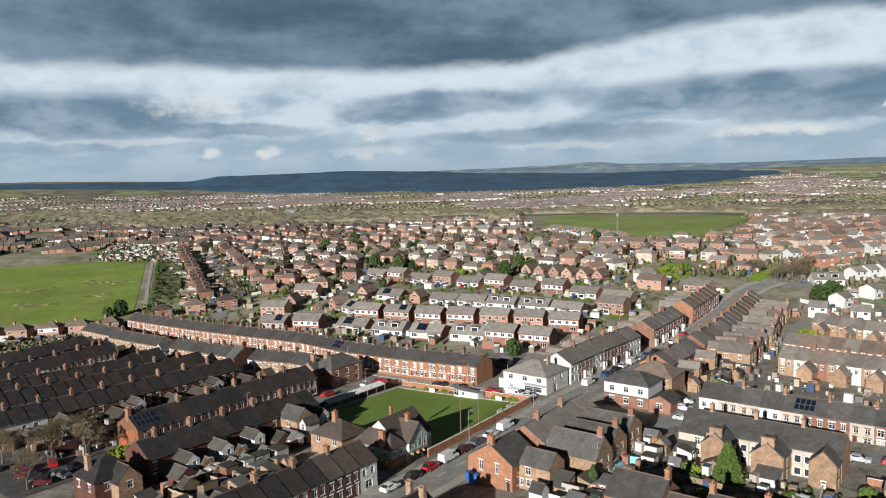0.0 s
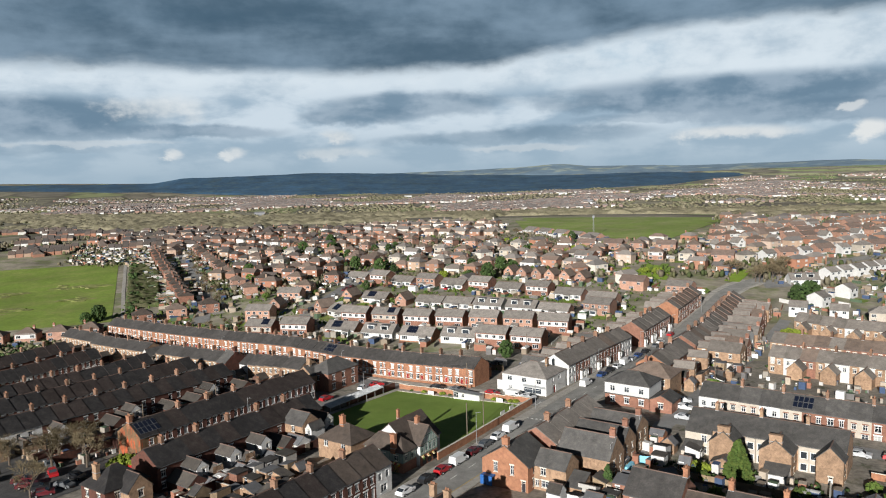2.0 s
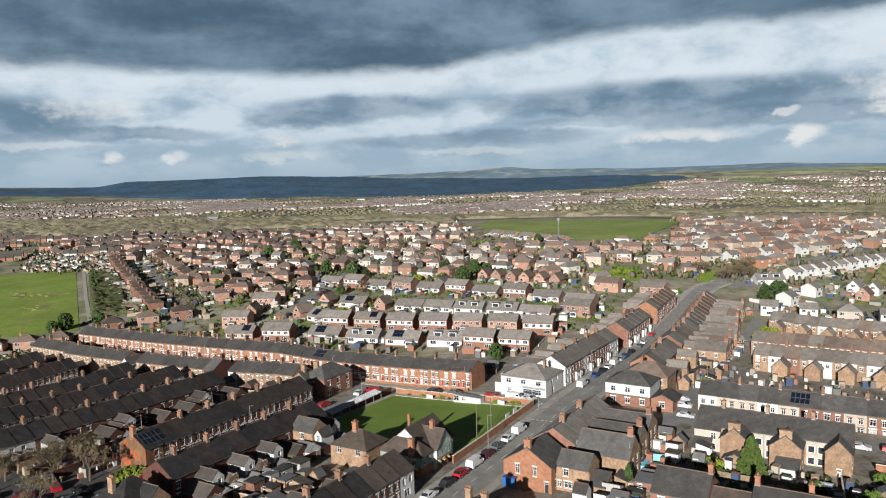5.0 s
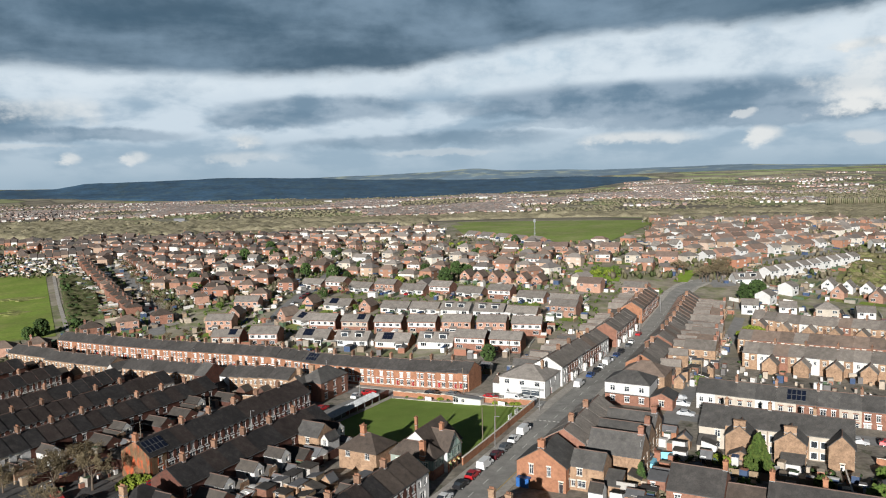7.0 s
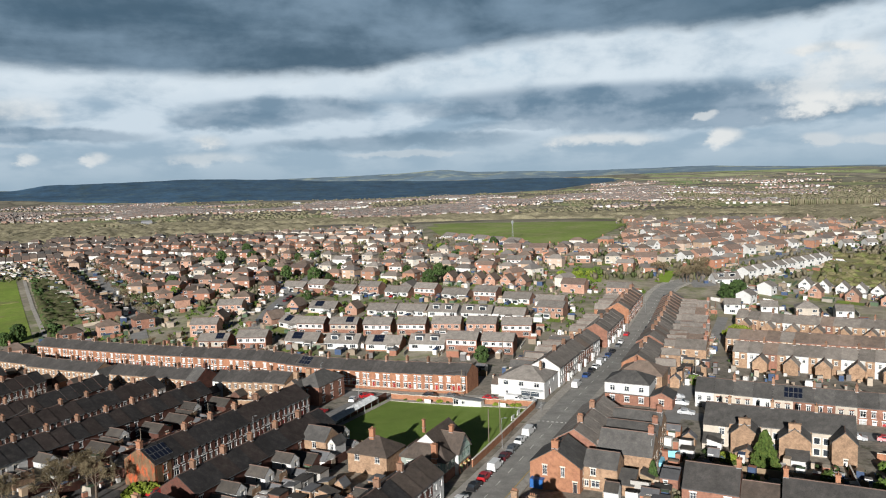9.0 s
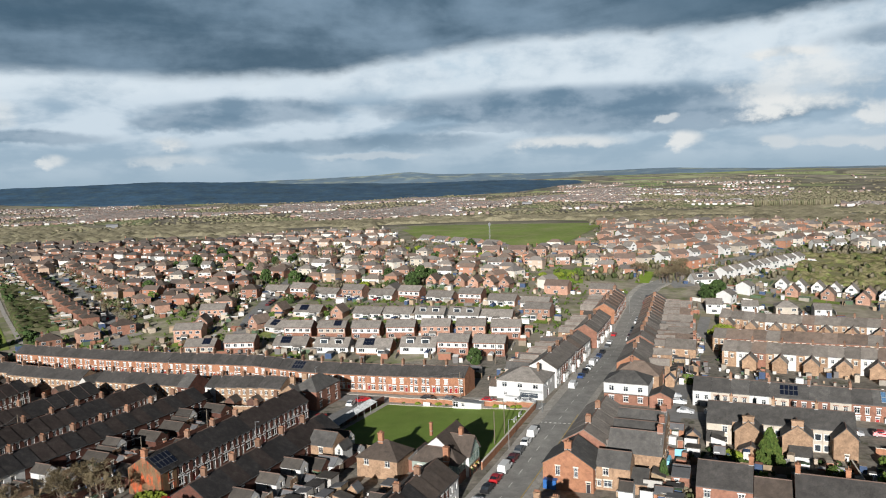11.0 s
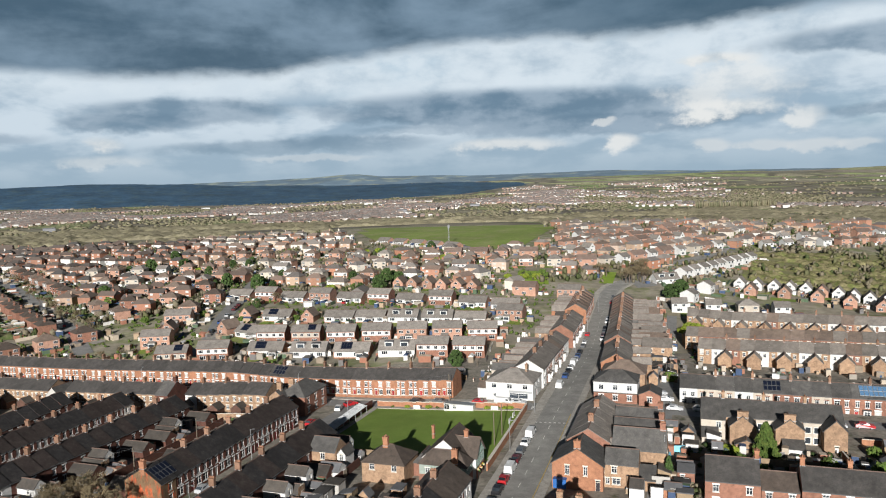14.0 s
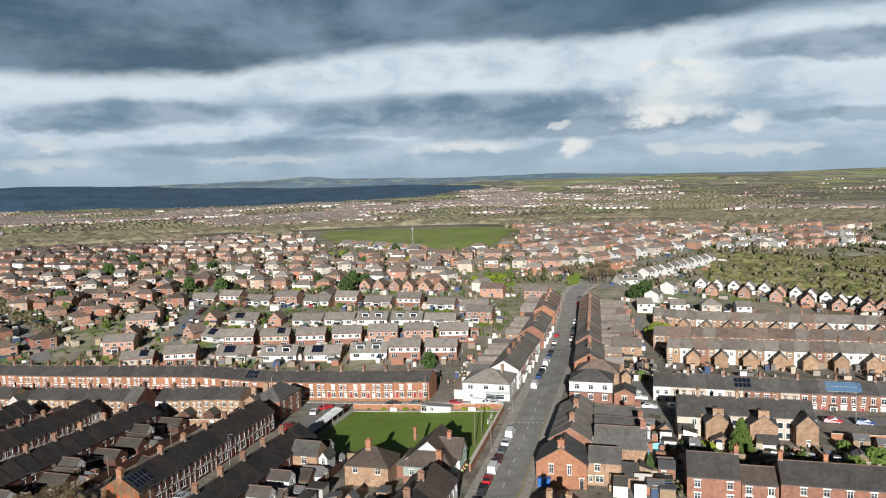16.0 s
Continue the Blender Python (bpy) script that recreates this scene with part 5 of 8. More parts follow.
chimney(b, -2, 0, 8.0)
b = building("side_annexe", "low red brick annexe with flat roofs", "house", 2.0, 45.5, GH - 90)
block(b, 0, 0, 5.5, 7.0, 3.0, 4.3, "brick_red", "slate", "gable", "y", openings={"S": windows(1, 0, 1.0, 1.3, 1.4)})

# cream block with brown gabled wings
cream_block = b = building("gabled_terrace", "cream and brown brick block with three gabled wings", "house", -18.0, 73.2, GH - 90, -0.6)
block(b, 0, 0, 30.0, 8.6, 5.9, 8.7, "brick_brown", "slate", "gable", openings={"S": [up(-5.2, 1.0, 1.5), up(0.5, 1.0, 1.5, "curtain_glass"), up(9.2, 1.0, 1.5), down(-5.2), down(0.5), down(9.2)], "W": []})
for k, (wx, wm, wl, ww) in enumerate(((-6.2, "brick_brown", 5.6, 5.4), (3.4, "brick_brown", 5.6, 5.8), (12.6, "brick_brown", 4.4, 4.6))):
    block(b, wx, -4.3 - wl / 2, ww, wl, 5.4, 7.7, wm, "slate", "gable", "y", openings={"S": [("door", 0.2, 0.1, 0.8, 2.0, "upvc")] if k == 2 else [], "E": [up(0, 0.8, 1.2), down(0, 0.8, 1.1)]}, names=("gabled_wing", "wing_roof"))
    if k < 2:
        chimney(b, wx, -4.3 - wl + 0.7, 7.4, "brick_brown", 2.3, 0.8, 1.3, 0)
        block(b, wx + 0.6, -4.3 - wl - 1.5, 4.4, 3.0, 2.3, 3.4, "brick_brown" if k == 0 else "render_white", "slate", "gable" if k == 0 else "mono", "y" if k == 0 else "x", names=("outhouse", "outhouse_roof"))
block(b, -12.3, -4.9, 5.3, 1.3, 5.3, 6.2, "render_cream", "slate", "mono", openings={"S": [up(1.2, 1.1, 1.5), down(1.2, 1.1, 1.4)]}, names=("end_bay", "end_roof"))
block(b, -13.0, -7.2, 3.6, 3.4, 2.2, 3.5, "render_cream", "slate", "mono", names=("outhouse", "outhouse_roof"))
q = Mesher()
q.solid([(-15.05, -4.25, -1.5), (-15.05, 4.25, -1.5), (-15.05, 4.25, 5.85), (-15.05, 0, 8.5), (-15.05, -4.25, 5.85), (-14.99, -4.25, -1.5), (-14.99, 4.25, -1.5), (-14.99, 4.25, 5.85), (-14.99, 0, 8.5), (-14.99, -4.25, 5.85)], [(4, 3, 2, 1, 0), (5, 6, 7, 8, 9), (0, 1, 6, 5), (1, 2, 7, 6), (2, 3, 8, 7), (3, 4, 9, 8), (4, 0, 5, 9)])
part("rendered_gable", q, M["render_cream"], b, "cream rendered gable end")
for x in (-10.0, -1.2, 7.5):
    chimney(b, x, 0.4, 8.7, "brick_brown")

# nearest row on the right
for k, (uv, w, wall, rf) in enumerate((((-55, 63.5), 9.6, "brick_red", "slate_deep"), ((-55.5, 71.6), 6.4, "brick_red", "tile_pub"), ((-56, 84.5), 19.0, "brick_red", "slate_deep"))):
    b = building("near_house", ("grey slate-roofed house with blue-grey gable end", "low house with red-brown tiled roof", "long dark-roofed brick house")[k], "house", *uv, GH - 90, -1.0)
    e, r = ((5.5, 8.6), (4.6, 6.6), (5.3, 8.0))[k]
    n = (2, 2, 4)[k]
    block(b, 0, 0, w, 9.0 if k != 1 else 8.0, e, r, wall, rf, openings={"S": windows(n, w * 0.6, 3.3 if k != 1 else 2.6, 1.1, 1.4) + windows(n, w * 0.6, 0.8, 1.2, 1.4)}, trim="upvc")
    if k != 1:
        chimney(b, w / 2 - 0.4 if k == 0 else -w / 2 + 0.5, 0.4, r, "brick_orange", 0.8, 1.1, 1.6)
        if k == 2:
            chimney(b, -1.0, 1.5, r - 0.6, "brick_orange", 0.8, 0.9, 1.8)

ry_pub = random.Random(15)
# half-timbered pub at the corner of the green
b = building("pub", "half-timbered pub with steep brown tiled roofs and tall chimneys", "pub", -54.2, 7.4, GH)
b.matrix_basis = b.matrix_basis @ Matrix.Scale(0.82, 4)
block(b, 0.8, 0, 13.4, 12.2, 5.9, 11.0, "render_white", "tile_pub", "gable", "x", openings={"S": [("window", 5.0, 3.3, 1.1, 1.5)], "N": windows(2, 6, 3.2)}, verge=0.25, over=0.35)
block(b, 0.4, -4.4, 7.4, 6.4, 6.1, 10.1, "render_white", "tile_pub", "gable", "y", openings={"S": windows(4, 5.2, 3.6, 1.0, 1.9) + windows(3, 5.0, 0.6, 1.3, 1.7)}, verge=0.45, over=0.35, names=("front_gable", "front_roof"))
block(b, -6.6, -0.6, 5.4, 12.4, 5.6, 8.7, "pub_pale", "tile_pub", "hip", openings={"W": windows(3, 8, 3.2, 1.2, 1.4), "S": windows(2, 2.6, 3.3, 1.0, 1.5) + windows(1, 0, 0.6, 1.8, 1.7)}, names=("side_wing", "side_roof"), over=0.4)
block(b, 0.5, 7.4, 9.0, 3.6, 3.4, 5.6, "brick_red", "slate", "hip", names=("low_wing", "low_roof"))
q = Mesher()
for k in range(11):
    x = -3.1 + k * 0.7
    q.box(x - 0.07, x + 0.07, -7.67, -7.6, 3.1, 6.1 + 3.9 * (1 - abs(x - 0.4) / 3.7))
for z, h2 in ((3.1, 3.6), (5.7, 3.6), (7.6, 2.2)):
    q.box(0.4 - h2, 0.4 + h2, -7.68, -7.6, z, z + 0.18)
for k in range(7):
    x = -9.2 + k * 0.75
    q.box(x - 0.06, x + 0.06, -6.86, -6.8, 3.0, 5.5)
for k in range(12):
    y = -6.6 + k * 0.8
    q.box(-9.37, -9.3, y - 0.06, y + 0.06, 3.0, 5.5)
q.box(-9.39, -9.3, -6.8, 2.6, 2.95, 3.1), q.box(-9.39, -9.3, -6.8, 2.6, 5.35, 5.5)
part("timber_framing", q, M["gallery_green"], b, "green-painted timber framing on the gable")
q = Mesher()
q.box(-3.35, 4.1, -7.72, -7.62, -0.6, 3.0), q.box(-9.3, -3.9, -6.9, -6.82, -0.6, 2.9), q.box(-9.42, -9.32, -6.8, 5.6, -0.6, 2.9)
part("brick_plinth", q, M["brick_red"], b, "red brick ground floor with dark shop windows")
for k in range(3):
    q = Mesher()
    q.box(-2.4 + k * 2.2, -1.0 + k * 2.2, -7.8, -7.7, 0.5, 2.4)
    part("pub_window", q, M["glass"], b)
for k in range(7):
    q = Mesher()
    lx, ly = (-9.5, -5.6 + k * 1.6) if k < 4 else (-2.4 + (k - 4) * 2.2, -7.95)
    for j in range(7):
        q.blob((lx + ry_pub.uniform(-0.3, 0.3), ly + ry_pub.uniform(-0.3, 0.3), 2.5 + ry_pub.uniform(-0.25, 0.25)), 0.3, 0.3, 0.28, 0, ry_pub, 0.4)
    part("flower_basket", q, M["flowers"], b, "hanging basket of yellow and red flowers")
for k in range(4):
    q = Mesher()
    q.box(-9.5, -9.38, -5.4 + k * 2.4, -3.9 + k * 2.4, 0.4, 2.3)
    part("pub_window", q, M["gold_frame"], b, "gold-framed pub window")
chimney(b, 0.5, -4.1, 9.9, "brick_orange", 1.1, 1.0, 1.8, 3)
chimney(b, -9.2, -3.9, 6.4, "brick_orange", 1.0, 1.4, 3.6, 2)
chimney(b, 6.8, 7.3, 7.6, "brick_orange", 0.7, 0.7, 2.3, 1)
b = building("pub_wing", "brown-roofed brick wing behind the pub", "pub", -58.8, -5.0, GH - 90)
block(b, 0, 0, 9.6, 8.0, 4.3, 7.2, "brick_brown", "tile_pub", "hip", openings={"S": windows(2, 5, 2.8, 1.2, 1.3)})
chimney(b, -0.6, -0.5, 7.0, "brick_orange", 1.1, 0.9, 1.9)
terrace((-103.35, 12.0), (-74.3, 12.0), ["dark_a", "dark_b", "dark_a", "dark_b", "dark_a", "dark_t", "dark_t"], stack_every=2)
b = building("shop_house", "white-fronted house with brown roof beside the pub", "house", -72.0, 12.0, GH)
block(b, 0, 0, 4.6, 8.8, 5.55, 8.35, "render_white", "tile_pub", "gable", "x", openings={"S": windows(2, 2.2, 3.2, 0.9, 1.4) + windows(1, 0, 0.7, 1.8, 1.5)}, trim="upvc")
# end of the dark terrace by the green
b = building("end_house", "brown brick end house with white gabled extension", "house", -57.5, -20.5, GH - 90)
block(b, 0, 0, 6.4, 5.2, 5.2, 7.4, "brick_brown", "slate", "gable", "x", openings={"S": windows(1, 0, 3.2)})
block(b, 4.2, 0.2, 2.0, 4.2, 4.4, 5.6, "render_white", "slate", "gable", "y", openings={"S": windows(1, 0, 3.0, 0.8, 1.4)}, names=("side_wing", "side_roof"))
block(b, 3.4, -4.8, 5.0, 3.6, 2.6, 3.8, "render_white", "felt", "gable", "x", names=("lean_to", "lean_to_roof"))
# cross-gabled house at the lower end of that terrace
b = building("gable_house", "dark slate-roofed corner house with a brown cross gable", "house", -101.0, -25.5, GH)
block(b, 0, 0, 9.0, 8.0, 5.0, 8.2, "brick_dark", "slate_dark", "hip", openings={"S": windows(2, 4, 3.0), "W": windows(2, 4, 3.0)})
block(b, 1.0, -4.6, 4.8, 4.2, 4.6, 7.2, "brick_brown", "slate_dark", "gable", "y", openings={"S": windows(1, 0, 3.0)}, names=("front_gable", "front_roof"))
chimney(b, -3.0, 1.0, 7.4, "brick_brown", 0.8, 1.3, 1.6)
# corner houses at the end of the brown row
b = building("corner_house", "red brick corner house with hipped slate roof and bays", "house", -14.5, -51.0, GH)
block(b, 0, 0, 13.0, 8.5, 5.8, 8.8, "brick_red", "slate", "hip", openings={"S": windows(3, 8.5, 3.5, 1.2, 1.6) + windows(3, 8.5, 0.8, 1.4, 1.7), "W": windows(1, 0, 3.4)}, trim="upvc")
block(b, -6.2, 3.6, 5.0, 6.4, 5.2, 7.6, "brick_brown", "slate", "gable", "x", openings={"W": windows(1, 0, 3.2)}, names=("rear_wing", "rear_roof"))
chimney(b, -2.5, 2.0, 8.0, "brick_brown", 0.8, 1.6, 1.7)
chimney(b, -6.4, 3.6, 7.6, "brick_brown", 0.8, 1.4, 2.0)
# white gabled house between the brown rows
b = building("gable_house", "grey-white gabled house between the brown terraces", "house", -18, -137, GH - 90)
block(b, 0, 0, 5.0, 8.0, 4.8, 7.2, "render_grey", "slate", "gable", "y", openings={"E": windows(2, 4, 3.3)})
b = building("gable_house", "dark red brick gable end of the brown terrace", "house", -16.5, -95.5, GH - 90)
block(b, 0, 0, 4.6, 9.0, 5.8, 8.8, "brick_dark", "slate", "gable", "x", openings={"S": windows(1, 0, 3.3)})
chimney(b, 2.0, 0, 8.8, "brick_dark", 0.8, 1.2, 1.5)
# painted gable at the end of the first dark terrace
b = building("painted_gable_house", "end house whose gable is painted orange-red, ivy stains", "house", -81.5, -48.5, GH)
block(b, 0, 0, 4.6, 8.9, 5.55, 8.4, "orange_wall", "slate_dark", "gable", "x", openings={"S": [up(0.6), down(0.6)]})
chimney(b, -1.9, 0, 8.3, "brick_orange", 0.8, 1.2, 1.6)


# pale bays in the recesses of the brown block
def bay(root, x, y, w, h, mat):
    q = Mesher()
    q.box(x - w / 2, x + w / 2, y - 0.5, y, -0.4, h, 0)
    for z in (0.9, 3.3):
        q.box(x - w * 0.36, x + w * 0.36, y - 0.53, y - 0.5, z, z + 1.5, 1)
        q.box(x - w * 0.28, x + w * 0.28, y - 0.55, y - 0.53, z + 0.12, z + 1.38, 2)
    part("window_bay", q, [M[mat], M["upvc"], M["glass"]], root, "pale rendered two-storey window bay")


for x in (-2.2, -0.2, 7.6, 9.4):
    bay(cream_block, x, -4.3, 1.9, 5.6, "render_cream")


# ---- solar arrays on the terrace roofs ----
def solar(u, v, heading, cols, rows, depth, eave, ridge, mat="panel_blue", label="dark blue solar panels on a slate roof", w=1.0):
    x, y = at(u, v)
    k = thing("solar_array", label, "solar panels", "roof solar arrays", m=house_pose(x, y, heading))
    rise = (ridge - eave) / (depth / 2)
    z = lambda yy: eave + (yy + depth / 2) * rise + 0.16
    for i in range(cols):
        for j in range(rows):
            x0, y0 = (i - cols / 2) * (w + 0.06), -depth / 2 * 0.86 + j * 1.5
            q = Mesher()
            q.slab([(x0, y0, z(y0)), (x0 + w, y0, z(y0)), (x0 + w, y0 + 1.44, z(y0 + 1.44)), (x0, y0 + 1.44, z(y0 + 1.44))], 0.07, 1)
            f = 0.05
            q.face([(x0 + f, y0 + f, z(y0 + f) + 0.006), (x0 + w - f, y0 + f, z(y0 + f) + 0.006), (x0 + w - f, y0 + 1.44 - f, z(y0 + 1.44 - f) + 0.006), (x0 + f, y0 + 1.44 - f, z(y0 + 1.44 - f) + 0.006)])
            part("panel", q, [M[mat], M["metal_grey" if mat == "panel_light" else "gutter"]], k)


solar(5.5, -69, GH - 90, 4, 2, 8.2, 5.6, 8.0)
solar(8.5, 76, GH - 90, 4, 2, 8.4, 4.4, 6.9)
solar(8.5, 100.5, GH - 90, 8, 2, 8.4, 4.4, 6.9, "panel_light", "pale blue solar panels in bright frames")
solar(-80.5, -48.5, GH, 5, 2, 8.8, 5.55, 8.4)


# ---- bowling green ----
def green():
    drape("bowling_green", [at(-47, -31), at(-10.4, -31), at(-10.4, 13.6), at(-47, 14.0)], "turf", "flat mown bowling green lawn", "lawn", lift=0.34, step=2.0)
    strip("green_path", [at(-9.7, -30), at(-9.7, 12)], -0.7, 0.7, "paving", "narrow paved path along the green", "path", lift=0.38)
    strip("green_path", [at(-47, -30.2), at(-10, -29.8)], -0.8, 0.8, "paving", "narrow paved path along the green", "path", lift=0.38)
    wall_line("green_wall", [at(-8.6, -30), at(-8.6, 13.9), at(-46, 14.5), at(-52, 14.6)], 1.7, 0.3, "brick_orange", "orange-red brick wall with stone coping round the green", "wall", coping="stone_trim")
    wall_line("green_wall", [at(-9, -31.6), at(-47, -33)], 1.9, 0.3, "brick_dark", "dark brick wall along the green's street side", "wall", coping="brick_dark")
    strip("green_edge", [at(-10.9, -29), at(-10.9, 13.0)], -0.25, 0.25, "stone_trim", "pale kerb along the edge of the green", "kerb", lift=0.42, thick=0.2)
    strip("green_edge", [at(-46, 13.2), at(-10.9, 13.0)], -0.22, 0.22, "stone_trim", "pale kerb along the edge of the green", "kerb", lift=0.42, thick=0.2)
    x, y = at(-27, -31.2)
    k = thing("spectator_shelter", "long low open shelter with pale corrugated roof beside the green", "shelter", m=pose(x, y, ground_z(x, y), 0, 0, GH))
    for s in range(12):
        q = Mesher()
        x0 = -11 + s * 1.84
        q.slab([(x0, -1.3, 2.25), (x0 + 1.8, -1.3, 2.25), (x0 + 1.8, 1.2, 2.75), (x0, 1.2, 2.75)], 0.08)
        for c in range(5):
            q.tube((x0 + 0.2 + c * 0.36, -1.3, 2.26), (x0 + 0.2 + c * 0.36, 1.2, 2.76), 0.05, 0.05, 5)
        part("roof_sheet", q, M["shelter_sheet"], k)
    q = Mesher()
    q.box(-11, 11, 1.0, 1.12, 0, 2.6)
    part("back_wall", q, M["gutter"], k)
    post = Mesher()
    post.box(-0.05, 0.05, -0.05, 0.05, -0.2, 2.2)
    pm = post.data("post", [M["metal_grey"]])
    for s in range(7):
        part("post", pm, None, k, loc=(-10.8 + s * 3.6, -1.15, 0))
    x, y = at(-10.6, -4.5)
    k = thing("pavilion", "small white flat-roofed pavilion with a glass screen by the green", "pavilion", m=pose(x, y, ground_z(x, y), 0, 0, GH - 90))
    block(k, 0, 0, 8.4, 2.2, 2.1, 2.3, "render_white", "metal_grey", "flat", openings={"S": [("window", -3.4, 0.5, 1.6, 1.5), ("window", -1.2, 0.8, 1.0, 1.0)]}, base=-0.2)
    q = Mesher()
    q.box(-1.0, 1.0, -0.06, 0.06, 0.0, 1.0, 0), q.box(-0.9, -0.8, -0.2, 0.2, -0.45, 0.0, 0), q.box(0.8, 0.9, -0.2, 0.2, -0.45, 0.0, 0)
    bench = q.data("bench", [M["upvc"]])
    for uu, vv, hd in ((-10.9, -17, GH - 90), (-10.9, 5.5, GH - 90), (-16, 12.0, GH + 180), (-20.5, 12.1, GH + 180)):
        x, y = at(uu, vv)
        ob = new("bench", bench)
        ob.matrix_basis = pose(x, y, ground_z(x, y) + 0.5, 0, 0, hd)
        tagged(ob, "white slatted bench at the edge of the green", "bench", "benches round the green")


green()

# ---- low outbuildings in the yards between the terraces ----
def outbuilding(u, v, w, d, h, wall, roof, style, turn):
    k = thing("outbuilding", "low %s outbuilding in a back yard" % {"render_white": "whitewashed", "brick_brown": "brown brick", "brick_red": "red brick", "render_grey": "grey rendered", "fence_wood": "timber"}[wall], "outbuilding", "back yard outbuildings", m=house_pose(*at(u, v), GH + turn))
    block(k, 0, 0, w, d, h, h + (1.2 if style == "gable" else 0.7), wall, roof, style, openings={"S": [("door", -w * 0.2, 0.05, 0.8, 1.9, "door_dark")] if w > 2.4 else []}, base=-0.8, panes=False, trim="upvc")


ry = random.Random(77)
for u0, u1, v0, v1, step_u, step_v in ((-100, -68, -13, 3, 4.3, 4.8), (-60, -48, 46, 58, 4.6, 4.6), (-34, -22, 56, 62, 4.0, 5.0), (24, 56, 45, 53, 4.4, 5.0), (60, 108, 37, 44, 5.0, 4.6)):
    u = u0
    while u < u1:
        v = v0
        while v < v1:
            if ry.random() < 0.8:
                outbuilding(u + ry.uniform(-0.6, 0.6), v + ry.uniform(-0.6, 0.6), ry.uniform(2.2, 3.6), ry.uniform(2.0, 3.4), ry.uniform(1.9, 2.7), ry.choice(("render_white", "brick_brown", "brick_brown", "brick_red", "render_grey", "fence_wood")), ry.choice(("slate_deep", "slate_deep", "roof_yard", "felt") if u0 == -100 else ("felt", "roof_yard", "roof_yard", "slate_deep")), ry.choice(("mono", "mono", "gable", "flat")), ry.choice((0, 90, 180, -90)))
            v += step_v
        u += step_u
for uu in (-95.3, -87.0, -78.7):
    wall_line("yard_wall", [at(uu, -14), at(uu, 3)], 1.7, 0.22, "brick_brown", "brown brick wall between back yards", "wall", coping="stone_trim", step=2.2)

# ---- the estates beyond ----
def small_window(w, h):
    def make():
        q = Mesher()
        q.box(-w / 2, w / 2, -0.06, 0.02, 0, h, 0)
        n = 2 if w < 1.5 else 3
        for k in range(n):
            a = -w / 2 + 0.08 + k * (w - 0.08) / n
            q.box(a, a + (w - 0.08) / n - 0.08, -0.08, -0.055, 0.08, h - 0.08, 1)
        return q.data("window", [M["upvc"], M["glass"]])
    return shared(("small", w, h), make)


def estate_house(kind):
    s = ESTATE[kind]
    w, d, e, r = s["w"], s["d"], s["eave"], s["ridge"]
    root = thing("estate_house", s["label"], s.get("category", "house"), s["group"])
    block(root, 0, 0, w, d, e, r, s["wall"], s["roof"], s["style"], s.get("axis", "x"), over=0.35, verge=0.2)
    if s.get("band"):
        q = Mesher()
        z0, z1 = s["band_z"]
        q.box(-w / 2 + 0.3, w / 2 - 0.3, -d / 2 - 0.05, -d / 2 + 0.02, z0, z1)
        part("cladding", q, M[s["band"]], root, "pale cladding panel")
    for side, items in s["windows"].items():
        for c, z, ww, hh in items:
            loc, turn = ((c, -d / 2 - 0.03, z), 0) if side == "S" else ((w / 2 + 0.03, c, z), 90)
            part("window", small_window(ww, hh), None, root, loc=loc, turn=turn)
    if s.get("dormer"):
        for c in s["dormer"]:
            q = Mesher()
            q.box(c - 1.5, c + 1.5, -d * 0.36, -0.2, e + 0.5, r - 0.25, 0)
            q.box(c - 1.65, c + 1.65, -d * 0.38, -0.1, r - 0.25, r - 0.1, 1)
            q.box(c - 1.2, c + 1.2, -d * 0.36 - 0.03, -d * 0.36, e + 0.9, r - 0.5, 2)
            part("dormer", q, [M["upvc"], M["felt"], M["glass"]], root, "white flat-roofed dormer")
    if s.get("porch"):
        for c in s["porch"]:
            q = Mesher()
            q.box(c - 1.3, c + 1.3, -d / 2 - 1.8, -d / 2, -0.4, 2.2, 0)
            q.box(c - 1.1, c + 1.1, -d / 2 - 1.83, -d / 2 - 1.8, 0.7, 1.9, 2)
            q.slab([(c - 1.5, -d / 2 - 2.0, 2.3), (c + 1.5, -d / 2 - 2.0, 2.3), (c + 1.5, -d / 2, 2.9), (c - 1.5, -d / 2, 2.9)], 0.12, 1)
            part("porch", q, [M["upvc"], M[s["roof"]], M["glass"]], root, "white glazed porch")
    if s.get("panel"):
        c, n = s["panel"]
        slope = math.atan2(r - e, d / 2)
        for k in range(n):
            for j in range(2):
                q = Mesher()
                x0 = c - n * 0.52 + k * 1.04
                y0 = -d / 2 * 0.82 + j * 1.55
                z0 = lambda y: e + (y + d / 2) * math.tan(slope) + 0.2
                q.slab([(x0, y0, z0(y0)), (x0 + 1.0, y0, z0(y0)), (x0 + 1.0, y0 + 1.45, z0(y0 + 1.45)), (x0, y0 + 1.45, z0(y0 + 1.45))], 0.06)
                part("solar_panel", q, M["panel_blue"], root, "dark blue solar panel")
    if s.get("stack"):
        chimney(root, s["stack"], 0.6, r - 0.2, "brick_red", 0.8, 0.8, 1.0, 2)
    return root


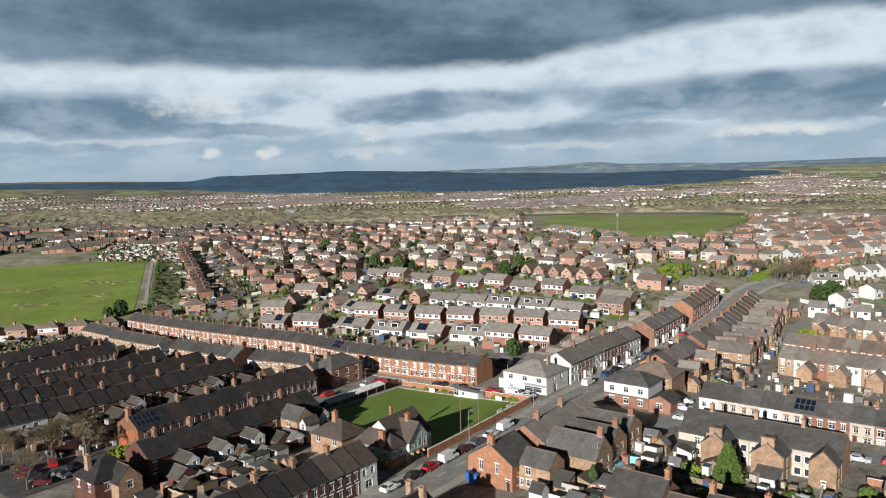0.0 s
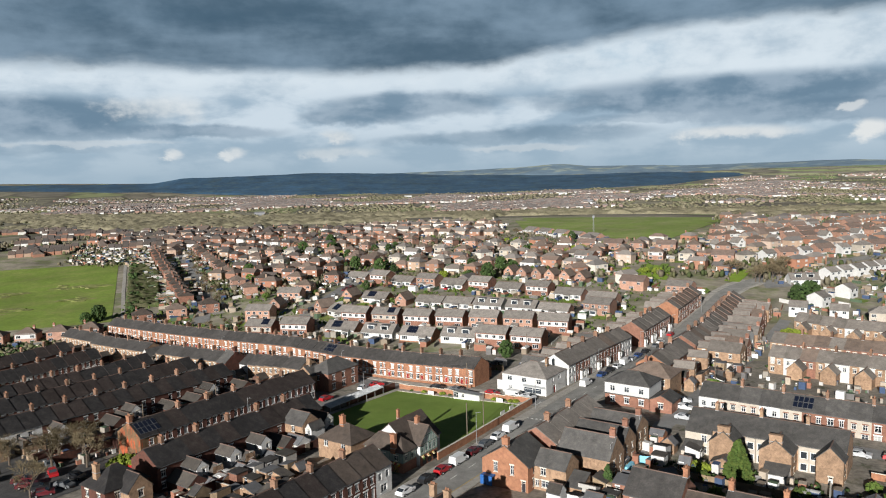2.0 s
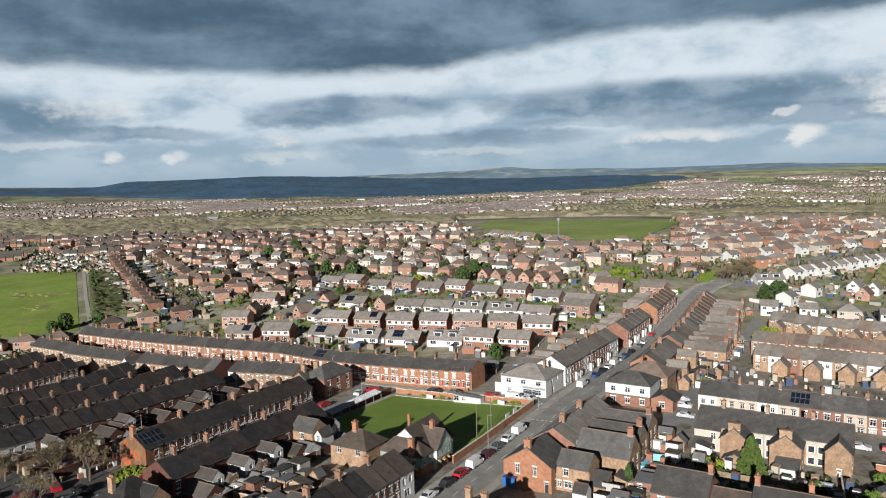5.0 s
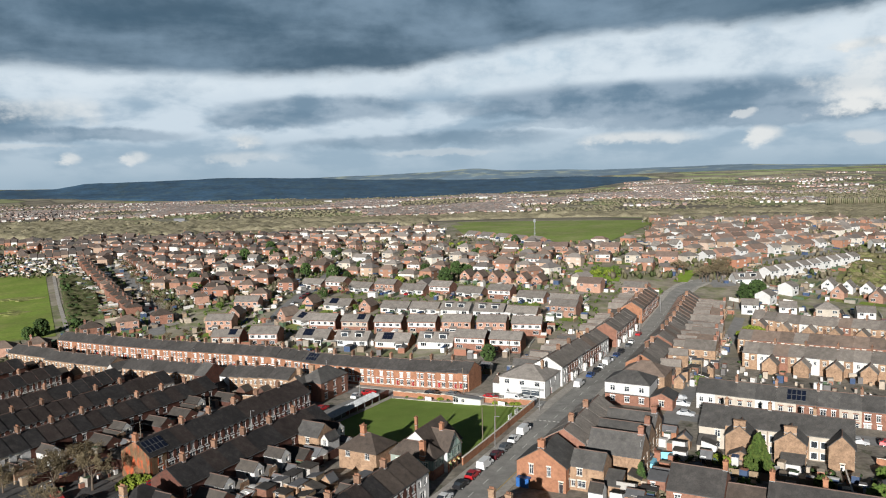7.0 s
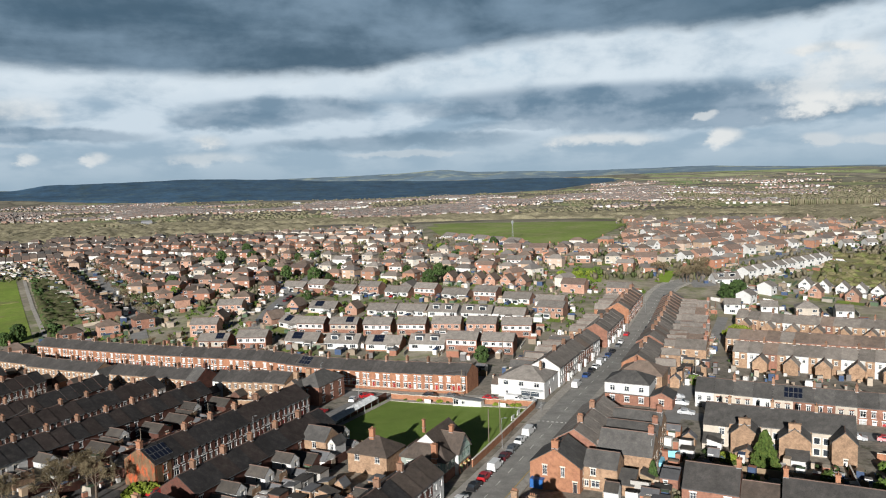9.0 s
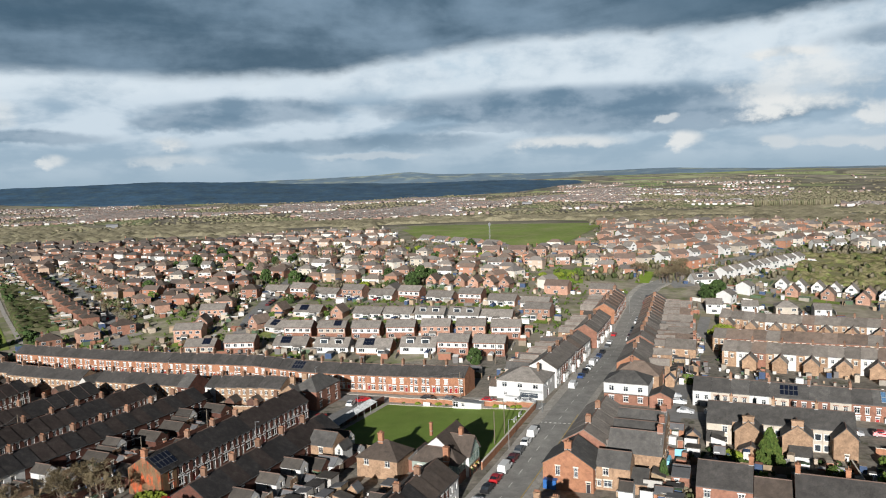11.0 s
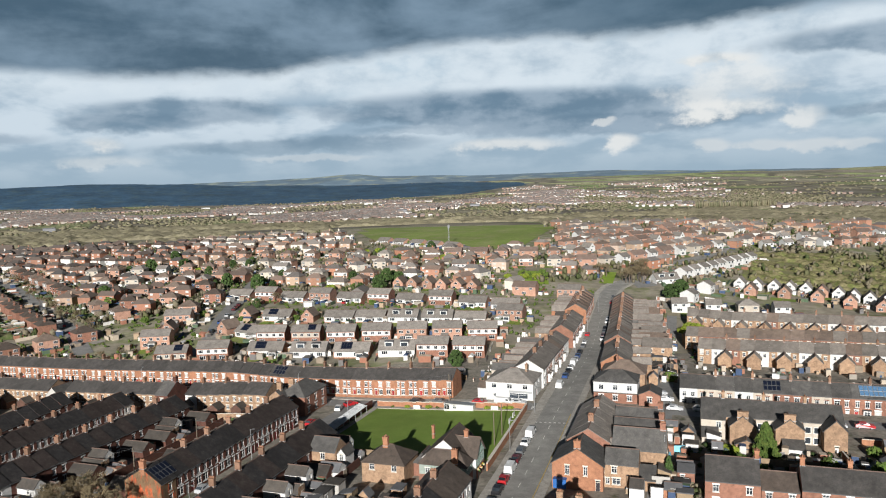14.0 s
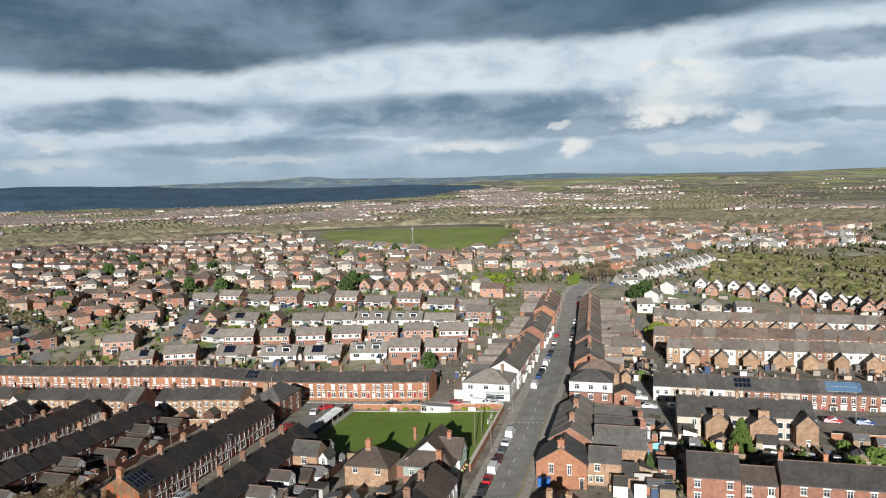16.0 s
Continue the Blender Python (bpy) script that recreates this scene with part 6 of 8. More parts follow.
W4 = [(-4.2, 3.0, 1.7, 1.2), (-1.4, 3.0, 1.3, 1.2), (1.4, 3.0, 1.3, 1.2), (4.2, 3.0, 1.7, 1.2), (-3.6, 0.6, 2.2, 1.4), (3.6, 0.6, 2.2, 1.4)]
ESTATE = {
    "semi": dict(w=11.6, d=7.8, eave=5.0, ridge=7.0, wall="brick_red", roof="tile_grey", style="gable", band="render_white", band_z=(2.55, 4.3), windows={"S": W4}, stack=0.0, group="post-war semis", label="gabled brick semi pair with white cladding and grey tiles", category="house"),
    "semi_brick": dict(w=11.6, d=7.8, eave=5.0, ridge=7.0, wall="brick_pink", roof="tile_grey", style="gable", windows={"S": W4}, porch=(-1.0,), group="post-war semis", label="gabled orange brick semi pair with white porch"),
    "semi_solar": dict(w=11.6, d=7.8, eave=5.0, ridge=7.0, wall="brick_red", roof="tile_grey", style="gable", band="render_cream", band_z=(2.55, 4.3), windows={"S": W4}, panel=(2.4, 3), group="post-war semis", label="gabled brick semi pair with solar panels"),
    "bungalow": dict(w=13.5, d=8.2, eave=2.7, ridge=5.0, wall="brick_pink", roof="tile_grey", style="gable", band="render_white", band_z=(0.3, 2.5), windows={"S": [(-4.4, 0.8, 2.2, 1.3), (-1.4, 0.8, 1.2, 1.2), (1.6, 0.8, 1.2, 1.2), (4.6, 0.8, 2.2, 1.3)]}, porch=(0.2,), group="bungalows", label="bungalow pair with grey-brown tiles and white front"),
    "bungalow_dormer": dict(w=13.5, d=8.2, eave=2.7, ridge=5.4, wall="render_white", roof="tile_grey", style="gable", windows={"S": [(-4.4, 0.8, 2.2, 1.3), (1.6, 0.8, 1.2, 1.2), (4.6, 0.8, 2.2, 1.3)]}, dormer=(-3.0, 2.8), group="bungalows", label="dormer bungalow pair with white front and grey tiles"),
    "bungalow_solar": dict(w=13.5, d=8.2, eave=2.7, ridge=5.2, wall="brick_orange", roof="tile_grey", style="gable", band="render_white", band_z=(0.3, 2.5), windows={"S": [(-4.4, 0.8, 2.2, 1.3), (1.6, 0.8, 1.2, 1.2), (4.6, 0.8, 2.2, 1.3)]}, panel=(-2.0, 4), porch=(3.5,), group="bungalows", label="bungalow pair with solar panels on grey tiles"),
    "hip": dict(w=8.8, d=7.4, eave=4.6, ridge=6.9, wall="brick_pink", roof="tile_brown", style="hip", windows={"S": [(-2.8, 2.9, 1.7, 1.2), (2.8, 2.9, 1.7, 1.2), (-2.7, 0.6, 2.0, 1.3), (2.7, 0.6, 2.0, 1.3)], "E": [(0, 3.1, 1.0, 1.2)]}, stack=-2.4, group="hipped semis", label="hipped red brick semi pair with brown tiles"),
    "hip_dark": dict(w=8.8, d=7.4, eave=4.6, ridge=6.9, wall="brick_red", roof="tile_pub", style="hip", windows={"S": [(-2.8, 2.9, 1.7, 1.2), (2.8, 2.9, 1.7, 1.2), (-2.7, 0.6, 2.0, 1.3), (2.7, 0.6, 2.0, 1.3)], "E": [(0, 3.1, 1.0, 1.2)]}, stack=-2.4, group="hipped semis", label="hipped dark red brick semi pair with dark brown tiles"),
    "hip_white": dict(w=8.8, d=7.4, eave=4.6, ridge=6.9, wall="brick_pink", roof="tile_brown", style="hip", band="render_white", band_z=(2.6, 4.85), windows={"S": [(-2.8, 2.9, 1.7, 1.2), (2.8, 2.9, 1.7, 1.2), (-2.7, 0.6, 2.0, 1.3), (2.7, 0.6, 2.0, 1.3)]}, stack=2.4, group="hipped semis", label="hipped semi pair, white upper storey over orange brick"),
    "hip_render": dict(w=8.8, d=7.4, eave=4.6, ridge=6.9, wall="render_cream", roof="tile_grey", style="hip", windows={"S": [(-2.8, 2.9, 1.7, 1.2), (2.8, 2.9, 1.7, 1.2), (-2.7, 0.6, 2.0, 1.3), (2.7, 0.6, 2.0, 1.3)]}, stack=0.5, group="hipped semis", label="hipped cream rendered semi pair with grey tiles"),
    "gable_white": dict(w=5.4, d=8.0, eave=3.3, ridge=6.1, wall="render_white", roof="tile_grey", style="gable", axis="y", windows={"S": [(0, 3.0, 1.8, 1.1), (-1.0, 0.7, 1.8, 1.3)]}, group="white gabled houses", label="white gable-fronted chalet house with grey tiles"),
    "gable_brick": dict(w=5.8, d=8.0, eave=3.0, ridge=5.9, wall="brick_pink", roof="tile_brown", style="gable", axis="y", windows={"S": [(0, 3.0, 1.6, 1.1), (-1.1, 0.7, 1.8, 1.3)]}, group="gable-fronted houses", label="orange brick gable-fronted house with red-brown tiles"),
    "low_red": dict(w=12.0, d=7.6, eave=4.6, ridge=6.8, wall="brick_pink", roof="tile_red", style="gable", windows={"S": [(-3.6, 2.8, 1.6, 1.2), (3.6, 2.8, 1.6, 1.2), (0, 0.6, 2.2, 1.3)]}, group="red brick estate", label="modern red brick house pair with red-brown tiles"),
    "low_white": dict(w=6.8, d=7.0, eave=4.4, ridge=6.3, wall="render_white", roof="tile_grey", style="gable", windows={"S": [(-1.8, 2.8, 1.4, 1.1), (1.8, 2.8, 1.4, 1.1), (0, 0.6, 2.2, 1.3)]}, group="white terrace", label="white rendered terraced house with grey tiles"),
}
_estate = {}


PLOTS = []


def put_estate(kind, x, y, heading, dz=-0.1):
    PLOTS.append((x, y, heading))
    m = house_pose(x, y, heading, dz)
    if kind in _estate:
        return copy_thing(_estate[kind], m)
    ob = estate_house(kind)
    ob.matrix_basis = m
    _estate[kind] = ob
    return ob


def estate_row(a, b, n, kinds, turn=0.0, shift=0.0, jitter=1.0):
    """n houses from a to b, fronts to the right of that way (turned by turn degrees)."""
    (ax, ay), (bx, by) = a, b
    heading = math.degrees(math.atan2(by - ay, bx - ax)) + turn
    for k in range(n):
        t = k / max(n - 1, 1)
        x, y = ax + (bx - ax) * t + rng.uniform(-jitter, jitter), ay + (by - ay) * t + rng.uniform(-jitter, jitter)
        put_estate(kinds[k] if len(kinds) == n else rng.choice(kinds), x, y, heading + rng.uniform(-2, 2) * jitter)


SEMI, BUNG, HIP = ["semi", "semi", "semi_brick", "semi_solar"], ["bungalow", "bungalow_dormer", "bungalow_solar"], ["hip", "hip", "hip_white", "hip_render"]
estate_row((-26, 296), (18, 272), 4, ["bungalow_solar", "bungalow_dormer", "bungalow_solar", "bungalow_dormer"], jitter=0.3)
estate_row((29, 264), (40.5, 257), 2, ["semi", "semi"], jitter=0.2)
estate_row((-59, 306), (-45, 301), 2, ["semi_solar", "semi"], jitter=0.3)
estate_row((-20.7, 314.3), (55.1, 276.6), 7, ["semi", "semi_solar", "semi", "semi", "semi_brick", "semi_brick", "semi"], jitter=0.3)
estate_row((-36, 338), (-28, 326), 2, ["gable_brick", "bungalow_solar"])
estate_row((-24, 361), (62, 302.5), 8, ["gable_brick", "bungalow_solar", "gable_brick", "bungalow", "bungalow", "bungalow_dormer", "bungalow_dormer", "bungalow"], jitter=0.4)
put_estate("semi_brick", 81, 302, -41)
estate_row((-20, 414), (89, 322), 10, ["bungalow", "semi", "bungalow", "semi_brick", "bungalow", "semi", "bungalow", "semi", "bungalow", "bungalow"], jitter=0.4)
estate_row((62, 396), (93, 368), 6, ["gable_brick"], jitter=0.4)
estate_row((-22.4, 495), (55, 428.5), 7, HIP, jitter=0.5)
estate_row((-15, 549), (74, 465), 8, HIP, jitter=0.5)
estate_row((4, 585), (102, 487), 8, HIP, jitter=0.6)
estate_row((86, 449), (112, 424), 3, ["hip_white", "hip_white", "semi"], jitter=0.4)
estate_row((121, 599), (150, 527), 5, ["bungalow"], jitter=0.5)
estate_row((122, 440), (184, 400), 5, HIP + ["low_red"])
estate_row((130, 480), (200, 432), 6, HIP + ["low_red"])
estate_row((112, 345), (128, 330), 2, ["low_red", "semi_brick"])
# either side of the street on the left
estate_row((-111, 400), (-180, 600), 15, ["hip_dark", "hip_dark", "hip_dark", "hip"], jitter=0.5)
estate_row((-148, 600), (-104, 480), 9, ["hip_dark", "hip", "hip_dark", "hip_white"], jitter=0.6)
estate_row((-91, 435), (-80, 405), 2, ["hip", "hip_white"])
estate_row((-121, 359), (-93, 369), 3, ["hip_dark", "hip", "hip_dark"])
estate_row((-64, 338), (-48, 388), 4, ["semi_brick", "gable_brick", "semi_brick", "hip"], turn=-90, jitter=0.5)
estate_row((-75, 430), (-35, 412), 3, ["hip_dark", "hip"])
estate_row((-82, 470), (-36, 445), 4, ["hip_dark", "hip", "hip_white"])
estate_row((-88, 512), (-24, 478), 5, HIP)
estate_row((-98, 560), (-26, 520), 6, HIP + ["low_white"])
estate_row((-190, 336), (-138, 339), 5, ["hip", "hip", "hip_white", "hip", "hip"], jitter=0.5)
# right: chalets, white terrace, red estate
CHALETS = [(222, 313), (233, 301), (243, 290), (249, 276), (253, 262), (255, 247), (252, 232), (247, 214), (240, 196)]
for (ax, ay), (bx, by) in zip(CHALETS, CHALETS[1:]):
    for k in range(2):
        put_estate("gable_white" if (k + int(ax)) % 4 else "gable_brick", ax + (bx - ax) * k / 2, ay + (by - ay) * k / 2, -52)
        if k == 1:
            put_estate("gable_brick", ax + (bx - ax) * k / 2 - 11, ay + (by - ay) * k / 2 - 7, -52)
estate_row((212, 345), (280, 366), 9, ["low_white"], jitter=0.3)
estate_row((160, 287), (196, 262), 4, ["low_white", "hip_render"], jitter=0.6)
estate_row((178, 300), (198, 312), 2, ["low_white"])
estate_row((205, 448), (330, 478), 10, ["low_red", "hip_render", "gable_white", "hip"])
estate_row((220, 482), (345, 502), 10, ["low_red", "gable_brick", "hip_white", "hip"])
estate_row((240, 520), (350, 530), 8, ["low_red", "hip_white", "hip", "low_white"])
estate_row((195, 395), (300, 415), 9, ["low_white", "hip_render", "low_red"])
estate_row((330, 400), (450, 380), 9, ["low_white", "hip_render", "hip"])
estate_row((340, 432), (470, 408), 9, ["low_white", "hip", "low_red"])

# dormer bungalow and tarmac where the road bends
put_estate("bungalow_dormer", 194, 339, -12)
drape("car_park", [(172, 333), (190, 334), (199, 351), (178, 349)], "asphalt_side", "grey asphalt car park where the road bends", "car park", lift=0.2, step=5)
drape("garden_lawn", [(119, 372), (134, 360), (152, 391), (140, 404)], "lawn_bright", "bright green garden lawn behind the houses", "lawn", lift=0.2, step=5)
drape("garden_lawn", [(160, 351), (166, 347), (186, 371), (180, 377)], "lawn_bright", "bright green grass verge where the road bends", "lawn", lift=0.25, step=5)


# ---- distance: towns, woods, hedges ----
def polar(az, d):
    return -30 + d * math.sin(radians(az)), d * math.cos(radians(az))


def clear_of_plots(x, y, gap):
    return all((x - px) ** 2 + (y - py) ** 2 > gap * gap for px, py, _ in PLOTS)


def gabled(q, r, x, y, a, w, dd, e, rise, hip=0.0, o=0.35, lights=False):
    z, c, sn = ground_z(x, y), math.cos(a), math.sin(a)
    P = lambda lx, ly, lz: (x + lx * c - ly * sn, y + lx * sn + ly * c, z + lz)
    q.solid([P(-w / 2, -dd / 2, -1), P(w / 2, -dd / 2, -1), P(w / 2, dd / 2, -1), P(-w / 2, dd / 2, -1), P(-w / 2, -dd / 2, e), P(w / 2, -dd / 2, e), P(w / 2, dd / 2, e), P(-w / 2, dd / 2, e)], [(0, 1, 5, 4), (1, 2, 6, 5), (2, 3, 7, 6), (3, 0, 4, 7)], 0)
    q.solid([P(-w / 2 - o, -dd / 2 - o, e), P(w / 2 + o, -dd / 2 - o, e), P(w / 2 + o, dd / 2 + o, e), P(-w / 2 - o, dd / 2 + o, e), P(-w / 2 + hip, 0, e + rise), P(w / 2 - hip, 0, e + rise)], [(0, 1, 5, 4), (2, 3, 4, 5), (1, 2, 5), (3, 0, 4)], 1)
    if lights:
        for z0 in ((0.7, 3.1) if e > 4 else (0.8,)):
            for lx in (-w * 0.3, w * 0.3):
                q.solid([P(lx - 0.8, -dd / 2 - 0.06, z0), P(lx + 0.8, -dd / 2 - 0.06, z0), P(lx + 0.8, -dd / 2 - 0.06, z0 + 1.1), P(lx - 0.8, -dd / 2 - 0.06, z0 + 1.1), P(lx - 0.8, -dd / 2, z0), P(lx + 0.8, -dd / 2, z0), P(lx + 0.8, -dd / 2, z0 + 1.1), P(lx - 0.8, -dd / 2, z0 + 1.1)], [(0, 1, 2, 3), (1, 5, 6, 2), (4, 0, 3, 7), (3, 2, 6, 7)], 2)
        if r.random() < 0.5:
            cx = r.choice((-1, 1)) * w * 0.3
            q.solid([P(cx - 0.4, -0.4, e), P(cx + 0.4, -0.4, e), P(cx + 0.4, 0.4, e), P(cx - 0.4, 0.4, e), P(cx - 0.4, -0.4, e + rise + 1.1), P(cx + 0.4, -0.4, e + rise + 1.1), P(cx + 0.4, 0.4, e + rise + 1.1), P(cx - 0.4, 0.4, e + rise + 1.1)], [(0, 1, 5, 4), (1, 2, 6, 5), (2, 3, 7, 6), (3, 0, 4, 7), (4, 5, 6, 7)], 0)


ESTATE_ROADS = [((-53, 306), (-45, 325)), ((-45, 325), (-36, 363)), ((-36, 363), (-19, 421)), ((-19, 421), (-4, 470)), ((-4, 470), (30, 560)), ((-92, 345), (-100, 395)), ((-100, 395), (-122, 480)), ((-122, 480), (-155, 580))]


def seg_near(x, y, a, b, gap=4.6):
    dx, dy = b[0] - a[0], b[1] - a[1]
    t = min(max(((x - a[0]) * dx + (y - a[1]) * dy) / (dx * dx + dy * dy), 0), 1)
    return (x - a[0] - t * dx) ** 2 + (y - a[1] - t * dy) ** 2 < gap * gap


def on_road(x, y):
    u, v = (x - AX) * UX + (y - AY) * UY, (x - AX) * UY - (y - AY) * UX
    return -160 < u < 215 and 11 < v < 30 or any(seg_near(x, y, a, b) for a, b in ESTATE_ROADS)


WOOD_NEAR = [(-40, 1200), (-25, 1150), (-16, 880), (-4, 770), (9, 790), (22, 800), (32, 745), (64, 745)]
WOOD_FAR = [(-40, 2000), (-25, 1950), (-16, 1500), (-4, 1220), (9, 1150), (22, 1100), (34, 1250), (44, 1400), (64, 1250)]


def far_town():
    """Streets across the valley, in short rows that lie along the slope."""
    q, r = Mesher(), random.Random(5)
    for az0, az1, d0, d1, count, bar in ((-21, -5, 1500, 2850, 620, -0.05), (-8, 17, 1180, 2500, 900, 0.0), (14, 31, 1240, 2650, 640, 0.03), (26, 42, 1500, 3300, 330, 0.1), (44, 63, 1170, 1480, 130, 0.0), (33, 63, 1900, 3300, 40, 0.1), (-36, -20, 2000, 2900, 60, 0.12)):
        made = 0
        while made < count:
            az, d = r.uniform(az0, az1), r.uniform(d0, d1)
            x, y = polar(az, d)
            if d < along(WOOD_FAR, az) or noise.noise((x / 210, y / 260, 1.5)) + 0.3 * noise.noise((x / 60, y / 80, 5.0)) < bar:
                continue
            made += 1
            a = radians(-az + r.choice((0, 0, 0, 90)) + 40 * noise.noise((x / 400, y / 400, 9.0)) + r.uniform(-8, 8))
            n = r.randint(2, 6)
            for k in range(n):
                w = r.uniform(5, 8)
                t = (k - n / 2) * 13.0 + r.uniform(-1.5, 1.5)
                gabled(q, r, x + t * math.cos(a), y + t * math.sin(a), a, w, r.uniform(5, 6), r.choice((2.4, 3.4, 4.2)), 2.0, 1.8 if r.random() < 0.4 else 0.0)
    piece("far_town", q, [M["town_walls"], M["town_roofs"]], "distant brick and white houses in crowded streets", "houses", kind="stuff")
    q = Mesher()
    for j in range(70):                                      # old terraces behind the recreation field
        az, d = r.uniform(-36, -9), 655 + 8.0 * j
        if d > along(WOOD_NEAR, az) - 30:
            d = 655 + r.random() * (along(WOOD_NEAR, az) - 690)
        x, y = polar(az, d)
        a, n = radians(r.choice((12, 12, -70)) + r.uniform(-6, 6)), r.randint(4, 9)
        for k in range(n):
            t = (k - n / 2) * 5.4
            gabled(q, r, x + t * math.cos(a), y + t * math.sin(a), a, r.uniform(4.6, 5.3), 8.0, r.choice((2.2, 2.6, 3.2)), 2.9, 0.0, 0.1)
    piece("far_terraces", q, [M["old_houses"], M["old_roofs"], M["far_white"]], "dense dark-roofed streets behind the field", "houses", kind="stuff")
    q = Mesher()
    for k in range(14):
        az, d = r.uniform(-18, 50), r.uniform(1300, 2300)
        x, y = polar(az, d)
        z, w, dd, h = ground_z(x, y), r.uniform(12, 24), r.uniform(10, 16), r.uniform(3, 5)
        c, sn = math.cos(radians(az)), math.sin(radians(az))
        P = lambda lx, ly, lz: (x + lx * c + ly * sn, y - lx * sn + ly * c, z + lz)
        q.solid([P(-w / 2, -dd / 2, -2), P(w / 2, -dd / 2, -2), P(w / 2, dd / 2, -2), P(-w / 2, dd / 2, -2), P(-w / 2, -dd / 2, h), P(w / 2, -dd / 2, h), P(w / 2, dd / 2, h), P(-w / 2, dd / 2, h), P(-w / 2, 0, h + 1.6), P(w / 2, 0, h + 1.6)], [(0, 1, 5, 4), (1, 2, 6, 9, 5), (2, 3, 7, 6), (3, 0, 4, 8, 7), (4, 5, 9, 8), (6, 7, 8, 9)])
    piece("far_sheds", q, M["far_white"], "distant pale warehouse sheds", "warehouses", kind="stuff")


def canopy():
    """The bare wood along the valley as one rolling sheet of crowns."""
    q, n_az, n_d = Mesher(), 620, 64
    for i in range(n_az + 1):
        az = -37 + 101 * i / n_az
        near, far = along(WOOD_NEAR, az) - 20, along(WOOD_FAR, az) + 30
        for j in range(n_d + 1):
            d = near + (far - near) * j / n_d
            x, y = polar(az, d)
            cover = noise.noise((x / 130, y / 100, 2.0)) + 0.4 * noise.noise((x / 45, y / 45, 7.0)) + 0.34
            if 11 < az < 27 and d < 900:
                cover = min(cover, (d - 880) / 20)
            cover = min(cover, j / 3.0, (n_d - j) / 4.0)
            crown = 3.4 + 2.6 * noise.noise((x / 24, y / 24, 5.0)) + 2.6 * noise.noise((x / 8.0, y / 10.0, 1.0)) + 1.2 * noise.noise((x / 3.5, y / 5.0, 4.0))
            q.v.append((x, y, ground_z(x, y) - 1.5 + min(max(cover, -0.05) / 0.18, 1.0) * crown * 1.15))
    w = n_d + 1
    for i in range(n_az):
        for j in range(n_d):
            q.f.append((i * w + j, (i + 1) * w + j, (i + 1) * w + j + 1, i * w + j + 1))
            q.m.append(0)
    piece("valley_wood", q, M["canopy"], "bare brown winter wood along the valley", "wood", kind="stuff", soft=True)


def far_woods():
    q, r = Mesher(), random.Random(9)

    def clump(x, y, s, n, grow=1.0, mat=0):
        for k in range(n):
            px, py = x + r.gauss(0, s), y + r.gauss(0, s)
            h = r.uniform(3.0, 7.0) * grow
            q.blob((px, py, ground_z(px, py) + h * 0.2), h * 0.85, h * 0.85, h * 0.45, mat, r, 0.35)
    for k in range(900):                                     # hedges and copses up the slopes
        az, d = r.uniform(-36, 64), r.uniform(1150, 2900)
        x, y = polar(az, d)
        if az > 36 and d > 1450 and k % 5:
            continue
        clump(x, y, 26, 14, 0.8)
    for k in range(60):                                      # copses on the open hill
        clump(*polar(r.uniform(30, 64), r.uniform(1300, 3600)), 26, 9)
    for k in range(230):                                     # brown wood below the hill's fields
        clump(*polar(r.gauss(40, 4.5), r.uniform(1560, 2150)), 30, 14, 0.9)
    for k in range(46):                                      # a row of poplars
        x, y = polar(39.5 + k * 0.12, 1400 + 2 * math.sin(k * 2.1))
        h = r.uniform(11, 15)
        q.blob((x, y, ground_z(x, y) + h * 0.5), 2.0, 2.0, h * 0.6, 0, r, 0.2)
    g = Mesher()
    for k in range(1500):                                     # gardens of the estates
        az, d = r.uniform(-34, 60), r.uniform(400, 780)
        x, y = polar(az, d)
        if (11 < az < 27 and d > 540) or x < -125 and y < 610 or not clear_of_plots(x, y, 7):
            continue
        for j in range(5):
            px, py, h = x + r.gauss(0, 3.0), y + r.gauss(0, 3.0), r.uniform(1.0, 4.2)
            g.blob((px, py, ground_z(px, py) + h * 0.5), h * 0.36, h * 0.36, h * 0.6, 0, r, 0.5)
    piece("estate_shrubs", g, M["far_trees"], "bare shrubs and small trees in the estate gardens", "shrubs", kind="stuff", soft=True)
    piece("far_woods", q, M["valley_trees"], "distant bare winter woods, hedgerows and copses", "trees", kind="stuff", soft=True)


def far_fields(x, y):
    """Whether a place lies on a playing field or the open strip beside it."""
    az, d = math.degrees(math.atan2(x + 30, y)), math.hypot(x + 30, y)
    return 11.5 < az < 27.5 and d > 535 + max(az - 22, 0) * 12


def garden(q, x, y, hd, w, dep, r):
    """A lawn or drive on the ground before or behind a house."""
    c, sn = math.cos(radians(hd)), math.sin(radians(hd))
    for l0, l1 in ((-10.5, -4.4), (4.4, 4.4 + dep)):
        for s0, s1 in ((-w / 2, -0.2), (0.2, w / 2)):
            pts = [(x + a * c - b * sn, y + a * sn + b * c) for a, b in ((s0, l0), (s1, l0), (s1, l1), (s0, l1))]
            q.face([(px, py, ground_z(px, py) + 0.13) for px, py in pts])


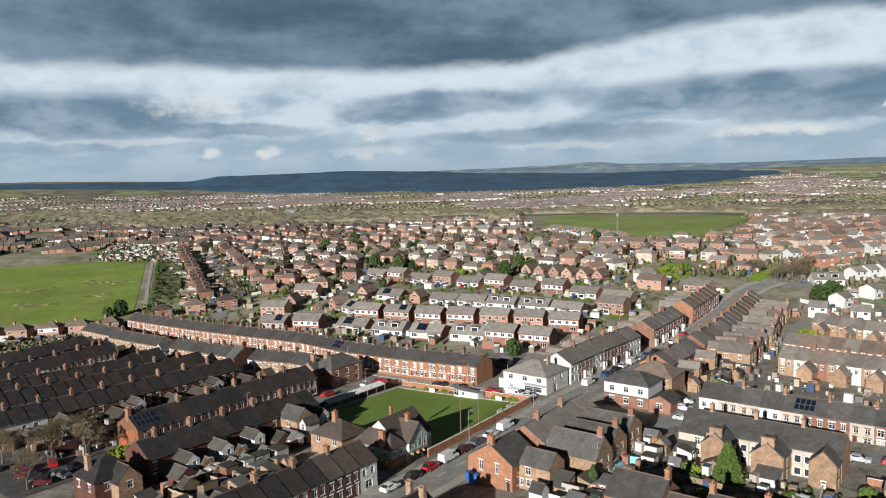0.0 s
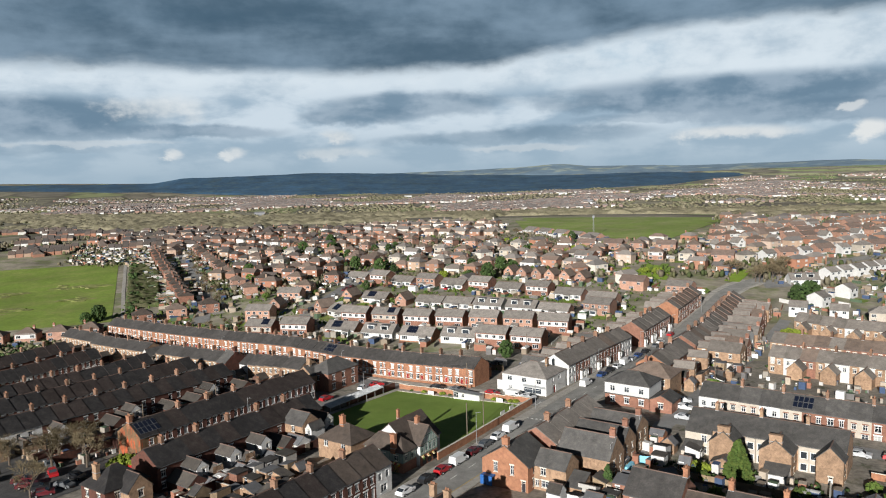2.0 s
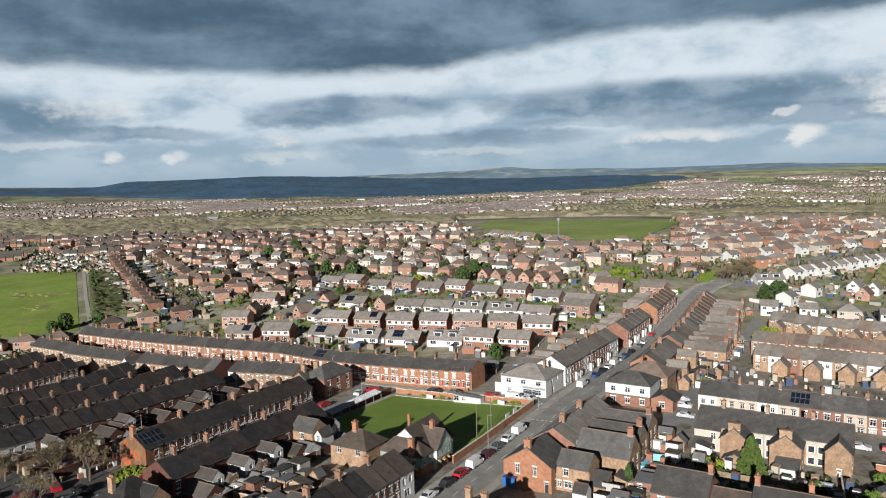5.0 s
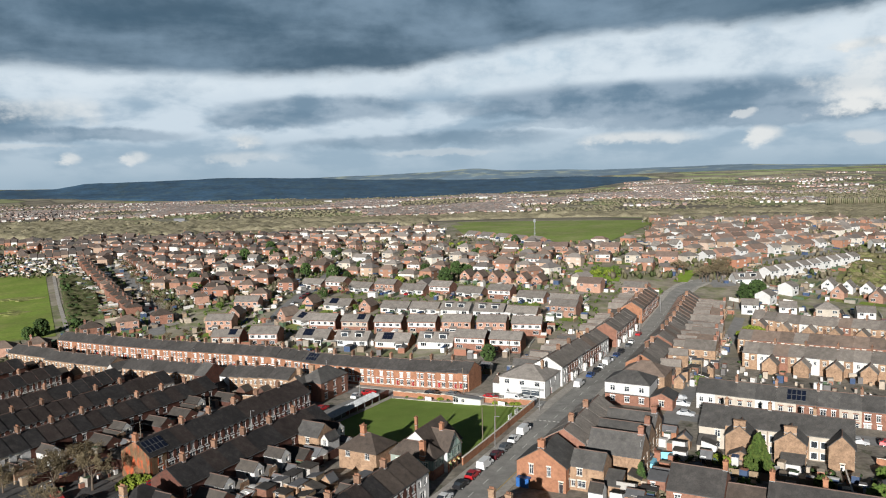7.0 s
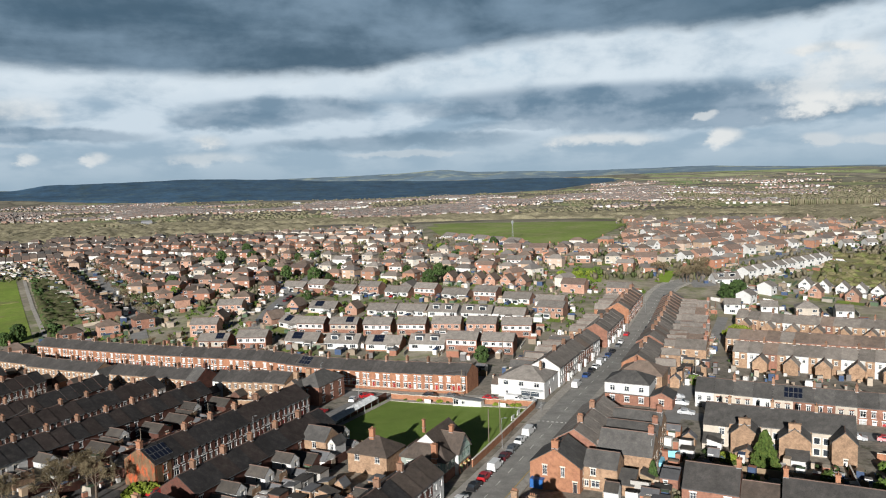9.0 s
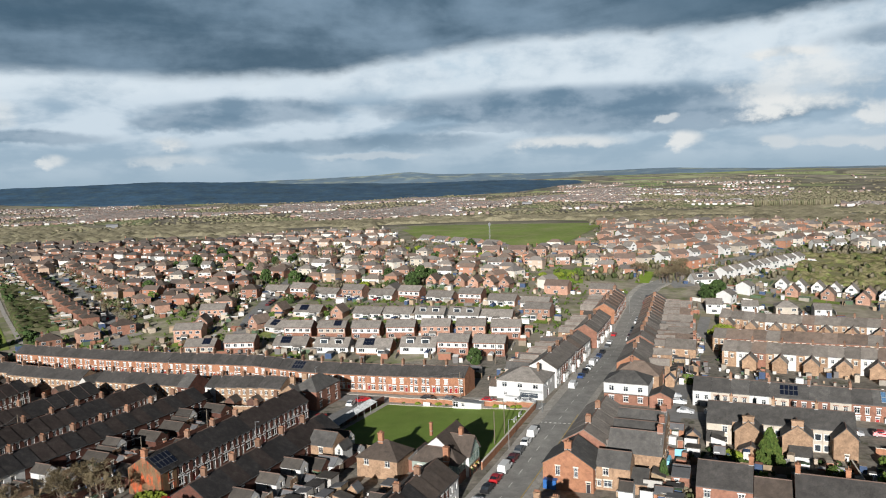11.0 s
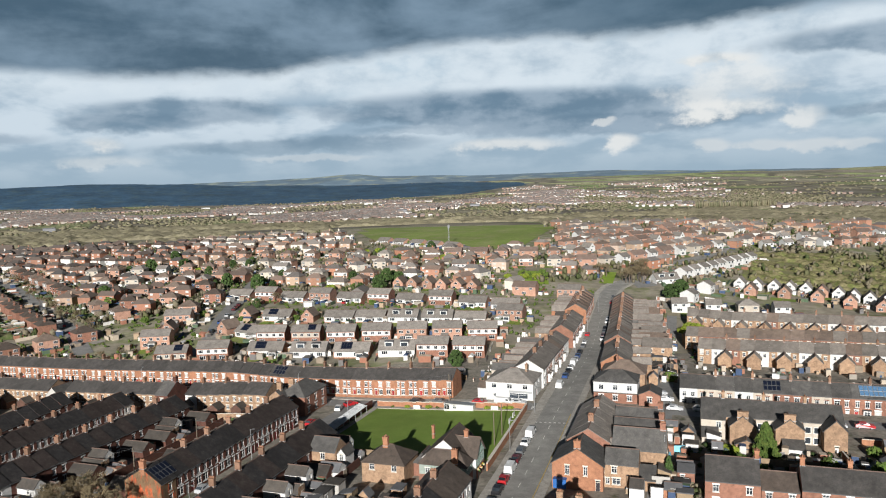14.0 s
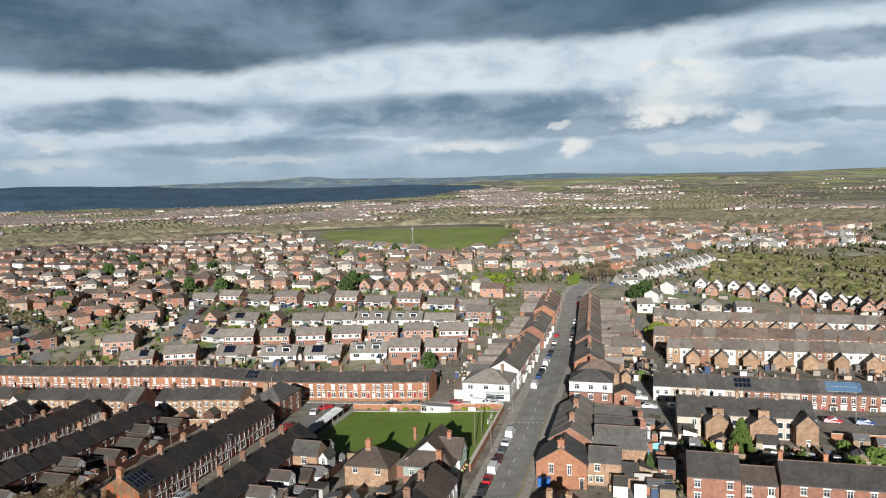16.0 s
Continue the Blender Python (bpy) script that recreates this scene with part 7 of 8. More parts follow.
def infill():
    """Streets of the estates too far to tell house by house, then sheds, garages, porches and fences between the plots."""
    r = random.Random(31)
    q, old, lawns, done = Mesher(), Mesher(), Mesher(), []
    for px, py, hd in PLOTS:
        if py > 280 and not far_fields(px, py):
            garden(lawns, px, py, hd, 11.5, r.uniform(8, 12), r)
    for cx, cy, hd, half_u, half_v, gap in ((20, 590, -42, 190, 150, 32), (-140, 680, -14, 110, 95, 30), (120, 395, -40, 60, 62, 31), (-85, 450, -26, 45, 90, 31), (265, 470, 22, 200, 100, 30), (400, 560, 8, 170, 130, 32), (-10, 700, -20, 150, 60, 32)):
        c, sn = math.cos(radians(hd)), math.sin(radians(hd))
        v = -half_v
        while v < half_v:
            u = -half_u + r.uniform(0, 10)
            while u < half_u:
                bend = 14 * noise.noise((u / 110, cx, v / 90))
                x, y = cx + u * c - (v + bend) * sn, cy + u * sn + (v + bend) * c
                u += r.uniform(12.2, 15.5)
                az, d = math.degrees(math.atan2(x + 30, y)), math.hypot(x + 30, y)
                if d > along(WOOD_NEAR, az) - 12 or d < 385 or far_fields(x, y) or x < -138 - (y - 480) * 0.31 and y < 655 or not clear_of_plots(x, y, 12.5) or any((x - a) ** 2 + (y - b) ** 2 < 130 for a, b in done):
                    continue
                if 235 < x < 430 and y < 398 or on_road(x, y) or any(seg_near(x, y, a, b, 9.0) for a, b in ESTATE_ROADS) or 140 < x < 205 and 325 < y < 372 or 115 < x < 156 and 355 < y < 408 or r.random() < 0.05:
                    continue
                done.append((x, y))
                turn = hd + r.uniform(-5, 5) + (90 if r.random() < 0.1 else 0)
                low = r.random() < 0.3
                gabled(old if x < -15 + r.uniform(-25, 25) else q, r, x, y, radians(turn), r.uniform(8.4, 10.8), r.uniform(6.6, 7.6), 2.6 if low else r.choice((4.5, 4.8)), r.uniform(1.9, 2.4), r.choice((0, 2.6, 3.0)), lights=True)
                garden(lawns, x, y, turn, 11.0, r.uniform(7, 10), r)
            v += gap * r.uniform(0.85, 1.1)
    piece("estate_infill", q, [M["far_houses"], M["far_roofs"], M["far_white"]], "crowded brick and rendered houses of the far estates", "houses", kind="stuff")
    piece("estate_infill", old, [M["old_houses"], M["old_roofs"], M["far_white"]], "older red brick houses with dark roofs in the far estates", "houses", kind="stuff")
    piece("estate_gardens", lawns, M["far_lawn"], "small lawns, drives and plots round the estate houses", "gardens", kind="stuff")
    q = Mesher()
    for px, py in done:
        for k in range(5):
            a, dist = r.random() * math.tau, r.uniform(6.5, 12)
            x, y = px + math.cos(a) * dist, py + math.sin(a) * dist
            gabled(q, r, x, y, radians(-40 + r.choice((0, 90))), r.uniform(1.0, 4.0), r.uniform(1.0, 2.6), r.uniform(1.0, 2.2), r.uniform(0.1, 0.8), 0.0, 0.1)
    piece("far_sheds", q, [M["clutter"], M["clutter"]], "sheds, garages and porches among the far estate houses", "sheds", kind="stuff")
    q, g = Mesher(), Mesher()
    for k in range(420):                                     # allotments beyond the recreation field
        s, t = r.random(), r.random()
        x, y = -170 - 62 * s - 22 * t, 540 + 22 * s + 92 * t
        if k % 2:
            gabled(q, r, x, y, radians(-18 + r.choice((0, 90))), r.uniform(1.6, 3.6), r.uniform(1.6, 2.4), r.uniform(1.2, 2.0), r.uniform(0.1, 0.6), 0.0, 0.1)
        else:
            for j in range(4):
                h = r.uniform(0.6, 2.0)
                px, py = x + r.gauss(0, 3), y + r.gauss(0, 3)
                g.blob((px, py, ground_z(px, py) + h * 0.4), h * 0.6, h * 0.6, h * 0.5, 0, r, 0.5)
    piece("allotment_sheds", q, [M["clutter"], M["clutter"]], "small sheds and cold frames on allotment plots", "sheds", kind="stuff")
    piece("allotment_shrubs", g, M["scrub_dark"], "bare bushes and beds on allotment plots", "shrubs", kind="stuff", soft=True)
    q = Mesher()
    for px, py, hd in PLOTS:
        for k in range(7):
            a, dist = r.random() * math.tau, r.uniform(6.8, 14)
            x, y = px + math.cos(a) * dist, py + math.sin(a) * dist
            if clear_of_plots(x, y, 6.6):
                gabled(q, r, x, y, radians(hd + r.choice((0, 90))), r.uniform(1.2, 4.6), r.uniform(1.2, 2.8), r.uniform(1.1, 2.3), r.uniform(0.1, 0.8), 0.0, 0.1)
    piece("garden_sheds", q, [M["clutter"], M["clutter"]], "garden sheds, garages and porches among the houses", "sheds", kind="stuff")
    q = Mesher()
    for px, py, hd in PLOTS:
        if py > 600:
            continue
        c, sn = math.cos(radians(hd)), math.sin(radians(hd))
        for side in (-1, 1):
            for lx, l0, l1 in ((6.9, 4.5, 14.0), (0.0, 4.5, 13.0), (6.9, -10.0, -5.0)):
                if r.random() < 0.12:
                    continue
                x0, y0, x1, y1 = px + side * lx * c - l0 * sn, py + side * lx * sn + l0 * c, px + side * lx * c - l1 * sn, py + side * lx * sn + l1 * c
                h = r.uniform(0.9, 1.7)
                z0, z1 = ground_z(x0, y0), ground_z(x1, y1)
                t = 0.06
                q.solid([(x0 - t * c, y0 - t * sn, z0 - 0.3), (x1 - t * c, y1 - t * sn, z1 - 0.3), (x1 + t * c, y1 + t * sn, z1 - 0.3), (x0 + t * c, y0 + t * sn, z0 - 0.3), (x0 - t * c, y0 - t * sn, z0 + h), (x1 - t * c, y1 - t * sn, z1 + h), (x1 + t * c, y1 + t * sn, z1 + h), (x0 + t * c, y0 + t * sn, z0 + h)],
                        [(4, 5, 6, 7), (0, 1, 5, 4), (1, 2, 6, 5), (2, 3, 7, 6), (3, 0, 4, 7)])
    piece("garden_fences", q, M["clutter"], "board fences and low walls between gardens", "fences", kind="stuff")
    q = Mesher()
    for u0, u1, v0, v1, n in ((-96, -32, -78, -54, 130), (-96, -55, -22, -14, 70), (-96, -36, -122, -110, 60), (-28, -22, -130, -58, 60), (-60, -20, 44, 55, 110), (-44, -30, 56, 100, 90), (26, 56, 52, 130, 140), (92, 108, 56, 130, 90), (18, 90, -10, 2, 120), (22, 110, 36, 50, 200), (66, 80, 56, 132, 160), (14, 24, 54, 118, 120), (16, 30, -190, -15, 160)):
        for k in range(n):
            x, y = at(r.uniform(u0, u1), r.uniform(v0, v1))
            s = r.choice((0.35, 0.35, 0.6, 1.2))
            gabled(q, r, x, y, radians(GRID * 57.3 + r.choice((0, 90)) + r.uniform(-10, 10)), s * r.uniform(1, 1.8), s * 1.1, s * r.uniform(1.0, 1.6) + 0.3, 0.06, 0.0, 0.03)
    piece("yard_clutter", q, [M["clutter"], M["clutter"]], "bins, boxes and odds and ends in the back yards", "clutter", kind="stuff")


far_town()
canopy()
far_woods()
infill()

# ---- cars ----
def car_template(paint, van=False):
    root = thing("van" if van else "car", "parked %s %s" % (paint, "panel van" if van else "hatchback car"), "van" if van else "car", "parked vehicles")
    L2, W2 = (2.45, 0.95) if van else (2.1, 0.88)
    q = Mesher()
    if van:
        prof = [(-2.45, 0.35), (2.45, 0.35), (2.45, 0.95), (2.0, 1.1), (1.35, 1.9), (-2.3, 1.95), (-2.45, 1.7)]
    else:
        prof = [(-2.1, 0.35), (2.1, 0.35), (2.12, 0.75), (1.95, 0.92), (1.05, 1.02), (0.35, 1.45), (-1.2, 1.48), (-1.95, 1.05), (-2.12, 0.8)]
    n = len(prof)
    inset = [0.0 if z < 1.03 else 0.16 for x, z in prof]
    left = [(x, -W2 + i, z) for (x, z), i in zip(prof, inset)]
    right = [(x, W2 - i, z) for (x, z), i in zip(prof, inset)]
    q.solid(left + right, [tuple(range(n))[::-1], tuple(range(n, 2 * n))] + [(k, (k + 1) % n, n + (k + 1) % n, n + k) for k in range(n)])
    part("body", q, M["car_" + paint], root)
    q = Mesher()
    if van:
        q.face([(1.42, -0.7, 1.84), (1.42, 0.7, 1.84), (2.0, 0.8, 1.16), (2.0, -0.8, 1.16)][::-1])
        q.box(0.7, 1.5, -0.86, 0.86, 1.2, 1.7)
    else:
        q.slab([(1.02, 0.74, 1.05), (0.38, 0.68, 1.46), (0.38, -0.68, 1.46), (1.02, -0.74, 1.05)], 0.03)
        q.box(-1.25, 0.4, -0.79, 0.79, 1.06, 1.38, 0, 0.03)
        q.slab([(-1.9, -0.7, 1.12), (-1.28, -0.66, 1.47), (-1.28, 0.66, 1.47), (-1.9, 0.7, 1.12)][::-1], 0.03)
    part("glazing", q, M["glass"], root)
    wheel = shared("wheel", lambda: wheel_mesh())
    for x in (-1.3, 1.3) if not van else (-1.5, 1.55):
        for y in (-W2 + 0.02, W2 - 0.02):
            part("wheel", wheel, None, root, loc=(x, y, 0.33))
    return root


def wheel_mesh():
    q = Mesher()
    q.tube((0, -0.11, 0), (0, 0.11, 0), 0.33, 0.33, 10, 0)
    q.tube((0, -0.12, 0), (0, -0.1, 0), 0.19, 0.19, 8, 1)
    return q.data("wheel", [M["tyre"], M["metal_grey"]])


_cars = {}


def park(u, v, heading, paint="silver", van=False, world=None):
    x, y = world or at(u, v)
    m = pose(x, y, ground_z(x, y) + 0.12, 0, 0, heading)
    if (paint, van) in _cars:
        return copy_thing(_cars[(paint, van)], m)
    ob = car_template(paint, van)
    ob.matrix_basis = m
    _cars[(paint, van)] = ob
    return ob


PAINTS = ["white", "silver", "black", "red", "blue", "grey", "maroon"]
for u, paint, van in ((-70, "white", 0), (-63, "black", 0), (-57.5, "red", 0), (-51.5, "white", 1), (-45.5, "maroon", 0), (-40.5, "grey", 0), (-35, "white", 0), (-29, "white", 1)):
    park(u, 19.9 - (u + 70) * 0.016, GH + 1, paint, bool(van))
for u, paint, van in ((14, "white", 1), (26, "blue", 0), (33, "black", 0), (38.5, "white", 0), (45, "white", 1), (52, "silver", 0), (58, "blue", 0), (78, "grey", 0), (84, "white", 0), (97, "red", 0), (66, "black", 0)):
    park(u, 19.2 - max(u, 0) * 0.0225 - max(u - 52, 0) * 0.026, GH + 2, paint, bool(van))
for u, paint in ((92, "white"), (97.5, "maroon"), (104, "grey"), (110, "black"), (122, "white"), (128, "silver"), (160, "red"), (171, "grey")):
    park(u, 24.3 - (u - 52) * 0.0484, GH + 183, paint)
for v, paint, van in ((0.5, "red", 0), (7.5, "white", 1), (13 - 1.2, "silver", 0), (-18.5, "black", 0), (-11.5, "grey", 0)):
    park(-4.7 if v > -5 else -4.4, v - 1, GH - 90, paint, bool(van))
for u, v, paint, hd in ((-9, -38.5, "red", 20), (-13.5, -40, "white", 60), (-28, -41.2, "red", GH), (-45, -34.6, "white", GH), (-62, -34.6, "blue", GH), (-74, -41.4, "silver", GH), (-86, -41.4, "red", GH), (-93, -36, "maroon", GH), (-96, -40, "grey", GH), (-90, -33, "black", 100)):
    park(u, v, hd, paint)
for u, v, paint, hd in ((-4, 52, "silver", -41), (-3.2, 58.5, "white", -41), (-8.5, 89, "silver", -41), (-7.6, 95, "red", -41), (-8, 102, "blue", -41), (-9, 82, "white", -30), (4, 49.5, "white", -41), (10, 47.5, "silver", -20), (22, 2, "white", -41), (27, -2, "grey", -41)):
    park(u, v, hd, paint)
r2 = random.Random(3)
for a, b2, n in (((-43, 340), (-16, 418), 9), ((-96, 372), (-120, 470), 7), ((-25, 304), (50, 268), 7), ((-20, 334), (70, 296), 8), ((-10, 392), (90, 326), 9), ((225, 442), (270, 525), 6)):
    for k in range(n):
        t = (k + r2.random()) / n
        hd = math.degrees(math.atan2(b2[1] - a[1], b2[0] - a[0])) + (90 if abs(b2[0] - a[0]) > 60 else 0)
        park(0, 0, hd + r2.uniform(-8, 8), r2.choice(PAINTS), False, (a[0] + (b2[0] - a[0]) * t, a[1] + (b2[1] - a[1]) * t))


# ---- trees, hedges ----
def bare_tree(seed, h=9.0):
    r = random.Random(seed)
    root = thing("bare_tree", "bare winter tree with a fine brown twig crown", "tree", "bare trees")
    t, w = Mesher(), Mesher()
    t.tube((0, 0, -0.5), (0.1, 0, h * 0.32), 0.26, 0.18, 7)

    def grow(p, way, ln, rad, depth):
        q2 = p + way * ln
        (t if depth < 3 else w).tube(p, q2, max(rad, 0.018), max(rad * 0.6, 0.014), 5 if depth < 2 else 3, cap=False)
        if depth >= 6:
            return
        for _ in range(3 if depth < 3 else 4):
            nw = (way + Vector((r.uniform(-1, 1), r.uniform(-1, 1), r.uniform(-0.75, 0.9))) * 0.85).normalized()
            grow(p + (q2 - p) * r.uniform(0.55, 1.0), nw, ln * r.uniform(0.55, 0.85), rad * 0.58, depth + 1)
    for k in range(4):
        a = k * math.tau / 4 + r.uniform(-0.4, 0.4)
        grow(Vector((0.08, 0, h * (0.24 + 0.03 * k))), Vector((math.cos(a) * 0.55, math.sin(a) * 0.55, 1)).normalized(), h * 0.23, 0.13, 1)
    part("trunk", t, M["bark"], root)
    part("crown", w, M["twig"], root)
    return root


def leafy(seed, name, label, mat, h, rad, kind="round", n=240):
    r = random.Random(seed)
    root = thing(name, label, "tree" if h > 3 else "shrub", "evergreens")
    t, c = Mesher(), Mesher()
    t.tube((0, 0, -0.4), (0, 0, h * 0.6), 0.2, 0.08, 6)
    for k in range(n):
        z = r.random()
        if kind == "cone":
            rr = rad * (1 - z) ** 0.75 * (0.75 + 0.25 * r.random())
        else:
            rr = rad * math.sqrt(max(0.05, 1 - (2 * z - 1) ** 2)) * (0.7 + 0.4 * r.random())
        a = r.random() * math.tau
        s = r.uniform(0.22, 0.5) * (rad / 2.2) ** 0.5
        c.blob((rr * math.cos(a), rr * math.sin(a), 0.3 + z * (h - 0.4)), s, s, s * 1.2, 0, r, 0.5)
    part("trunk", t, M["bark"], root)
    part("crown", c, M[mat], root)
    return root


def plant(template, x, y, s=1.0, rot=0.0, first=[]):
    m = pose(x, y, ground_z(x, y), 0, 0, rot)
    if template.name in first:
        ob = copy_thing(template, m)
    else:
        first.append(template.name)
        ob = template
    ob.matrix_basis = m @ Matrix.Scale(s, 4)
    return ob


bare = [bare_tree(k, 9.0) for k in (1, 2, 3)]
cone = leafy(4, "conifer", "clipped conical evergreen tree in a back garden", "hedge", 7.2, 2.7, "cone", 420)
dark = leafy(5, "evergreen_tree", "dark dense evergreen tree", "leaf_dark", 6.5, 2.6)
shrub = leafy(6, "shrub", "rounded green garden shrub", "hedge", 2.2, 1.4, n=90)
lime = leafy(7, "lime_shrub", "bright yellow-green clipped shrub", "leaf_lime", 2.4, 2.0, n=150)
slim = leafy(8, "slim_conifer", "slim upright evergreen by the yard", "leaf_dark", 5.0, 1.1, "cone", 160)
plant(cone, *at(-33.5, 71.2), 1.05)
plant(slim, *at(-50, 52), 1.0), plant(slim, *at(-46, 51), 0.7)
for u, v, s in ((-33, 62, 1), (-37, 66, 0.8), (-38, 83, 1.1), (-41, 92, 1.4), (-36, 97, 1.5), (-44, 70, 0.9), (-18, 47, 1.2), (28, 50, 1.3), (22, 62, 1.4), (44, 9, 0), (-4, -20, 0.5), (-4, -13, 0.5)):
    if s:
        plant(shrub, *at(u, v), s, u * 7)
plant(lime, *at(-33.5, 64), 0.9), plant(lime, *at(23.5, 58), 1.3), plant(lime, *at(24, 64), 1.2)
plant(lime, *at(106, 56), 2.4)
plant(dark, *at(38, -21), 0.9), plant(dark, 175.5, 304, 1.5), plant(dark, 179, 307, 1.3), plant(dark, 172, 308, 1.1)
plant(dark, -146, 372, 1.2), plant(dark, -150, 366, 0.9), plant(dark, -23, 455, 1.2), plant(dark, 66, 420, 0.8)
for k, v in enumerate((-25, -20.5, -14, -11.5, 3, 4.6, 6.2, 8.0, 9.5)):
    plant(lime if k % 3 else shrub, *at(-9.4, v), 0.34 + 0.05 * (k % 3), k * 50)
for u, v in ((-87, -45.5), (-89.5, -44.5), (-86.5, -43)):
    plant(lime, *at(u, v), 0.95, u * 9)
for u, v, s in ((-92, -52, 1.1), (-90, -57, 1.2), (-93, -62, 1.0), (-97, -57, 1.2), (-104, -66, 1.1), (-108, -44, 1.0), (-100, -70, 0.9)):
    plant(bare[int(-u) % 3], *at(u, v), s, u * 31)
r3 = random.Random(21)
for k in range(16):
    plant(bare[k % 3], r3.uniform(168, 200), r3.uniform(345, 372), r3.uniform(0.8, 1.1), k * 40)
for k in range(15):
    t = (k + r3.random()) / 15
    plant(bare[k % 3], -91 - 55 * t + r3.uniform(-2, 4), 376 + 190 * t, r3.uniform(0.55, 0.85), k * 47)
for k in range(5):
    plant(bare[k % 3], r3.uniform(-95, -60), r3.uniform(318, 345), r3.uniform(0.5, 0.8), k * 47)
for k in range(60):
    x, y = (r3.uniform(-30, 110), r3.uniform(380, 560)) if k < 26 else (r3.uniform(-140, 150), r3.uniform(285, 430))
    if clear_of_plots(x, y, 5.0) and not on_road(x, y):
        plant(dark if k < 26 and k % 3 else shrub, x, y, r3.uniform(0.5, 1.0) if k < 26 else r3.uniform(0.6, 1.4), k * 47)


for k in range(46):
    x, y = r3.uniform(-95, 150), r3.uniform(370, 600)
    if clear_of_plots(x, y, 5.5) and not on_road(x, y):
        plant((dark, shrub, dark, lime, bare[k % 3])[k % 5], x, y, (0.9, 1.8, 1.2, 1.2, 0.8)[k % 5] * r3.uniform(0.8, 1.2), k * 47)
for x, y, s in ((118, 470, 2.0), (124, 474, 1.8), (112, 466, 1.6), (130, 380, 1.6), (136, 376, 1.7), (-40, 530, 1.5), (-34, 526, 1.6)):
    plant(lime, x, y, s * 0.8, x * 3)


def thicket(name, label, n, place, mat, lo, hi, seed, flat=0.65):
    q, r = Mesher(), random.Random(seed)
    for k in range(n):
        x, y = place(r)
        if on_road(x, y):
            continue
        h = r.uniform(lo, hi)
        q.blob((x, y, ground_z(x, y) + h * (flat - 0.15)), h * 0.65, h * 0.65, h * flat, 0, r, 0.5)
    return piece(name, q, M[mat], label, "scrub", kind="stuff", soft=True)


def in_quad(a, b, c, d):
    def place(r):
        s, t = r.random(), r.random()
        return tuple((a[i] * (1 - s) + b[i] * s) * (1 - t) + (d[i] * (1 - s) + c[i] * s) * t for i in (0, 1))
    return place


def brush(name, label, a, b, c, d, mat, cell, tall, seed):
    """Brush that covers a four-cornered piece of ground in one uneven sheet, thinning at its rim."""
    q = Mesher()
    ln = lambda p, t: math.hypot(p[0] - t[0], p[1] - t[1])
    nu, nv = int(max(ln(a, b), ln(d, c)) / cell), int(max(ln(a, d), ln(b, c)) / cell)
    for j in range(nv + 1):
        for i in range(nu + 1):
            u, v = i / nu, j / nv
            x, y = [(a[k] * (1 - u) + b[k] * u) * (1 - v) + (d[k] * (1 - u) + c[k] * u) * v for k in (0, 1)]
            cover = noise.noise((x / 22, y / 22, seed)) + 0.5 * noise.noise((x / 8, y / 8, seed + 2)) + 0.28
            cover = min(cover, min(i, nu - i) / 4, min(j, nv - j) / 4)
            h = tall * (0.55 + 0.5 * noise.noise((x / 6, y / 6, seed + 5)) + 0.45 * noise.noise((x / 2.6, y / 2.6, seed + 9)))
            q.v.append((x, y, ground_z(x, y) - 0.3 + min(max(cover, 0) / 0.25, 1) * max(h, 0.2)))
    for j in range(nv):
        for i in range(nu):
            q.f.append((j * (nu + 1) + i, j * (nu + 1) + i + 1, (j + 1) * (nu + 1) + i + 1, (j + 1) * (nu + 1) + i))
            q.m.append(0)
    return piece(name, q, M[mat], label, "scrub", kind="stuff", soft=True)


brush("scrub", "brown scrub woodland on waste ground", (240, 326), (275, 225), (420, 320), (305, 390), "scrub_sheet", 1.3, 3.0, 2.0)
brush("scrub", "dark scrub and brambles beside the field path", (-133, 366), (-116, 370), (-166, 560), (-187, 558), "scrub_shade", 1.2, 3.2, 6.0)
drape("scrub_ground", [(238, 328), (276, 222), (425, 320), (303, 394)], "rough_grass", "rough olive grass under the scrub", "grass", lift=0.15, step=9)
def yard_place(u0, u1, v0, v1):
    return lambda r: at(r.uniform(u0, u1), r.uniform(v0, v1))


for k, (u0, u1, v0, v1, n) in enumerate(((17, 27, 56, 118, 260), (66, 80, 56, 134, 260), (94, 108, 56, 130, 220), (36, 110, 38, 46, 200), (-44, -28, 56, 104, 180), (-60, -50, 52, 60, 30), (14, 30, -195, -14, 360), (-30, -22, -130, -60, 60))):
    thicket("yard_shrubs", "low shrubs and weeds in the back yards", n, yard_place(u0, u1, v0, v1), ("hedge", "leaf_dark", "far_trees")[k % 3], 0.35, 1.1, 40 + k)
thicket("yard_shrubs", "bare shrubs and rough hedges behind the end terrace", 420, yard_place(-45, 0, -236, -205), "far_trees", 0.5, 1.8, 61)
thicket("yard_shrubs", "green hedges behind the end terrace", 260, yard_place(-40, 8, -236, -206), "leaf_dark", 0.5, 1.4, 62)
for u, v, s in ((-38, 101, 1.3), (-34, 104, 1.2), (-31, 99, 1.0), (-36, 108, 1.5), (-30, 110, 1.3), (-25, 106, 1.0), (-40, 112, 1.4), (-33, 115, 1.2), (-22, 112, 1.1), (-27, 93, 0.9)):
    plant(shrub, *at(u, v), s, u * 17)
thicket("hedgerow", "dark evergreen hedge along the field path", 320, in_quad((-131, 366), (-126, 366), (-180, 556), (-186, 556)), "leaf_dark", 0.7, 2.0, 13)
thicket("garden_shrubs", "mixed garden shrubs and hedges between the houses", 2400, in_quad((-135, 340), (110, 262), (150, 420), (-170, 560)), "hedge", 0.4, 1.3, 4)
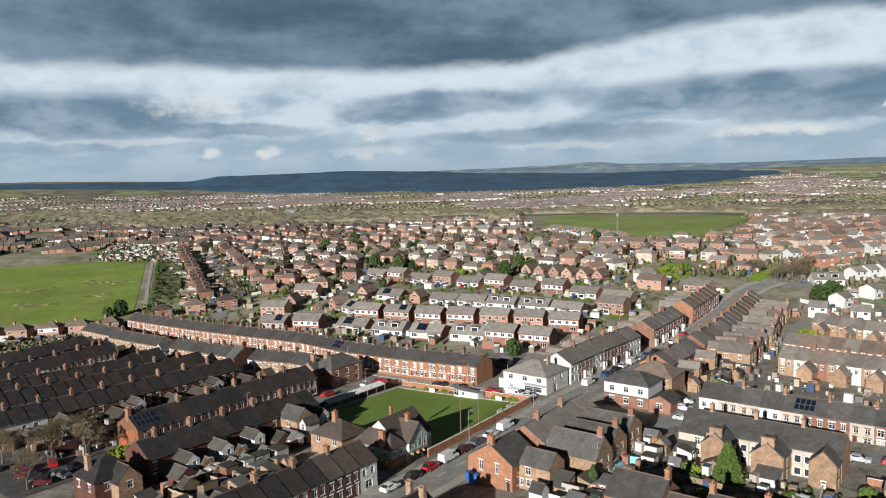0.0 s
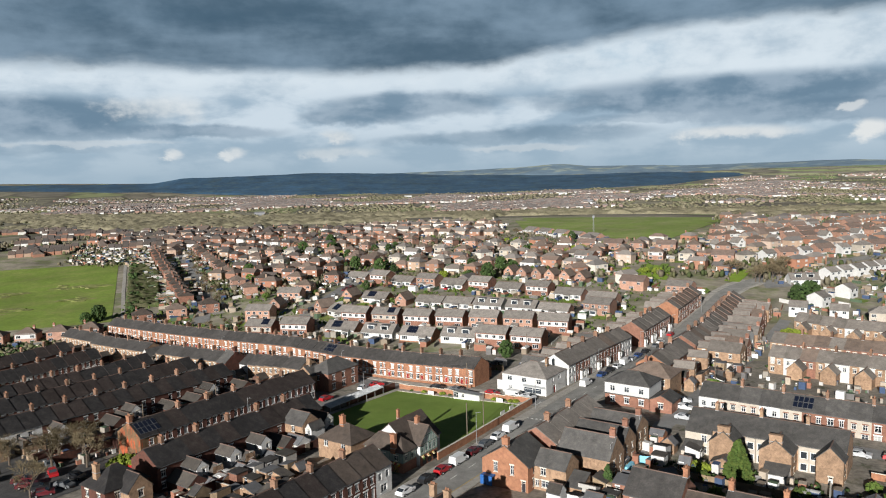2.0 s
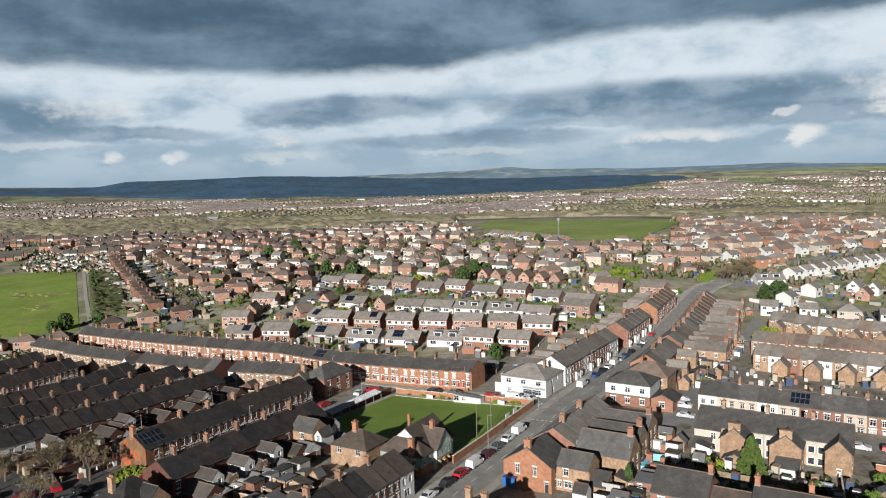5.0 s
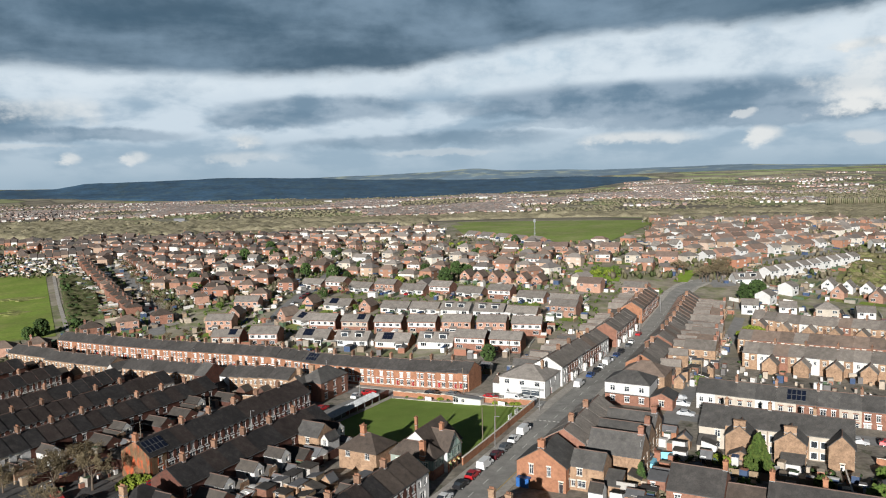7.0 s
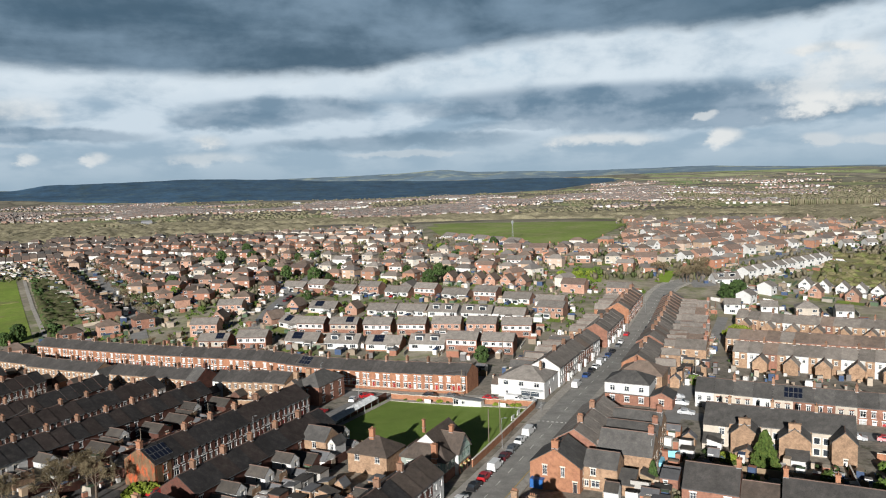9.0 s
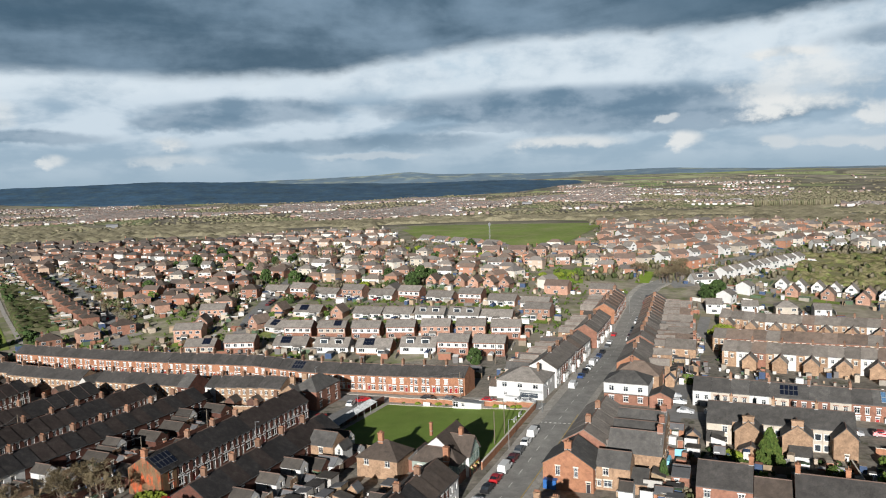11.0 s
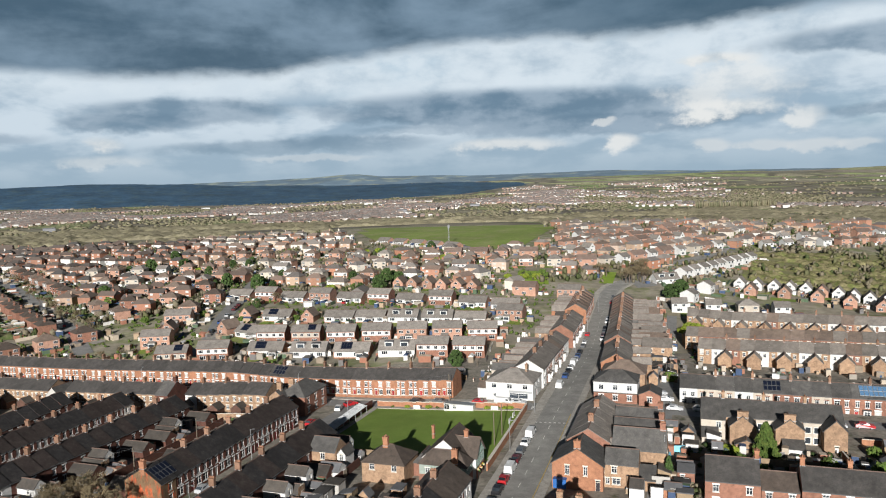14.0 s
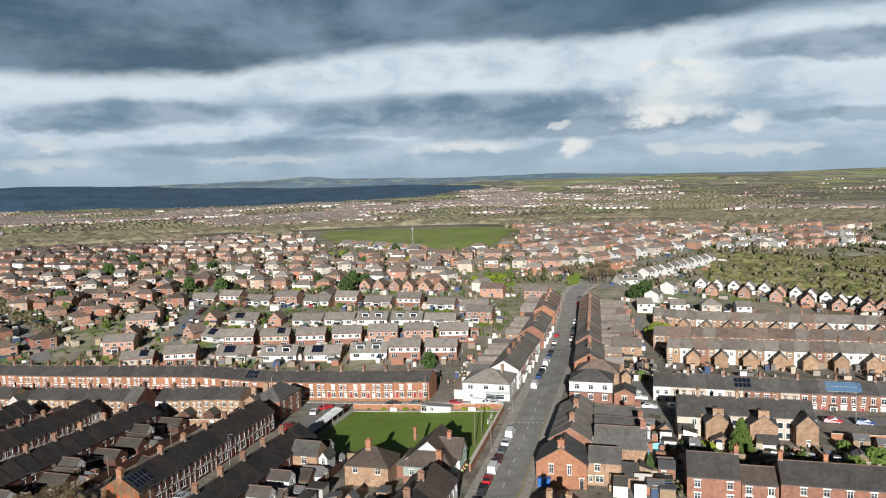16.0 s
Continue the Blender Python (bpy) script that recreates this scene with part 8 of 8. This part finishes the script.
thicket("garden_shrubs", "dark hedges and bushes among the older houses", 2600, in_quad((-125, 395), (-35, 395), (-30, 640), (-165, 640)), "scrub_dark", 0.5, 1.6, 6)
thicket("garden_shrubs", "mixed garden shrubs and hedges between the houses", 2200, in_quad((-110, 420), (110, 380), (130, 600), (-130, 640)), "far_trees", 0.6, 1.8, 5)


# ---- poles and lamps ----
def lamp_post():
    root = thing("street_lamp", "slim grey street lamp with a short arm", "street lamp", "street lamps")
    q = Mesher()
    q.tube((0, 0, -0.2), (0, 0, 7.4), 0.09, 0.05, 6)
    part("pole", q, M["metal_grey"], root)
    q = Mesher()
    q.tube((0, 0, 7.3), (0.9, 0, 7.5), 0.035, 0.035, 5)
    q.box(0.6, 1.2, -0.12, 0.12, 7.44, 7.54)
    part("lamp_head", q, M["metal_grey"], root)
    return root


lamp = lamp_post()
spots = [(-40, 16.8, 0), (-12, 16.8, 0), (30, 16, 0), (66, 15.8, 0), (100, 15.5, 0), (140, 15, 0), (-20, -34, 0), (-55, -42, 0), (-88, -34, 0), (-28, 50, 90), (-46, 51, 90), (-8, 100, 90), (-1, -60, 90), (-1, -120, 90), (-68, -92, 0), (-50, -92, 0), (-62, -140, 0)]
for k, (u, v, h) in enumerate(spots):
    x, y = at(u, v)
    m = pose(x, y, ground_z(x, y), 0, 0, GH - 90 + h)
    if k:
        copy_thing(lamp, m)
    else:
        lamp.matrix_basis = m
post = Mesher()
post.tube((0, 0, -0.3), (0, 0, 8.2), 0.13, 0.1, 7)
pole_mesh = post.data("telegraph_pole", [M["pole_wood"]])
for u, v in ((-37.0, 12.3), (-30.0, 12.4), (-2.8, -10.0), (40, -14), (-72, -61), (-50, -61), (-60, -118), (30, 50)):
    x, y = at(u, v)
    ob = new("telegraph_pole", pole_mesh)
    ob.matrix_basis = pose(x, y, ground_z(x, y))
    tagged(ob, "plain brown wooden telegraph pole", "pole", "telegraph poles")

for u, v, paint, hd in ((-104, -56, "maroon", 20), (-105, -52, "maroon", 20), (-104.5, -48, "black", 20), (-105.5, -44, "maroon", 20), (-101, -44.5, "grey", -25), (-97, -47, "black", -30), (-98.5, -54, "red", -60), (-96, -60, "grey", -60), (-108, -62, "black", 20)):
    park(u, v, hd, paint)

# ---- yard walls and fences ----
def yard_boundary(u0, v0, u1, v1, hgt, mat, lab):
    brick = "brick" in mat
    coping = ("brick_dark" if mat == "brick_dark" else "stone_trim") if brick else None
    wall_line("yard_wall" if brick else "board_fence", [at(u0, v0), at(u1, v1)], hgt, 0.22 if brick else 0.08, mat, lab, "wall" if brick else "fence", coping=coping, step=2.2)


for u0, v0, u1, v1, hgt, mat, lab in (
        (-96, -61, -30, -61, 1.8, "brick_dark", "dark brick yard wall behind the terrace"), (-96, -67.5, -30, -67.5, 1.8, "brick_dark", "dark brick yard wall behind the terrace"),
        (-96, -117, -32, -117, 1.8, "brick_dark", "dark brick yard wall behind the terrace"), (-26.5, -60, -26.5, -132, 1.8, "brick_brown", "brown brick yard wall behind the terrace"),
        (-54, -14.5, -96, -14.5, 1.8, "brick_dark", "dark brick yard wall behind the terrace"), (-48, -30, -48, 10, 1.6, "fence_wood", "weathered board fence behind the green"),
        (-38, 56, -38, 90, 1.6, "fence_wood", "weathered board fence between gardens"), (-30, 86.5, -44, 88, 1.6, "brick_orange", "brick garden wall"), (-42, 90, -42, 118, 1.3, "brick_orange", "brick garden wall"),
         (74, 60, 74, 130, 1.6, "brick_brown", "brick yard wall"), (0.6, -11, 0.6, -200, 0.8, "brick_orange", "low brick front wall of the terrace"),
        (-48, 46, -20, 46, 1.7, "fence_wood", "weathered board fence behind the roadside row"), (30, 45, 110, 44, 1.7, "brick_brown", "brick yard wall along the lane"), (20, -6, 60, -4, 1.6, "fence_wood", "board fence along the lane"),
        (100, 57, 100, 135, 1.6, "brick_brown", "brick yard wall"), (21, -200, 21, -12, 1.7, "fence_wood", "board fence behind the terrace")):
    yard_boundary(u0, v0, u1, v1, hgt, mat, lab)
yard_boundary(-20, 92, -20, 118, 1.3, "brick_orange", "brick garden wall")
yard_boundary(-31, 94, -31, 118, 1.5, "fence_wood", "weathered board fence between gardens")

wall_line("board_fence", [at(-35.5, 48.5), at(-33.7, 56)], 1.6, 0.08, "tarp_blue", "pale blue painted board fence in a yard", "fence", step=1.8)
# covered pool and sheds behind the roadside row
q = Mesher()
q.box(-3.2, 3.2, -1.9, 1.9, 0, 0.9, 0, 0.15)
x, y = at(-38.2, 48.9)
piece("covered_pool", q, M["tarp_blue"], "above-ground pool under a pale blue cover", "pool", m=pose(x, y, ground_z(x, y), 0, 0, -41))
shed_kinds = {}
for k, (u, v, rot, mat) in enumerate(((-23, 47.5, -41, "fence_wood"), (-21, 51.5, -41, "brick_orange"), (-39, 50, GH, "fence_wood"), (-46, 55, -41, "brick_orange"), (-45, 79, -41, "fence_wood"), (-41, 60, 10, "render_grey"), (-58, 53, -41, "brick_orange"), (30, -3, -41, "render_grey"), (26, -16, -41, "render_white"), (-27, 101, -41, "brick_orange"), (-36, 94, GH, "fence_wood"), (-24, 97, -41, "fence_wood"))):
    if mat not in shed_kinds:
        b = thing("garden_shed", "small pitched garden shed in a back yard", "shed", "sheds")
        block(b, 0, 0, 3.4, 2.6, 2.0, 2.8, mat, "felt", openings={"S": [("door", 0, 0.05, 0.8, 1.8, "door_dark")]}, base=-0.6)
        shed_kinds[mat] = b
    else:
        b = copy_thing(shed_kinds[mat], Matrix())
    x, y = at(u, v)
    b.matrix_basis = pose(x, y, ground_z(x, y), 0, 0, rot)

# radio mast beyond the playing field
q = Mesher()
for k in range(3):
    a = k * math.tau / 3
    q.tube((0.8 * math.cos(a), 0.8 * math.sin(a), -0.5), (0.2 * math.cos(a), 0.2 * math.sin(a), 16), 0.09, 0.06, 5)
for k in range(14):
    s0 = 0.8 - 0.6 * k / 14
    for j in range(3):
        a, a2 = j * math.tau / 3, (j + 1) * math.tau / 3
        q.tube((s0 * math.cos(a), s0 * math.sin(a), k * 1.14), (s0 * 0.93 * math.cos(a2), s0 * 0.93 * math.sin(a2), (k + 1) * 1.14), 0.035, 0.035, 3)
q.box(-0.9, 0.9, -0.1, 0.1, 13.5, 15.5), q.box(-0.1, 0.1, -0.9, 0.9, 12.0, 14.0)
piece("radio_mast", q, M["metal_grey"], "slim grey lattice radio mast beside the playing field", "mast", m=pose(156, 550, ground_z(156, 550)))

# wires from the telegraph poles to the houses
wire = M["gutter"]
for k, ((u0, v0), ends) in enumerate((((-2.8, -10.0), ((4, -20), (4, -32), (-12, -48))), ((-72, -61), ((-66, -52.5), (-80, -52.5), (-76, -79), (-62, -79))), ((-50, -61), ((-44, -52.5), (-56, -52.5), (-46, -79))), ((-60, -118), ((-54, -110), (-68, -110), (-62, -124))), ((30, 50), ((8, 60), (8, 75), (58, 70))))):
    x0, y0 = at(u0, v0)
    z0 = ground_z(x0, y0) + 8.0
    q = Mesher()
    for u1, v1 in ends:
        x1, y1 = at(u1, v1)
        z1 = ground_z(x1, y1) + 5.2
        pts = [(x0 + (x1 - x0) * s / 6, y0 + (y1 - y0) * s / 6, z0 + (z1 - z0) * s / 6 - 0.5 * math.sin(math.pi * s / 6)) for s in range(7)]
        for a, b2 in zip(pts, pts[1:]):
            q.tube(a, b2, 0.02, 0.02, 3)
    piece("telephone_wires", q, wire, "thin dark telephone wires from a pole to the houses", "wires", "telephone wires")
